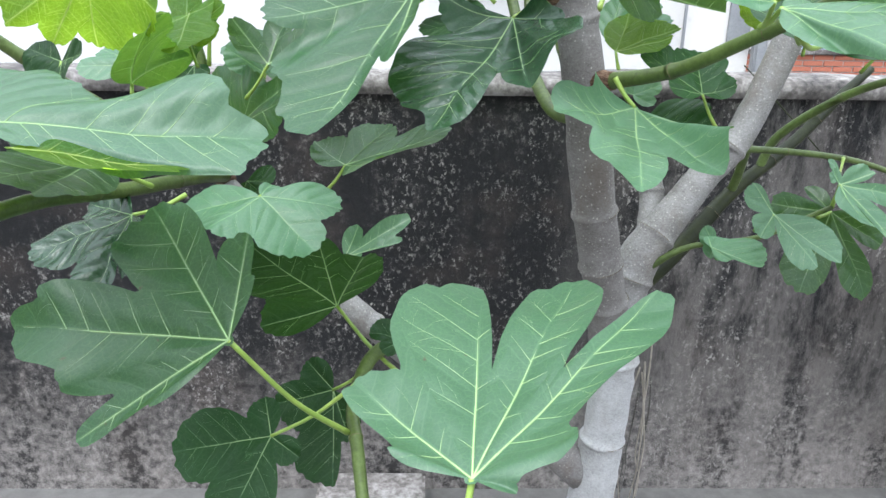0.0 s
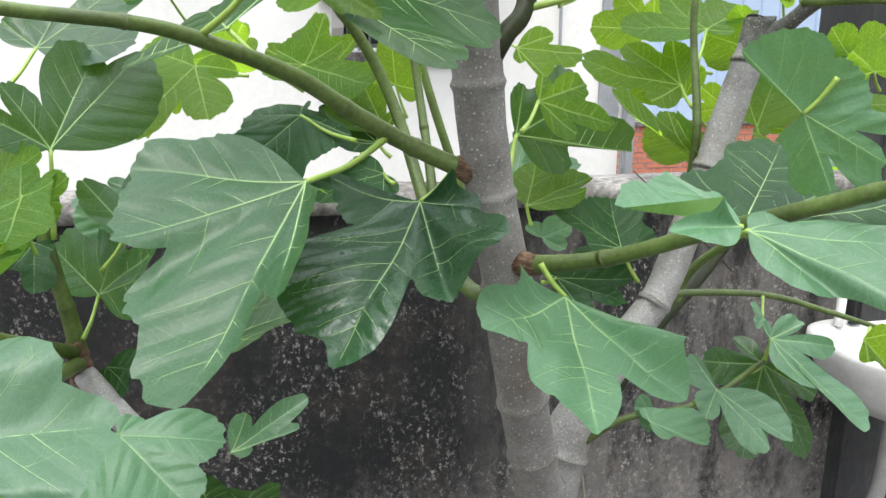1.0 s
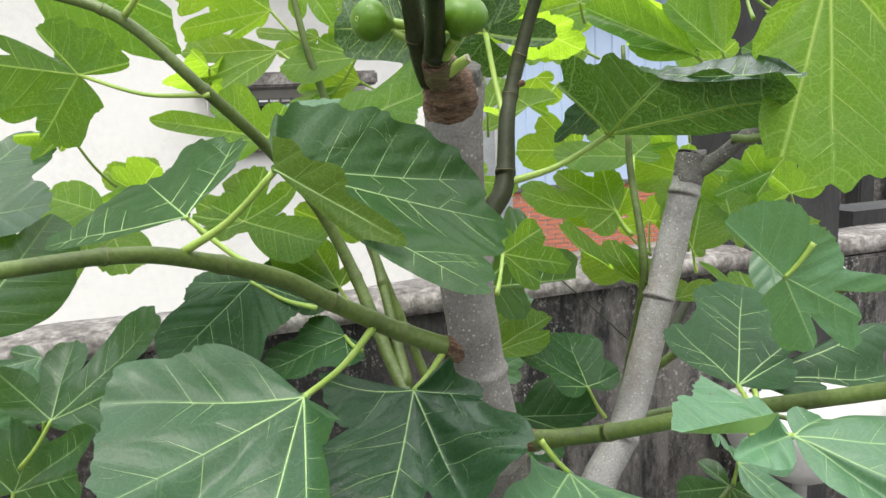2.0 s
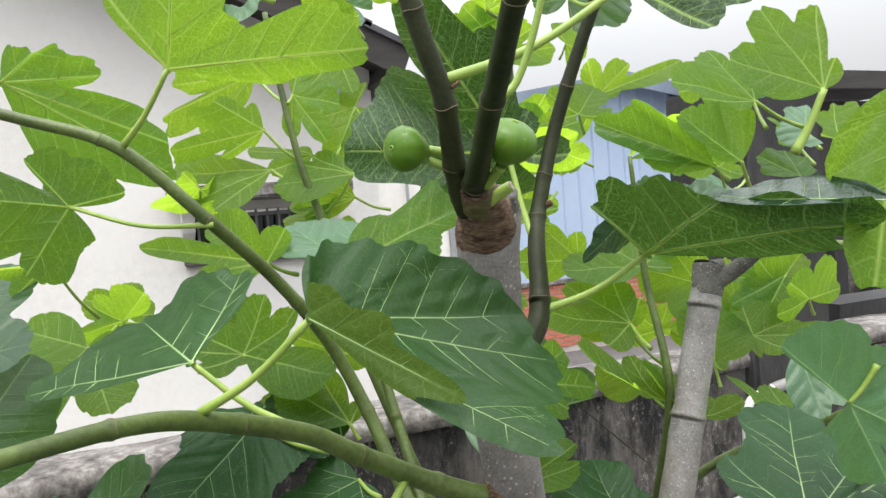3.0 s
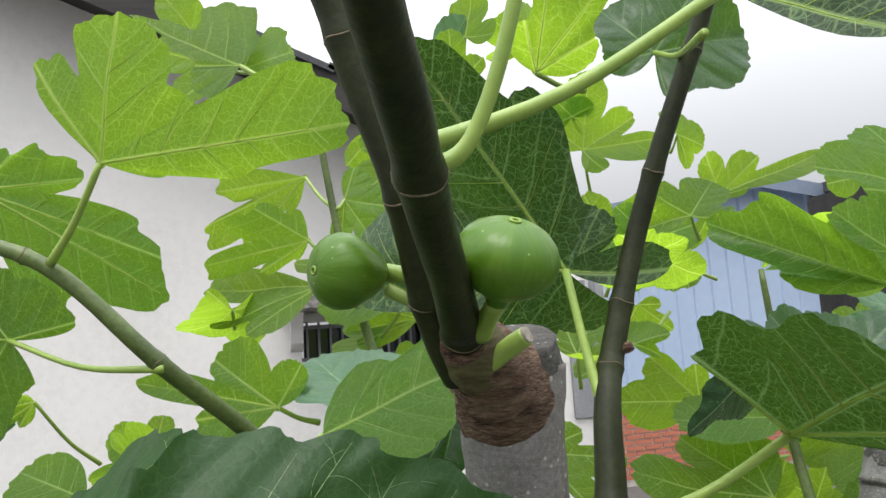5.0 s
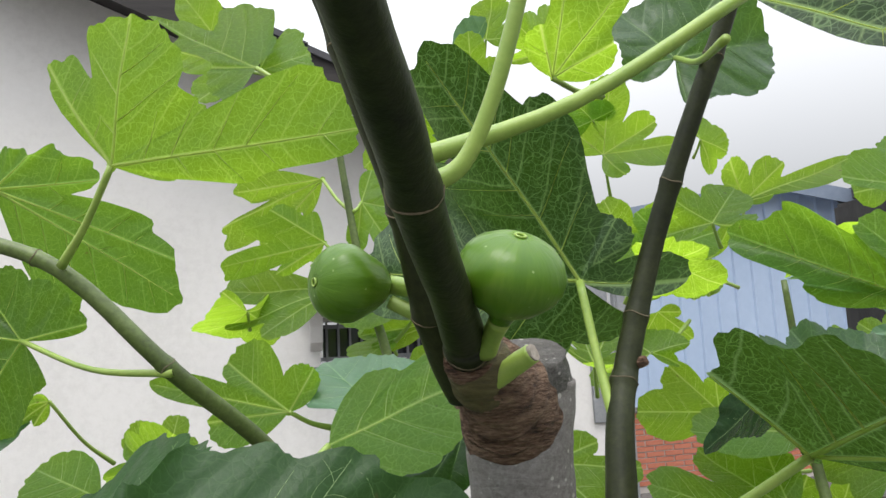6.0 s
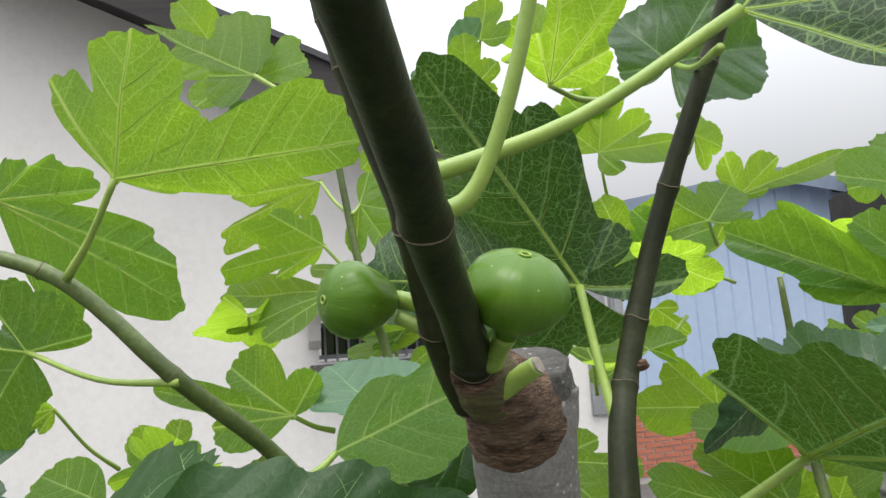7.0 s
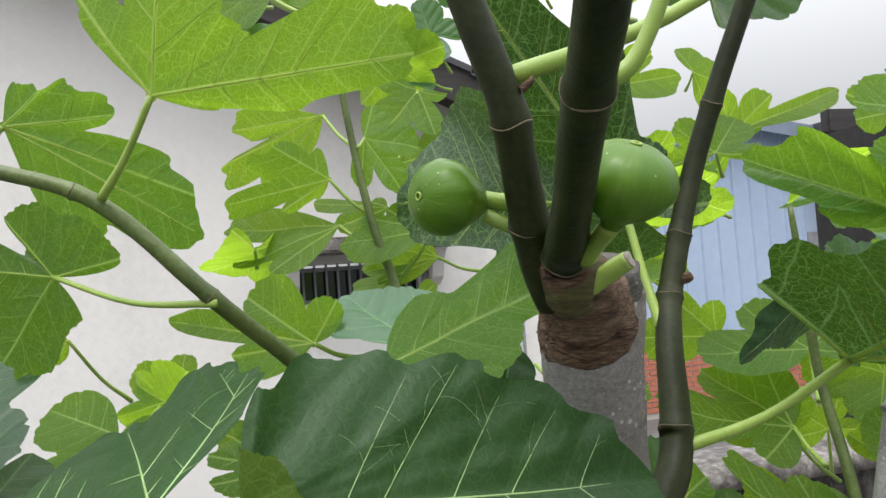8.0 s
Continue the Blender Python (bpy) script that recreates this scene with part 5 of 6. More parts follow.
fig_leaf(tree, (-0.386, 1.014, 1.653), [(-0.478, 0.993, 1.589), (-0.445, 1.031, 1.563), (-0.399, 1.048, 1.559), (-0.292, 0.965, 1.605)], .82, LEAF_YOUNG, stem=(-0.429, 1.096, 1.745), wave=.8)
fig_leaf(tree, (-0.360, 1.043, 1.514), [(-0.301, 0.961, 1.587), (-0.291, 1.208, 1.613), (-0.295, 1.079, 1.545)], .9, LEAF_MID, stem=(-0.364, 1.025, 1.388), wave=.7)
fig_leaf(tree, (-0.412, 0.976, 1.547), [(-0.469, 1.029, 1.554), (-0.401, 0.935, 1.513), (-0.374, 0.933, 1.563)], .85, LEAF_DARK, stem=(-0.425, 0.959, 1.497))
fig_leaf(tree, (-0.320, 1.291, 1.631), [(-0.397, 1.253, 1.685), (-0.362, 1.273, 1.714), (-0.285, 1.412, 1.752), (-0.234, 1.450, 1.751)], .58, LEAF_MID, stem=(-0.331, 1.291, 1.511), wave=.6)
fig_leaf(tree, (-0.364, 1.428, 1.760), [(-0.413, 1.449, 1.803), (-0.348, 1.487, 1.813), (-0.249, 1.531, 1.867), (-0.225, 1.406, 1.771)], .85, LEAF_MID, stem=(-0.399, 1.372, 1.700), wave=.6)
fig_leaf(tree, (-0.307, 1.374, 1.406), [(-0.376, 1.449, 1.462), (-0.263, 1.339, 1.488), (-0.183, 1.281, 1.506), (-0.215, 1.275, 1.458)], .9, LEAF_MID, stem=(-0.310, 1.288, 1.370), wave=.8)
fig_leaf(tree, (-0.368, 1.244, 1.598), [(-0.315, 1.243, 1.632), (-0.352, 1.272, 1.646), (-0.320, 1.218, 1.607)], .85, LEAF_YOUNG, wave=.6)
fig_leaf(tree, (-0.307, 1.136, 1.596), [(-0.272, 1.134, 1.612), (-0.304, 1.048, 1.552), (-0.335, 1.100, 1.581)], .9, LEAF_YOUNG, stem=(-0.330, 1.219, 1.531), wave=.6)
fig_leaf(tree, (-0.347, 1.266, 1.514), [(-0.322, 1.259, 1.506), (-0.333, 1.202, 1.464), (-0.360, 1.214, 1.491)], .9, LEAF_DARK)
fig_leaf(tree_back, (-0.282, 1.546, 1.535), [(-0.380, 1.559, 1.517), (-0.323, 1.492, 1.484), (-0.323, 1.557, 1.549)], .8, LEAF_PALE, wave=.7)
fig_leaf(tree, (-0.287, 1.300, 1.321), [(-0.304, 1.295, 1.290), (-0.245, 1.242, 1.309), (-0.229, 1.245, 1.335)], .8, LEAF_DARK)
fig_leaf(tree_back, (-0.177, 1.626, 1.732), [(-0.271, 1.699, 1.764), (-0.289, 1.571, 1.626), (-0.151, 1.550, 1.644), (-0.107, 1.657, 1.720)], .5, LEAF_YOUNG, stem=(-0.089, 1.653, 1.715), wave=.6)
fig_leaf(tree, (-0.069, 1.083, 1.774), [(-0.216, 1.268, 1.735), (-0.209, 1.285, 1.745), (-0.182, 1.260, 1.755), (-0.158, 1.261, 1.771), (-0.121, 1.246, 1.791), (-0.101, 1.227, 1.798), (-0.078, 1.216, 1.809), (-0.047, 1.235, 1.836), (-0.028, 1.208, 1.840), (-0.009, 1.173, 1.842), (0.002, 1.148, 1.841), (-0.017, 1.126, 1.821)], 1.0, LEAF_SATIN, stem=(0.007, 1.048, 1.712), wave=.3, skirt=.14, broad=2.0, ribs=(0, 5, 9))
fig_leaf(tree, (-0.010, 0.872, 1.824), [(-0.004, 0.892, 1.862), (0.022, 0.913, 1.869), (0.048, 0.915, 1.867), (0.086, 0.911, 1.858), (0.118, 0.916, 1.845), (0.142, 0.917, 1.826), (0.161, 0.915, 1.801), (0.168, 0.888, 1.768), (0.112, 0.793, 1.739)], (1, 1, 1, 1, 1, 1, 0.98, 0.97), LEAF_SATIN, stem=(-0.076, 0.932, 1.763), wave=.15, skirt=.2, ribs=(6, 7, 8))
fig_leaf(tree, (-0.063, 1.146, 2.037), [(-0.115, 1.174, 2.106), (-0.117, 1.175, 2.120), (-0.104, 1.166, 2.123), (-0.081, 1.153, 2.104), (-0.087, 1.155, 2.136), (-0.082, 1.151, 2.142), (-0.063, 1.139, 2.142), (-0.049, 1.131, 2.138), (-0.032, 1.120, 2.131), (-0.015, 1.110, 2.110), (-0.011, 1.109, 2.100), (-0.012, 1.111, 2.081), (0.002, 1.103, 2.065), (0.041, 1.077, 2.078), (0.061, 1.064, 2.084), (0.078, 1.054, 2.076), (0.087, 1.049, 2.059), (0.092, 1.046, 2.045), (0.101, 1.042, 2.036), (0.097, 1.044, 2.029), (0.032, 1.087, 2.015), (-0.022, 1.121, 2.022)], 1.0, LEAF_YOUNG, stem=(-0.106, 1.190, 1.973), wave=.4, skirt=.12, broad=2.0, ribs=(1, 7, 18))
fig_leaf(tree, (-0.163, 1.290, 1.923), [(-0.120, 1.271, 1.954), (-0.109, 1.269, 1.934), (-0.140, 1.285, 1.886), (-0.212, 1.315, 1.855), (-0.253, 1.329, 1.882), (-0.271, 1.330, 1.943), (-0.251, 1.319, 1.972), (-0.204, 1.301, 1.975), (-0.189, 1.298, 1.948)], (1, 0.72, 1, 0.8, 1, 0.7, 1, 1), LEAF_FRESH, stem=(-0.030, 1.188, 1.892), wave=.7, skirt=.25, ribs=(1, 3, 5, 7))
fig_leaf(tree_back, (-0.204, 1.512, 1.861), [(-0.215, 1.499, 1.836), (-0.247, 1.480, 1.824), (-0.269, 1.480, 1.861), (-0.214, 1.477, 1.859)], .8, LEAF_YOUNG, stem=(-0.157, 1.606, 1.777), wave=.8)
fig_leaf(tree_back, (0.277, 1.671, 2.091), [(0.206, 1.700, 2.069), (0.224, 1.644, 1.996), (0.301, 1.612, 2.016), (0.311, 1.706, 2.137)], .6, LEAF_YOUNG, stem=(0.224, 1.644, 1.996), wave=.7)
fig_leaf(tree_back, (0.239, 1.589, 1.967), [(0.121, 1.638, 1.955), (0.154, 1.654, 1.999), (0.187, 1.640, 2.005), (0.252, 1.613, 1.991)], .8, LEAF_YOUNG, stem=(0.201, 1.635, 1.908), wave=.7)
fig_leaf(tree_back, (0.191, 1.658, 2.008), [(0.092, 1.698, 2.025), (0.119, 1.668, 1.980), (0.171, 1.686, 2.021)], .8, LEAF_YOUNG, stem=(0.207, 1.651, 1.997), wave=.7)
fig_leaf(tree_back, (0.054, 1.391, 1.842), [(-0.097, 1.482, 1.876), (-0.032, 1.417, 1.837), (0.079, 1.380, 1.885), (-0.013, 1.447, 1.896)], .7, LEAF_YOUNG, stem=(0.096, 1.404, 1.822), wave=.8)
fig_leaf(tree_back, (0.148, 1.331, 1.836), [(0.096, 1.335, 1.843), (0.072, 1.371, 1.855), (0.094, 1.426, 1.886), (0.151, 1.432, 1.886), (0.212, 1.416, 1.879), (0.197, 1.370, 1.847)], (0.97, 1, 1, 0.95, 1), LEAF_PALE, stem=(0.195, 1.461, 1.813), wave=.6, skirt=.3, ribs=(0, 2, 4))
fig_leaf(tree, (0.077, 1.086, 1.845), [(0.129, 1.108, 1.884), (0.174, 1.095, 1.916), (0.188, 1.073, 1.888), (0.154, 1.046, 1.857)], .94, LEAF_YOUNG, stem=(0.057, 1.073, 1.833), wave=.5, ribs=(2,))
fig_leaf(tree, (0.168, 1.102, 1.849), [(0.131, 1.067, 1.815), (0.126, 1.113, 1.837), (0.145, 1.064, 1.814)], .9, LEAF_DARK, wave=.7)
fig_leaf(tree_back, (0.546, 1.109, 1.919), [(0.475, 1.149, 1.936), (0.462, 1.224, 1.991), (0.482, 1.178, 2.005), (0.506, 1.117, 1.974)], .965, LEAF_FRESH, stem=(0.579, 1.120, 1.903), wave=.6, skirt=.4, ribs=(1,))
fig_leaf(tree_back, (0.551, 1.070, 1.921), [(0.507, 1.081, 1.940), (0.506, 1.115, 1.986), (0.559, 1.117, 1.996), (0.574, 1.075, 1.982)], .96, LEAF_YOUNG, stem=(0.595, 1.098, 1.882), wave=.6, skirt=.4, ribs=(1,))
fig_leaf(tree_back, (0.642, 1.030, 1.997), [(0.544, 1.069, 2.041), (0.613, 1.090, 2.102), (0.676, 1.064, 2.100), (0.664, 1.030, 2.034)], .8, LEAF_YOUNG, thick=1.9, stem=(0.607, 1.045, 1.926), wave=.6)
fig_leaf(tree_back, (0.640, 1.129, 2.001), [(0.541, 1.169, 2.034), (0.621, 1.185, 2.078), (0.656, 1.151, 2.045), (0.562, 1.141, 2.003)], .9, LEAF_YOUNG, stem=(0.696, 1.106, 1.963), wave=.6)
fig_leaf(tree, (0.334, 0.980, 1.832), [(0.274, 0.977, 1.881), (0.262, 0.940, 1.896), (0.292, 0.839, 1.879), (0.293, 0.772, 1.874), (0.288, 0.708, 1.870), (0.308, 0.721, 1.861), (0.324, 0.766, 1.841)], (1, 1, 1, 1, 1, 0.97), LEAF_UNDER_SHADED, stem=(0.225, 0.997, 1.790), wave=.5, skirt=.12, ribs=(0, 2, 5))
fig_leaf(tree, (0.291, 0.702, 1.870), [(0.294, 0.849, 1.880), (0.311, 0.822, 1.886), (0.320, 0.786, 1.891), (0.299, 0.727, 1.879)], (1, 1, 1), LEAF_GLOSS, wave=.3, skirt=.1, ribs=(0,))
fig_leaf(tree, (0.364, 1.034, 1.872), [(0.336, 1.036, 1.868), (0.322, 1.047, 1.852), (0.314, 1.056, 1.828), (0.340, 1.060, 1.834), (0.398, 1.075, 1.842), (0.405, 1.060, 1.858)], 1.0, LEAF_GLOSS, wave=.6, skirt=.4, ribs=(2, 4))
fig_leaf(tree, (0.240, 1.062, 1.940), [(0.165, 1.100, 1.905), (0.115, 1.190, 1.962), (0.160, 1.200, 2.035), (0.141, 1.060, 2.090), (0.205, 1.030, 2.050), (0.270, 1.075, 1.985), (0.384, 1.175, 1.947), (0.320, 1.130, 1.912)], (1, 1, 0.62, 1, 1, 0.40, 1), LEAF_UNDER_SHADED, stem=(0.241, 1.022, 1.846), wave=.5, skirt=.3, thick=1.15, ribs=(1, 3, 6))
fig_leaf(tree, (0.240, 0.866, 2.041), [(0.252, 0.794, 1.992), (0.281, 0.775, 2.014), (0.310, 0.841, 2.118)], .9, LEAF_UNDER_SHADED, stem=(0.091, 0.885, 1.972), wave=.6, skirt=.2, thick=1.35)
fig_leaf(tree, (0.241, 1.086, 2.086), [(0.224, 1.058, 2.112), (0.281, 1.042, 2.139), (0.244, 1.048, 2.157), (0.276, 1.057, 2.101)], .9, LEAF_YOUNG, stem=(0.290, 1.112, 2.083), wave=.8)
fig_leaf(tree, (0.335, 1.081, 2.102), [(0.298, 1.090, 2.097), (0.334, 1.068, 2.063), (0.403, 1.065, 2.111), (0.376, 1.065, 2.162), (0.306, 1.102, 2.142)], .95, LEAF_MID, stem=(0.296, 0.963, 2.065), wave=.7)
fig_leaf(tree_back, (0.308, 1.628, 2.293), [(0.284, 1.631, 2.315), (0.352, 1.609, 2.373), (0.341, 1.617, 2.320)], .8, LEAF_PALE, wave=.7)
fig_leaf(tree_back, (0.307, 1.541, 2.237), [(0.278, 1.546, 2.251), (0.303, 1.532, 2.317), (0.346, 1.527, 2.276), (0.345, 1.532, 2.238)], .8, LEAF_YOUNG, wave=.7)
fig_leaf(tree_back, (-0.001, 1.604, 2.286), [(0.020, 1.591, 2.358), (-0.074, 1.608, 2.389), (-0.085, 1.602, 2.307), (-0.051, 1.584, 2.231)], .6, LEAF_YOUNG, stem=(0.046, 1.640, 2.291), wave=.7, skirt=.5)
fig_leaf(tree_back, (0.554, 1.679, 2.187), [(0.477, 1.688, 2.256), (0.568, 1.662, 2.308), (0.636, 1.655, 2.236), (0.669, 1.634, 2.197), (0.567, 1.635, 2.144)], .6, LEAF_YOUNG, stem=(0.584, 1.727, 2.122), wave=.7)
fig_leaf(tree_back, (0.884, 1.800, 2.134), [(0.858, 1.796, 2.209), (0.953, 1.776, 2.199), (1.073, 1.749, 2.201), (0.906, 1.748, 2.136)], .6, LEAF_YOUNG, stem=(0.877, 1.805, 2.098), wave=.7)
fig_leaf(tree_back, (0.616, 1.591, 2.026), [(0.505, 1.616, 2.026), (0.569, 1.614, 2.081), (0.676, 1.575, 2.047), (0.616, 1.553, 1.948), (0.542, 1.569, 1.953)], .6, LEAF_YOUNG, stem=(0.758, 1.660, 1.966), wave=.7)
fig_leaf(tree_back, (0.620, 1.524, 1.792), [(0.513, 1.547, 1.798), (0.563, 1.548, 1.857), (0.614, 1.519, 1.842)], .85, LEAF_YOUNG, stem=(0.714, 1.511, 1.725), wave=.7)
fig_leaf(tree_back, (0.532, 1.534, 1.875), [(0.456, 1.556, 1.834), (0.516, 1.581, 1.899), (0.582, 1.521, 1.886), (0.569, 1.528, 1.857)], .8, LEAF_YOUNG, stem=(0.632, 1.600, 1.917), wave=.7)
fig_leaf(tree_back, (0.646, 1.431, 1.735), [(0.556, 1.454, 1.707), (0.589, 1.462, 1.740), (0.631, 1.452, 1.748)], .85, LEAF_YOUNG, stem=(0.704, 1.467, 1.717), wave=.7)
fig_leaf(tree_back, (0.708, 1.286, 2.051), [(0.655, 1.295, 2.073), (0.704, 1.283, 2.082), (0.652, 1.281, 2.041)], .8, LEAF_YOUNG, stem=(0.725, 1.288, 1.999), wave=.7)
fig_leaf(tree_back, (0.846, 1.463, 1.876), [(0.780, 1.480, 1.865), (0.832, 1.484, 1.885), (0.839, 1.470, 1.838)], .8, LEAF_YOUNG, wave=.7)
fig_leaf(tree_back, (0.632, 1.692, 1.934), [(0.604, 1.704, 1.887), (0.684, 1.686, 1.890), (0.668, 1.684, 1.932)], .7, LEAF_YOUNG, wave=.7)
fig_leaf(tree_back, (0.266, 1.159, 1.649), [(0.283, 1.191, 1.709), (0.402, 1.270, 1.695), (0.501, 1.324, 1.604), (0.365, 1.231, 1.626)], .95, LEAF_MID, stem=(0.250, 1.133, 1.610), wave=.6)
fig_leaf(tree_back, (0.296, 1.204, 1.549), [(0.390, 1.215, 1.585), (0.329, 1.268, 1.597), (0.368, 1.178, 1.574)], .85, LEAF_YOUNG, stem=(0.301, 1.197, 1.523), wave=.8)
fig_leaf(tree_back, (0.307, 1.319, 1.557), [(0.339, 1.359, 1.624), (0.402, 1.290, 1.588), (0.390, 1.349, 1.620), (0.341, 1.276, 1.563)], .85, LEAF_PALE, wave=.7)
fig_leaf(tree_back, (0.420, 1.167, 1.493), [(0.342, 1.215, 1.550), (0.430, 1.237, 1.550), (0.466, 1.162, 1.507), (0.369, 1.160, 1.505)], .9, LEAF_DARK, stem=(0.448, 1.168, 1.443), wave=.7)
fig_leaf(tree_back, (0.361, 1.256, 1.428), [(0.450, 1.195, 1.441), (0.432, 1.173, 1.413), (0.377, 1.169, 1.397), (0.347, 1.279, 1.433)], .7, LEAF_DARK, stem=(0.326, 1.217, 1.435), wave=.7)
fig_leaf(tree_back, (0.371, 1.360, 1.465), [(0.417, 1.356, 1.483), (0.400, 1.332, 1.452), (0.346, 1.369, 1.483)], .8, LEAF_PALE, wave=.7)
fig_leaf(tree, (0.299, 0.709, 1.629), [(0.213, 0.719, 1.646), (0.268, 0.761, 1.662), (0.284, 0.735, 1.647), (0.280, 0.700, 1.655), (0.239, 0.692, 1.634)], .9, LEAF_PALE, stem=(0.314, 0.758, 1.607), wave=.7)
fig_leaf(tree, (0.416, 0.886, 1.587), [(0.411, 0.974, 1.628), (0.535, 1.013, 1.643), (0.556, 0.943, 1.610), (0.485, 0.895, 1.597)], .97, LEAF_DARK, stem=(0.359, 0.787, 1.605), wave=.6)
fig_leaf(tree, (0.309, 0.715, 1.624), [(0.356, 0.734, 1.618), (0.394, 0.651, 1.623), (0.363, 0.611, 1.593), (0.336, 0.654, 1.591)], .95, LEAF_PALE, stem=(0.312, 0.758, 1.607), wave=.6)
fig_leaf(tree, (0.445, 0.899, 1.582), [(0.538, 0.939, 1.581), (0.681, 0.953, 1.591), (0.641, 0.903, 1.554), (0.516, 0.883, 1.570)], .95, LEAF_DARK, stem=(0.359, 0.786, 1.603), wave=.6)
fig_leaf(tree_back, (0.457, 0.873, 1.692), [(0.399, 0.887, 1.748), (0.441, 0.882, 1.665), (0.492, 0.868, 1.619), (0.528, 0.854, 1.617), (0.529, 0.850, 1.649), (0.559, 0.835, 1.682), (0.512, 0.851, 1.696)], (0.42, 1, 0.55, 1, 0.5, 1), LEAF_PALE, stem=(0.478, 0.860, 1.725), wave=.7, skirt=.25, ribs=(0, 2, 4))
fig_leaf(tree, (0.361, 0.748, 1.946), [(0.308, 0.757, 1.886), (0.302, 0.727, 1.818), (0.322, 0.705, 1.796), (0.350, 0.696, 1.804), (0.410, 0.716, 1.870)], .985, LEAF_YOUNG, stem=(0.367, 0.751, 1.976), wave=.5, skirt=.4, ribs=(1,2,4))
fig_leaf(tree_back, (0.603, 1.085, 1.380), [(0.595, 1.092, 1.403), (0.650, 1.097, 1.389), (0.697, 1.082, 1.362), (0.707, 1.011, 1.279), (0.619, 1.013, 1.338)], .36, LEAF_PALE, stem=(0.603, 1.094, 1.343), wave=.7)
fig_leaf(tree_back, (0.612, 1.109, 1.332), [(0.522, 1.109, 1.344), (0.585, 1.140, 1.361), (0.683, 1.085, 1.290), (0.652, 1.053, 1.221), (0.555, 1.054, 1.227)], .36, LEAF_MID, stem=(0.585, 1.094, 1.329), wave=.7)
fig_leaf(tree_back, (0.465, 0.982, 1.366), [(0.446, 1.013, 1.398), (0.534, 0.937, 1.315), (0.504, 0.932, 1.312), (0.442, 0.961, 1.343)], .36, LEAF_PALE, stem=(0.462, 1.021, 1.331), wave=.7)
fig_leaf(tree_back, (0.430, 1.065, 1.294), [(0.414, 1.075, 1.319), (0.429, 1.051, 1.276), (0.418, 1.054, 1.278)], .8, LEAF_PALE, wave=.7)
fig_leaf(tree_back, (0.414, 1.041, 1.300), [(0.416, 1.062, 1.306), (0.464, 0.991, 1.288), (0.433, 1.016, 1.289)], .9, LEAF_PALE, wave=.5)
fig_leaf(tree_back, (0.838, 1.189, 1.322), [(0.821, 1.157, 1.299), (0.847, 1.146, 1.347), (0.844, 1.131, 1.290)], .8, LEAF_YOUNG, stem=(0.882, 1.229, 1.323), wave=.6)
fig_leaf(tree_back, (0.659, 1.187, 1.372), [(0.643, 1.195, 1.392), (0.655, 1.164, 1.354), (0.639, 1.169, 1.362)], .36, LEAF_PALE, stem=(0.687, 1.233, 1.386), wave=.6)
fig_leaf(tree_back, (0.579, 1.336, 1.703), [(0.432, 1.371, 1.736), (0.520, 1.411, 1.768), (0.583, 1.381, 1.770), (0.518, 1.311, 1.676)], .7, LEAF_YOUNG, stem=(0.571, 1.281, 1.672), wave=.7)
fig_leaf(tree_back, (0.622, 1.349, 1.786), [(0.493, 1.375, 1.792), (0.586, 1.416, 1.834), (0.710, 1.391, 1.824), (0.649, 1.316, 1.786)], .75, LEAF_YOUNG, stem=(0.582, 1.296, 1.737), wave=.7)
fig_leaf(tree_back, (0.542, 1.223, 1.612), [(0.438, 1.264, 1.695), (0.533, 1.285, 1.660), (0.593, 1.220, 1.638), (0.489, 1.213, 1.647)], .85, LEAF_YOUNG, stem=(0.543, 1.215, 1.582), wave=.7)
fig_leaf(tree_back, (0.346, 1.441, 1.760), [(0.448, 1.419, 1.748), (0.405, 1.436, 1.782), (0.391, 1.399, 1.703), (0.349, 1.416, 1.738)], .75, LEAF_YOUNG, stem=(0.337, 1.497, 1.783), wave=.7)
fig_leaf(tree_back, (0.860, 1.296, 1.751), [(0.744, 1.318, 1.753), (0.769, 1.267, 1.685), (0.838, 1.335, 1.775), (0.729, 1.283, 1.716)], .6, LEAF_YOUNG, stem=(0.788, 1.294, 1.690), wave=.7)
fig_leaf(tree_back, (0.664, 1.257, 1.644), [(0.654, 1.298, 1.720), (0.704, 1.286, 1.712), (0.656, 1.236, 1.633)], .8, LEAF_YOUNG, stem=(0.664, 1.247, 1.607), wave=.7)
fig_leaf(tree_back, (0.810, 1.336, 1.684), [(0.797, 1.363, 1.780), (0.693, 1.306, 1.669), (0.768, 1.283, 1.635)], .8, LEAF_YOUNG, wave=.7)
fig_leaf(tree_back, (0.038, 1.392, 1.721), [(-0.046, 1.418, 1.760), (0.013, 1.462, 1.790), (0.085, 1.399, 1.779), (0.068, 1.372, 1.737)], .55, LEAF_YOUNG, stem=(0.049, 1.380, 1.682), wave=.7)
fig_leaf(tree_back, (0.152, 1.462, 1.703), [(0.099, 1.479, 1.730), (0.147, 1.484, 1.782), (0.184, 1.407, 1.696)], .85, LEAF_YOUNG, stem=(0.167, 1.446, 1.651), wave=.7)
fig_leaf(tree_back, (0.064, 1.371, 1.658), [(-0.037, 1.377, 1.610), (0.023, 1.396, 1.653), (0.091, 1.391, 1.681)], .8, LEAF_YOUNG, stem=(0.107, 1.246, 1.575), wave=.7)
fig_leaf(tree, (-0.245, 1.327, 1.511), [(-0.300, 1.340, 1.581), (-0.217, 1.390, 1.591), (-0.106, 1.335, 1.620), (-0.101, 1.285, 1.576)], .6, LEAF_MID, stem=(-0.287, 1.332, 1.454), wave=.7)
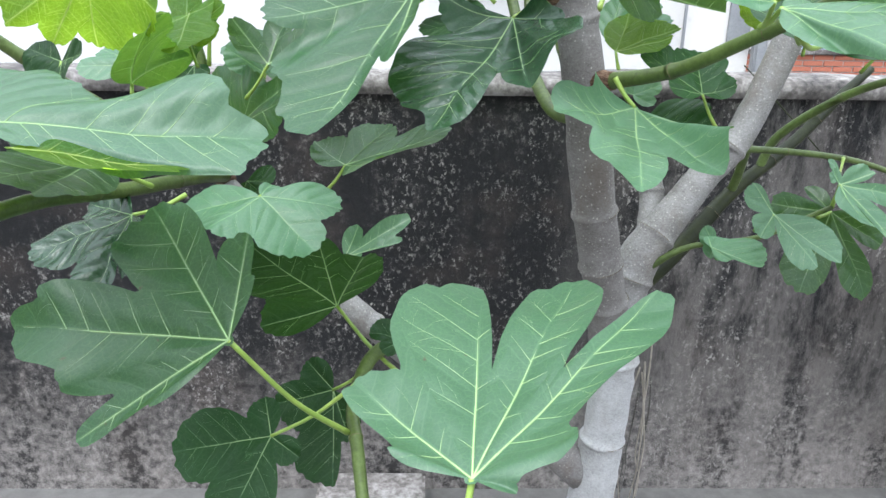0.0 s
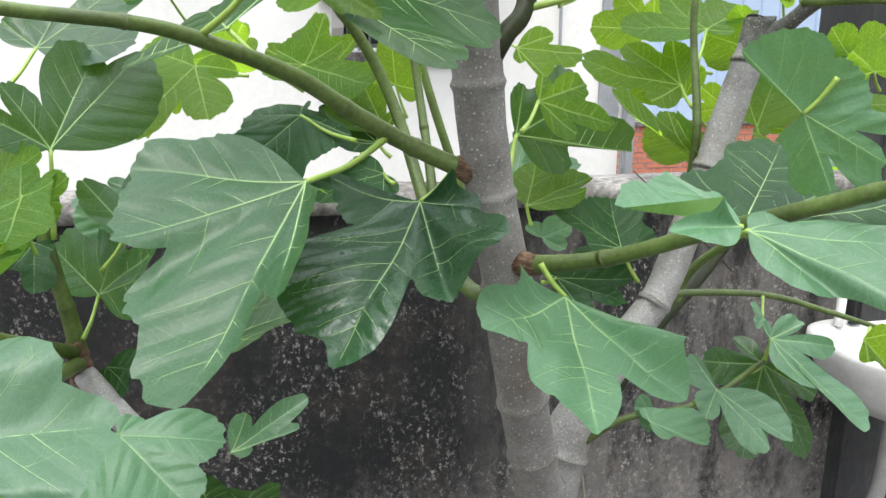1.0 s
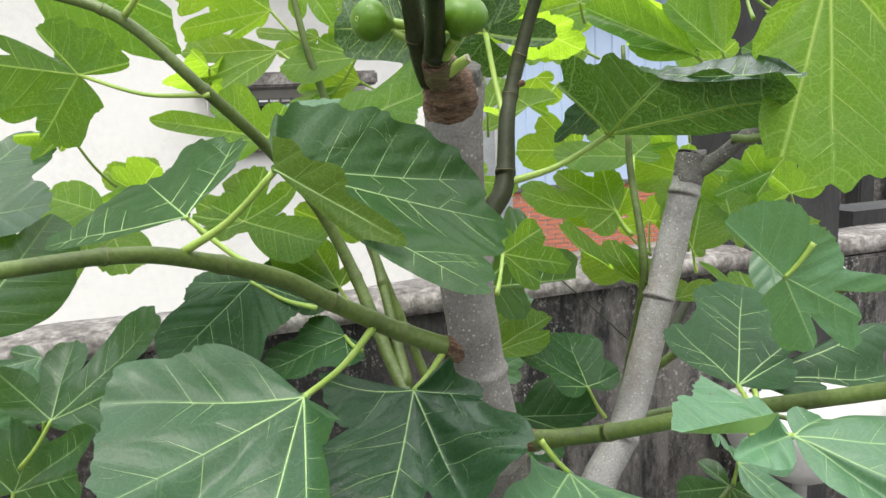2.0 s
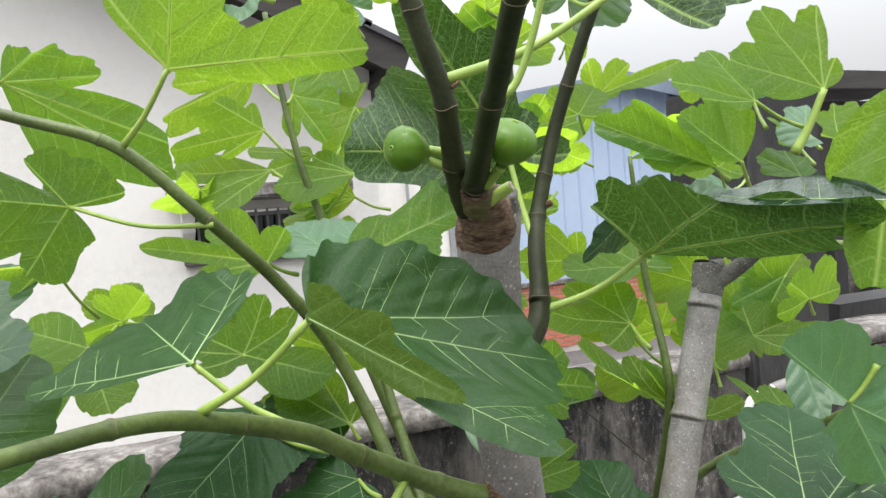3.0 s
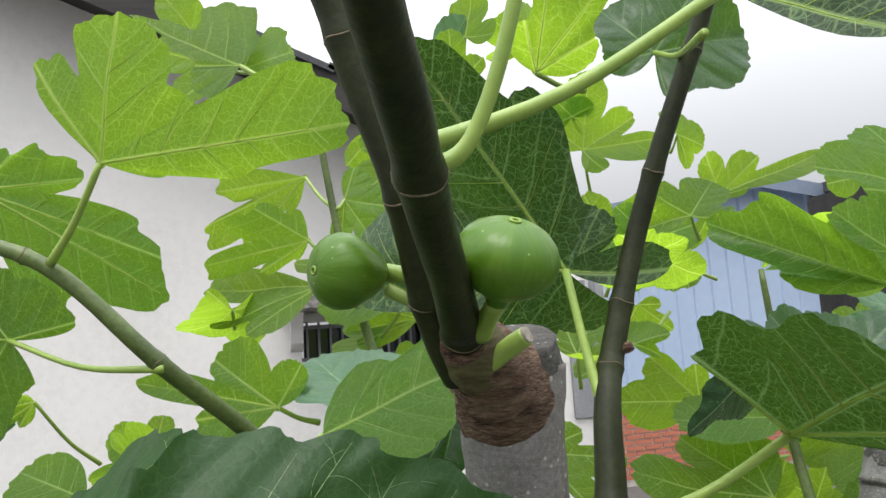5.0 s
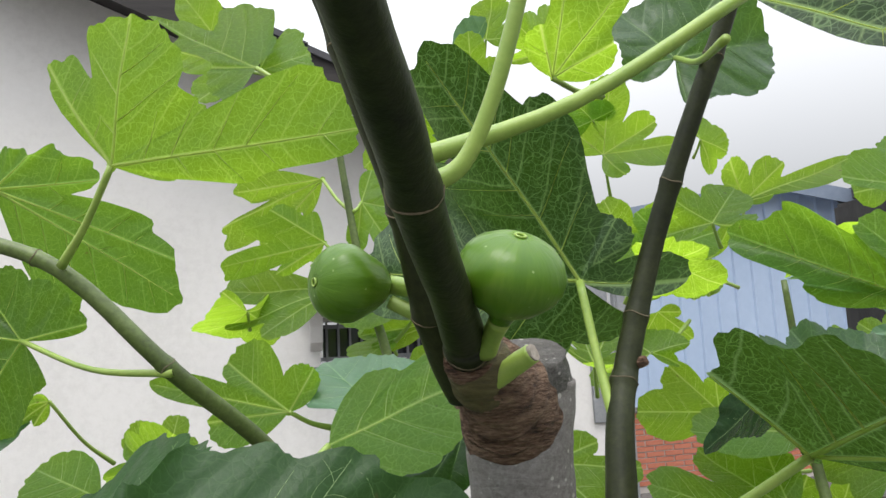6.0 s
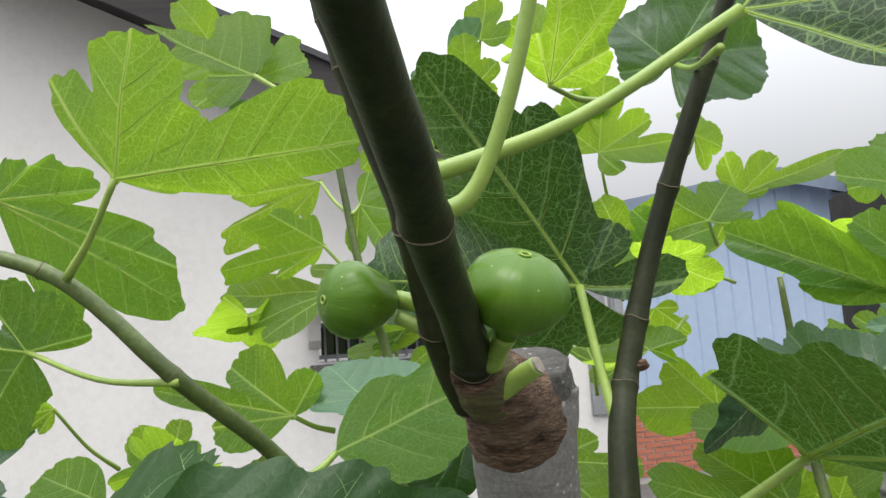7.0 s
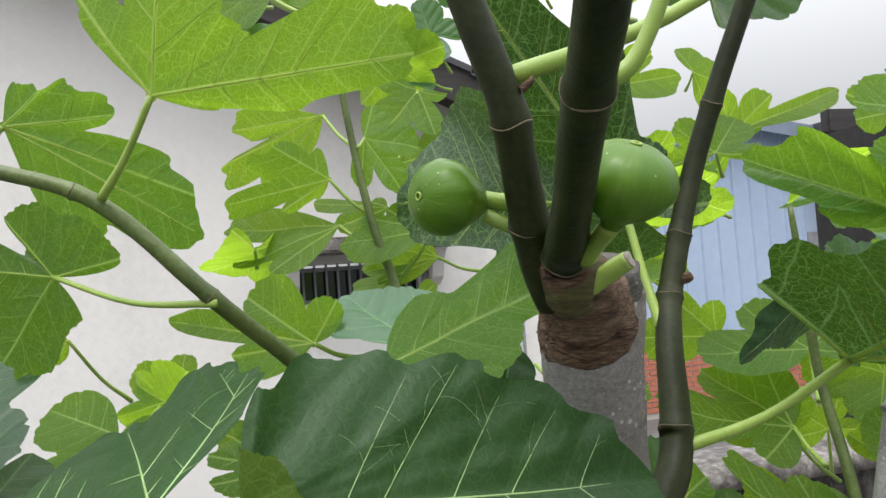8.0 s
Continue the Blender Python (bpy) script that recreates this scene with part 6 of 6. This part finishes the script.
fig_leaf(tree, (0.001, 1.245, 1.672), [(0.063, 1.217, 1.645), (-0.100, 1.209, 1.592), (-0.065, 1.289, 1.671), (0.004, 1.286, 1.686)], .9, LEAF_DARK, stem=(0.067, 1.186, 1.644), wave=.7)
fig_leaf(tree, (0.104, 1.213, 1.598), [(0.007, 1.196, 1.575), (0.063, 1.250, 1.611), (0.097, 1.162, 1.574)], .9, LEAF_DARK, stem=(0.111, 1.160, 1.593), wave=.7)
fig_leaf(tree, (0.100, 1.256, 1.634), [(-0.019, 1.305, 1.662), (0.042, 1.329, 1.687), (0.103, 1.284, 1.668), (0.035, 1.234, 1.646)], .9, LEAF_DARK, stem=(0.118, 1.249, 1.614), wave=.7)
fig_leaf(tree_back, (0.008, 1.342, 1.735), [(-0.054, 1.368, 1.746), (-0.030, 1.377, 1.758), (0.041, 1.348, 1.801), (0.060, 1.321, 1.768), (0.096, 1.257, 1.708), (-0.050, 1.327, 1.727)], .6, LEAF_YOUNG, stem=(0.089, 1.309, 1.690), wave=.7)
fig_leaf(tree_back, (0.110, 1.252, 1.651), [(0.043, 1.308, 1.701), (0.090, 1.309, 1.704), (0.125, 1.256, 1.677)], .85, LEAF_YOUNG, stem=(0.119, 1.248, 1.632), wave=.7)
fig_leaf(tree_back, (-0.120, 1.788, 1.761), [(-0.185, 1.815, 1.794), (-0.108, 1.803, 1.814), (-0.078, 1.751, 1.759), (-0.147, 1.780, 1.729)], .6, LEAF_YOUNG, stem=(-0.096, 1.779, 1.741), wave=.7)
fig_leaf(tree_back, (-0.215, 1.730, 1.694), [(-0.283, 1.709, 1.603), (-0.239, 1.720, 1.650), (-0.186, 1.698, 1.654), (-0.271, 1.772, 1.721), (-0.223, 1.752, 1.726)], .7, LEAF_YOUNG, stem=(-0.134, 1.695, 1.754), wave=.7)
fig_leaf(tree_back, (0.729, 1.243, 1.674), [(0.748, 1.284, 1.718), (0.785, 1.220, 1.700), (0.811, 1.160, 1.678), (0.742, 1.189, 1.655)], .9, LEAF_YOUNG, stem=(0.709, 1.301, 1.644), wave=.6)
fig_leaf(tree_back, (0.581, 1.207, 1.587), [(0.518, 1.232, 1.663), (0.609, 1.244, 1.607), (0.641, 1.181, 1.604), (0.537, 1.195, 1.612)], .85, LEAF_YOUNG, stem=(0.579, 1.208, 1.545), wave=.7)
fig_leaf(tree_back, (0.664, 1.123, 1.595), [(0.589, 1.153, 1.644), (0.674, 1.168, 1.622), (0.695, 1.080, 1.619), (0.600, 1.120, 1.617)], .85, LEAF_YOUNG, stem=(0.654, 1.177, 1.526), wave=.7)
fig_leaf(tree_back, (0.636, 1.084, 1.688), [(0.653, 1.077, 1.680), (0.647, 1.031, 1.628), (0.624, 1.041, 1.612)], .85, LEAF_PALE, wave=.7)
fig_leaf(tree_back, (0.635, 1.381, 1.587), [(0.563, 1.410, 1.636), (0.626, 1.404, 1.624), (0.635, 1.362, 1.574)], .85, LEAF_YOUNG, stem=(0.660, 1.371, 1.553), wave=.7)
fig_leaf(tree_back, (0.615, 1.388, 1.682), [(0.531, 1.422, 1.715), (0.567, 1.427, 1.744), (0.624, 1.404, 1.756), (0.633, 1.380, 1.731)], .85, LEAF_YOUNG, stem=(0.696, 1.405, 1.609), wave=.7)
fig_leaf(tree_back, (0.289, 1.142, 1.692), [(0.296, 1.164, 1.720), (0.367, 1.185, 1.711), (0.405, 1.191, 1.657), (0.340, 1.154, 1.648)], .85, LEAF_YOUNG, stem=(0.248, 1.073, 1.662), wave=.7)
fig_leaf(tree_back, (0.720, 1.344, 1.749), [(0.637, 1.378, 1.781), (0.678, 1.361, 1.820), (0.724, 1.342, 1.799), (0.675, 1.314, 1.691)], .85, LEAF_YOUNG, wave=.7)
fig_leaf(tree, (0.384, 0.993, 1.864), [(0.319, 0.991, 1.896), (0.353, 1.009, 1.902), (0.401, 1.014, 1.896), (0.435, 0.993, 1.896), (0.437, 0.956, 1.878)], .9, LEAF_MID, wave=.8, skirt=.3, ribs=(1,3))
fig_leaf(tree, (-0.314, 0.662, 1.512), [(-0.260, 0.718, 1.511), (-0.186, 0.690, 1.490), (-0.232, 0.638, 1.504)], .96, LEAF_YOUNG, wave=.6, skirt=.3, ribs=(1,))
fig_leaf(tree_back, (0.578, 1.649, 2.001), [(0.461, 1.623, 2.045), (0.536, 1.655, 2.109), (0.624, 1.609, 2.098), (0.710, 1.634, 2.037), (0.655, 1.654, 1.971)], 0.52, LEAF_YOUNG, stem=(0.573, 1.685, 1.949), wave=.9, skirt=.6)
fig_leaf(tree_back, (0.715, 1.664, 2.014), [(0.579, 1.608, 2.030), (0.703, 1.713, 2.097), (0.732, 1.616, 2.069), (0.687, 1.631, 1.950)], 0.85, LEAF_YOUNG, stem=(0.754, 1.688, 1.978), wave=.9, skirt=.6)
fig_leaf(tree_back, (0.420, 1.466, 1.869), [(0.377, 1.462, 1.900), (0.423, 1.531, 1.942), (0.470, 1.514, 1.924), (0.419, 1.400, 1.870)], 0.55, LEAF_YOUNG, stem=(0.434, 1.496, 1.826), wave=.9, skirt=.6)
fig_leaf(tree_back, (0.237, 1.743, 2.245), [(0.182, 1.763, 2.186), (0.229, 1.716, 2.329), (0.303, 1.699, 2.259), (0.292, 1.755, 2.201)], 0.70, LEAF_YOUNG, stem=(0.226, 1.776, 2.230), wave=.9, skirt=.6)
fig_leaf(tree_back, (0.003, 1.642, 1.957), [(-0.061, 1.688, 1.931), (-0.022, 1.589, 1.978), (0.033, 1.690, 1.973), (0.047, 1.712, 1.924)], 0.82, LEAF_YOUNG, stem=(0.004, 1.673, 1.934), wave=.9, skirt=.6)
fig_leaf(tree_back, (-0.125, 1.695, 1.760), [(-0.196, 1.722, 1.740), (-0.169, 1.739, 1.789), (-0.094, 1.636, 1.802), (-0.047, 1.734, 1.754)], 0.70, LEAF_YOUNG, stem=(-0.131, 1.728, 1.728), wave=.9, skirt=.6)
fig_leaf(tree_back, (0.202, 1.697, 1.914), [(0.153, 1.646, 1.885), (0.184, 1.745, 1.941), (0.232, 1.669, 1.936)], 0.55, LEAF_YOUNG, stem=(0.215, 1.725, 1.888), wave=.9, skirt=.6)
fig_leaf(tree_back, (0.209, 1.607, 1.866), [(0.187, 1.579, 1.825), (0.249, 1.642, 1.894), (0.267, 1.660, 1.860)], 0.52, LEAF_YOUNG, stem=(0.194, 1.641, 1.844), wave=.9, skirt=.6)
fig_leaf(tree_back, (0.188, 1.433, 1.787), [(0.159, 1.463, 1.755), (0.166, 1.359, 1.822), (0.233, 1.461, 1.785)], 0.62, LEAF_YOUNG, stem=(0.194, 1.463, 1.767), wave=.9, skirt=.6)
fig_leaf(tree_back, (0.851, 1.544, 1.977), [(0.820, 1.617, 1.977), (0.877, 1.620, 2.002), (0.917, 1.528, 1.989), (0.927, 1.617, 1.936)], 0.61, LEAF_PALE, stem=(0.876, 1.569, 1.954), wave=.9, skirt=.6)
fig_leaf(tree_back, (0.859, 1.512, 1.836), [(0.760, 1.455, 1.874), (0.867, 1.523, 1.883), (0.832, 1.441, 1.854)], 0.57, LEAF_YOUNG, stem=(0.886, 1.539, 1.793), wave=.9, skirt=.6)
fig_leaf(tree_back, (0.376, 1.696, 2.380), [(0.328, 1.688, 2.385), (0.393, 1.703, 2.450), (0.403, 1.636, 2.364)], 0.51, LEAF_YOUNG, stem=(0.379, 1.727, 2.351), wave=.9, skirt=.6)
fig_leaf(tree_back, (0.464, 1.680, 2.356), [(0.429, 1.752, 2.365), (0.413, 1.658, 2.393), (0.520, 1.732, 2.438)], 0.81, LEAF_YOUNG, stem=(0.493, 1.705, 2.325), wave=.9, skirt=.6)
fig_leaf(tree_back, (0.539, 1.676, 2.242), [(0.478, 1.674, 2.215), (0.501, 1.671, 2.278), (0.575, 1.666, 2.258)], 0.73, LEAF_YOUNG, stem=(0.565, 1.701, 2.220), wave=.9, skirt=.6)
fig_leaf(tree_back, (0.756, 1.723, 2.226), [(0.739, 1.741, 2.272), (0.808, 1.724, 2.206), (0.783, 1.743, 2.170)], 0.83, LEAF_YOUNG, stem=(0.758, 1.754, 2.201), wave=.9, skirt=.6)
fig_leaf(tree_back, (0.561, 1.407, 2.031), [(0.502, 1.431, 2.019), (0.512, 1.417, 2.067), (0.609, 1.426, 2.077), (0.579, 1.351, 2.021)], 0.61, LEAF_YOUNG, stem=(0.583, 1.428, 2.003), wave=.9, skirt=.6)
fig_leaf(tree_back, (0.720, 1.345, 1.640), [(0.689, 1.378, 1.674), (0.712, 1.338, 1.725), (0.783, 1.349, 1.673), (0.745, 1.306, 1.634)], 0.75, LEAF_YOUNG, stem=(0.730, 1.371, 1.590), wave=.9, skirt=.6)
fig_leaf(tree_back, (0.844, 1.294, 1.738), [(0.759, 1.289, 1.731), (0.800, 1.301, 1.784), (0.894, 1.292, 1.784), (0.881, 1.249, 1.737)], 0.63, LEAF_YOUNG, stem=(0.864, 1.315, 1.703), wave=.9, skirt=.6)
fig_leaf(tree_back, (0.823, 1.203, 1.845), [(0.720, 1.186, 1.843), (0.796, 1.204, 1.877), (0.893, 1.213, 1.864)], 0.54, LEAF_YOUNG, stem=(0.860, 1.217, 1.814), wave=.9, skirt=.6)
fig_leaf(tree_back, (0.808, 1.210, 1.723), [(0.741, 1.208, 1.708), (0.764, 1.198, 1.751), (0.900, 1.231, 1.727)], 0.65, LEAF_YOUNG, stem=(0.837, 1.228, 1.695), wave=.9, skirt=.6)
fig_leaf(tree_back, (0.460, 1.346, 1.975), [(0.435, 1.410, 1.949), (0.413, 1.308, 1.993), (0.487, 1.310, 1.994), (0.527, 1.346, 1.950)], 0.81, LEAF_YOUNG, stem=(0.466, 1.370, 1.957), wave=.9, skirt=.6)
fig_leaf(tree_back, (0.664, 1.322, 1.989), [(0.598, 1.331, 1.956), (0.589, 1.304, 2.010), (0.655, 1.259, 2.004)], 0.69, LEAF_YOUNG, stem=(0.702, 1.334, 1.966), wave=.9, skirt=.6)
fig_leaf(tree_back, (0.108, 1.634, 2.048), [(0.089, 1.643, 2.023), (0.043, 1.657, 2.010), (-0.026, 1.677, 2.004), (-0.034, 1.676, 2.023), (-0.001, 1.659, 2.076), (0.037, 1.646, 2.097), (0.093, 1.632, 2.092)], (1, 0.84, 1, 0.62, 1, 0.95), LEAF_YOUNG, stem=(0.160, 1.628, 1.995), wave=.7, skirt=.25, ribs=(1, 3, 5))
fig_leaf(tree_back, (0.111, 1.691, 2.151), [(0.087, 1.705, 2.098), (0.024, 1.728, 2.057), (-0.029, 1.743, 2.055), (-0.037, 1.740, 2.089), (0.004, 1.724, 2.123), (-0.018, 1.727, 2.139), (-0.014, 1.723, 2.160)], (0.92, 0.95, 1, 0.66, 1, 1), LEAF_YOUNG, stem=(0.146, 1.633, 2.091), wave=.7, skirt=.25, ribs=(1, 3, 5))
fig_leaf(tree, (-0.230, 1.411, 2.078), [(-0.217, 1.399, 2.119), (-0.192, 1.394, 2.109), (-0.165, 1.385, 2.117), (-0.121, 1.380, 2.080), (-0.081, 1.378, 2.038), (-0.057, 1.379, 2.000), (-0.052, 1.386, 1.961), (-0.164, 1.419, 1.950)], (1, 1, 1, 0.62, 1, 1, 0.9), LEAF_FRESH, stem=(-0.248, 1.419, 2.061), wave=.7, skirt=.25, ribs=(1, 3, 5, 6))
fig_leaf(tree_back, (0.120, 1.661, 1.986), [(-0.035, 1.702, 1.991), (-0.025, 1.654, 1.937), (0.022, 1.643, 1.918)], .6, LEAF_YOUNG, stem=(0.169, 1.622, 1.948), wave=.9, skirt=.5)
fig_leaf(tree_back, (0.162, 1.645, 2.107), [(0.181, 1.666, 2.157), (0.235, 1.626, 2.088), (0.204, 1.609, 2.027), (0.150, 1.623, 2.035)], .6, LEAF_YOUNG, stem=(0.148, 1.621, 2.089), wave=.8, skirt=.5)
fig_leaf(tree_back, (0.265, 1.673, 1.932), [(0.160, 1.701, 1.920), (0.159, 1.718, 1.968), (0.214, 1.703, 1.985), (0.174, 1.679, 1.902)], .55, LEAF_YOUNG, stem=(0.337, 1.702, 1.908), wave=.8, skirt=.5)
fig_leaf(tree_back, (0.295, 1.743, 2.294), [(0.243, 1.755, 2.316), (0.281, 1.744, 2.349), (0.343, 1.731, 2.281), (0.314, 1.721, 2.246)], .6, LEAF_PALE, stem=(0.326, 1.738, 2.228), wave=.8)
fig_leaf(tree_back, (0.299, 1.745, 2.212), [(0.234, 1.762, 2.226), (0.270, 1.770, 2.247), (0.272, 1.734, 2.200)], .8, LEAF_PALE, stem=(0.325, 1.739, 2.201), wave=.8)
fig_leaf(tree_back, (0.261, 1.709, 2.193), [(0.204, 1.723, 2.223), (0.199, 1.681, 2.126), (0.271, 1.663, 2.113), (0.296, 1.673, 2.174)], .6, LEAF_YOUNG, stem=(0.211, 1.681, 2.067), wave=.8, skirt=.5)
fig_leaf(tree, (-0.012, 0.869, 1.824), [(-0.012, 0.867, 1.847), (0.006, 0.854, 1.836), (0.029, 0.836, 1.809), (0.062, 0.814, 1.773), (0.038, 0.827, 1.774)], (1, 1, 1, 1), LEAF_OLIVE, wave=.3, skirt=.12, ribs=(3,))
fig_leaf(tree_back, (0.860, 1.397, 1.895), [(0.795, 1.415, 1.922), (0.768, 1.407, 1.889), (0.785, 1.375, 1.865), (0.841, 1.357, 1.872)], .6, LEAF_PALE, stem=(0.922, 1.423, 1.916), wave=.8)
fig_leaf(tree_back, (0.871, 1.491, 1.873), [(0.815, 1.510, 1.865), (0.846, 1.516, 1.901), (0.903, 1.497, 1.909), (0.927, 1.474, 1.869)], .6, LEAF_YOUNG, stem=(0.913, 1.532, 1.819), wave=.8)
fig_leaf(tree_back, (0.765, 1.327, 1.932), [(0.698, 1.347, 1.944), (0.740, 1.351, 1.964), (0.792, 1.316, 1.958), (0.788, 1.302, 1.915)], .55, LEAF_YOUNG, stem=(0.814, 1.364, 1.888), wave=.8)
fig_leaf(tree, (-0.326, 1.175, 1.568), [(-0.374, 1.184, 1.590), (-0.335, 1.223, 1.620), (-0.274, 1.189, 1.610), (-0.274, 1.146, 1.570)], .7, LEAF_YOUNG, stem=(-0.309, 1.159, 1.523), wave=.8)
fig_leaf(tree_back, (-0.263, 1.388, 1.490), [(-0.331, 1.404, 1.530), (-0.297, 1.430, 1.553), (-0.234, 1.407, 1.546), (-0.211, 1.371, 1.502)], .7, LEAF_PALE, stem=(-0.272, 1.375, 1.453), wave=.8)
fig_leaf(tree, (-0.438, 1.257, 1.519), [(-0.521, 1.256, 1.510), (-0.498, 1.294, 1.537), (-0.416, 1.266, 1.544), (-0.365, 1.201, 1.501)], .8, LEAF_PALE, stem=(-0.407, 1.239, 1.471), wave=.8)
fig_leaf(tree_back, (0.754, 1.356, 1.676), [(0.706, 1.368, 1.711), (0.764, 1.367, 1.725), (0.802, 1.338, 1.707), (0.770, 1.323, 1.666)], .6, LEAF_YOUNG, stem=(0.775, 1.404, 1.607), wave=.8)
fig_leaf(tree_back, (0.733, 1.460, 1.660), [(0.681, 1.478, 1.648), (0.690, 1.470, 1.693), (0.749, 1.451, 1.704), (0.763, 1.432, 1.661)], .6, LEAF_YOUNG, stem=(0.738, 1.465, 1.598), wave=.8)
fig_leaf(tree_back, (0.727, 1.131, 1.964), [(0.686, 1.131, 1.949), (0.709, 1.151, 1.979), (0.739, 1.158, 1.998), (0.757, 1.152, 1.999), (0.755, 1.140, 1.984), (0.732, 1.109, 1.941), (0.711, 1.113, 1.939)], .95, LEAF_PALE, stem=(0.723, 1.105, 1.934), wave=.7, skirt=.25, ribs=(1, 3))
fig_leaf(tree_back, (0.866, 1.192, 1.954), [(0.849, 1.207, 1.964), (0.883, 1.226, 1.999), (0.907, 1.230, 2.013), (0.943, 1.218, 2.013), (0.922, 1.197, 1.981)], .9, LEAF_YOUNG, stem=(0.866, 1.163, 1.923), wave=.7, skirt=.25, ribs=(0, 2))
fig_leaf(tree_back, (0.647, 1.073, 1.900), [(0.604, 1.094, 1.907), (0.616, 1.109, 1.928), (0.635, 1.111, 1.937), (0.656, 1.102, 1.935), (0.670, 1.089, 1.925), (0.670, 1.070, 1.905)], .95, LEAF_FRESH, wave=.7, skirt=.25, ribs=(1, 3))
fig_leaf(tree_back, (0.769, 1.190, 1.967), [(0.758, 1.218, 1.994), (0.754, 1.202, 1.975), (0.754, 1.172, 1.942)], .9, LEAF_YOUNG, stem=(0.759, 1.146, 1.917), wave=.7, skirt=.25, ribs=(0, 1))
fig_leaf(tree_back, (0.640, 1.133, 2.004), [(0.664, 1.152, 2.035), (0.676, 1.142, 2.028), (0.685, 1.134, 2.022), (0.662, 1.131, 2.010)], .95, LEAF_PALE, stem=(0.625, 1.100, 1.962), wave=.7, skirt=.25, ribs=(0, 2))
fig_leaf(tree, (0.030, 1.330, 2.181), [(0.001, 1.312, 2.143), (-0.009, 1.320, 2.151), (-0.014, 1.346, 2.187), (-0.047, 1.382, 2.230), (-0.082, 1.408, 2.259), (-0.048, 1.394, 2.250), (-0.014, 1.378, 2.237), (-0.000, 1.391, 2.266), (0.045, 1.379, 2.266), (0.047, 1.355, 2.227)], 1.0, LEAF_YOUNG, stem=(0.073, 1.300, 2.152), wave=.7, skirt=.25, ribs=(2, 4))
fig_leaf(tree, (0.032, 1.359, 2.189), [(0.043, 1.377, 2.220), (0.065, 1.387, 2.246), (0.084, 1.359, 2.209), (0.086, 1.346, 2.189), (0.066, 1.345, 2.180)], .95, LEAF_YOUNG, stem=(0.075, 1.330, 2.163), wave=.7, skirt=.25, ribs=(0, 2))
fig_leaf(tree, (0.026, 1.315, 2.128), [(0.008, 1.321, 2.131), (0.003, 1.331, 2.144), (0.037, 1.331, 2.156), (0.068, 1.336, 2.176), (0.058, 1.324, 2.154)], .95, LEAF_PALE, wave=.7, skirt=.25, ribs=(1,))
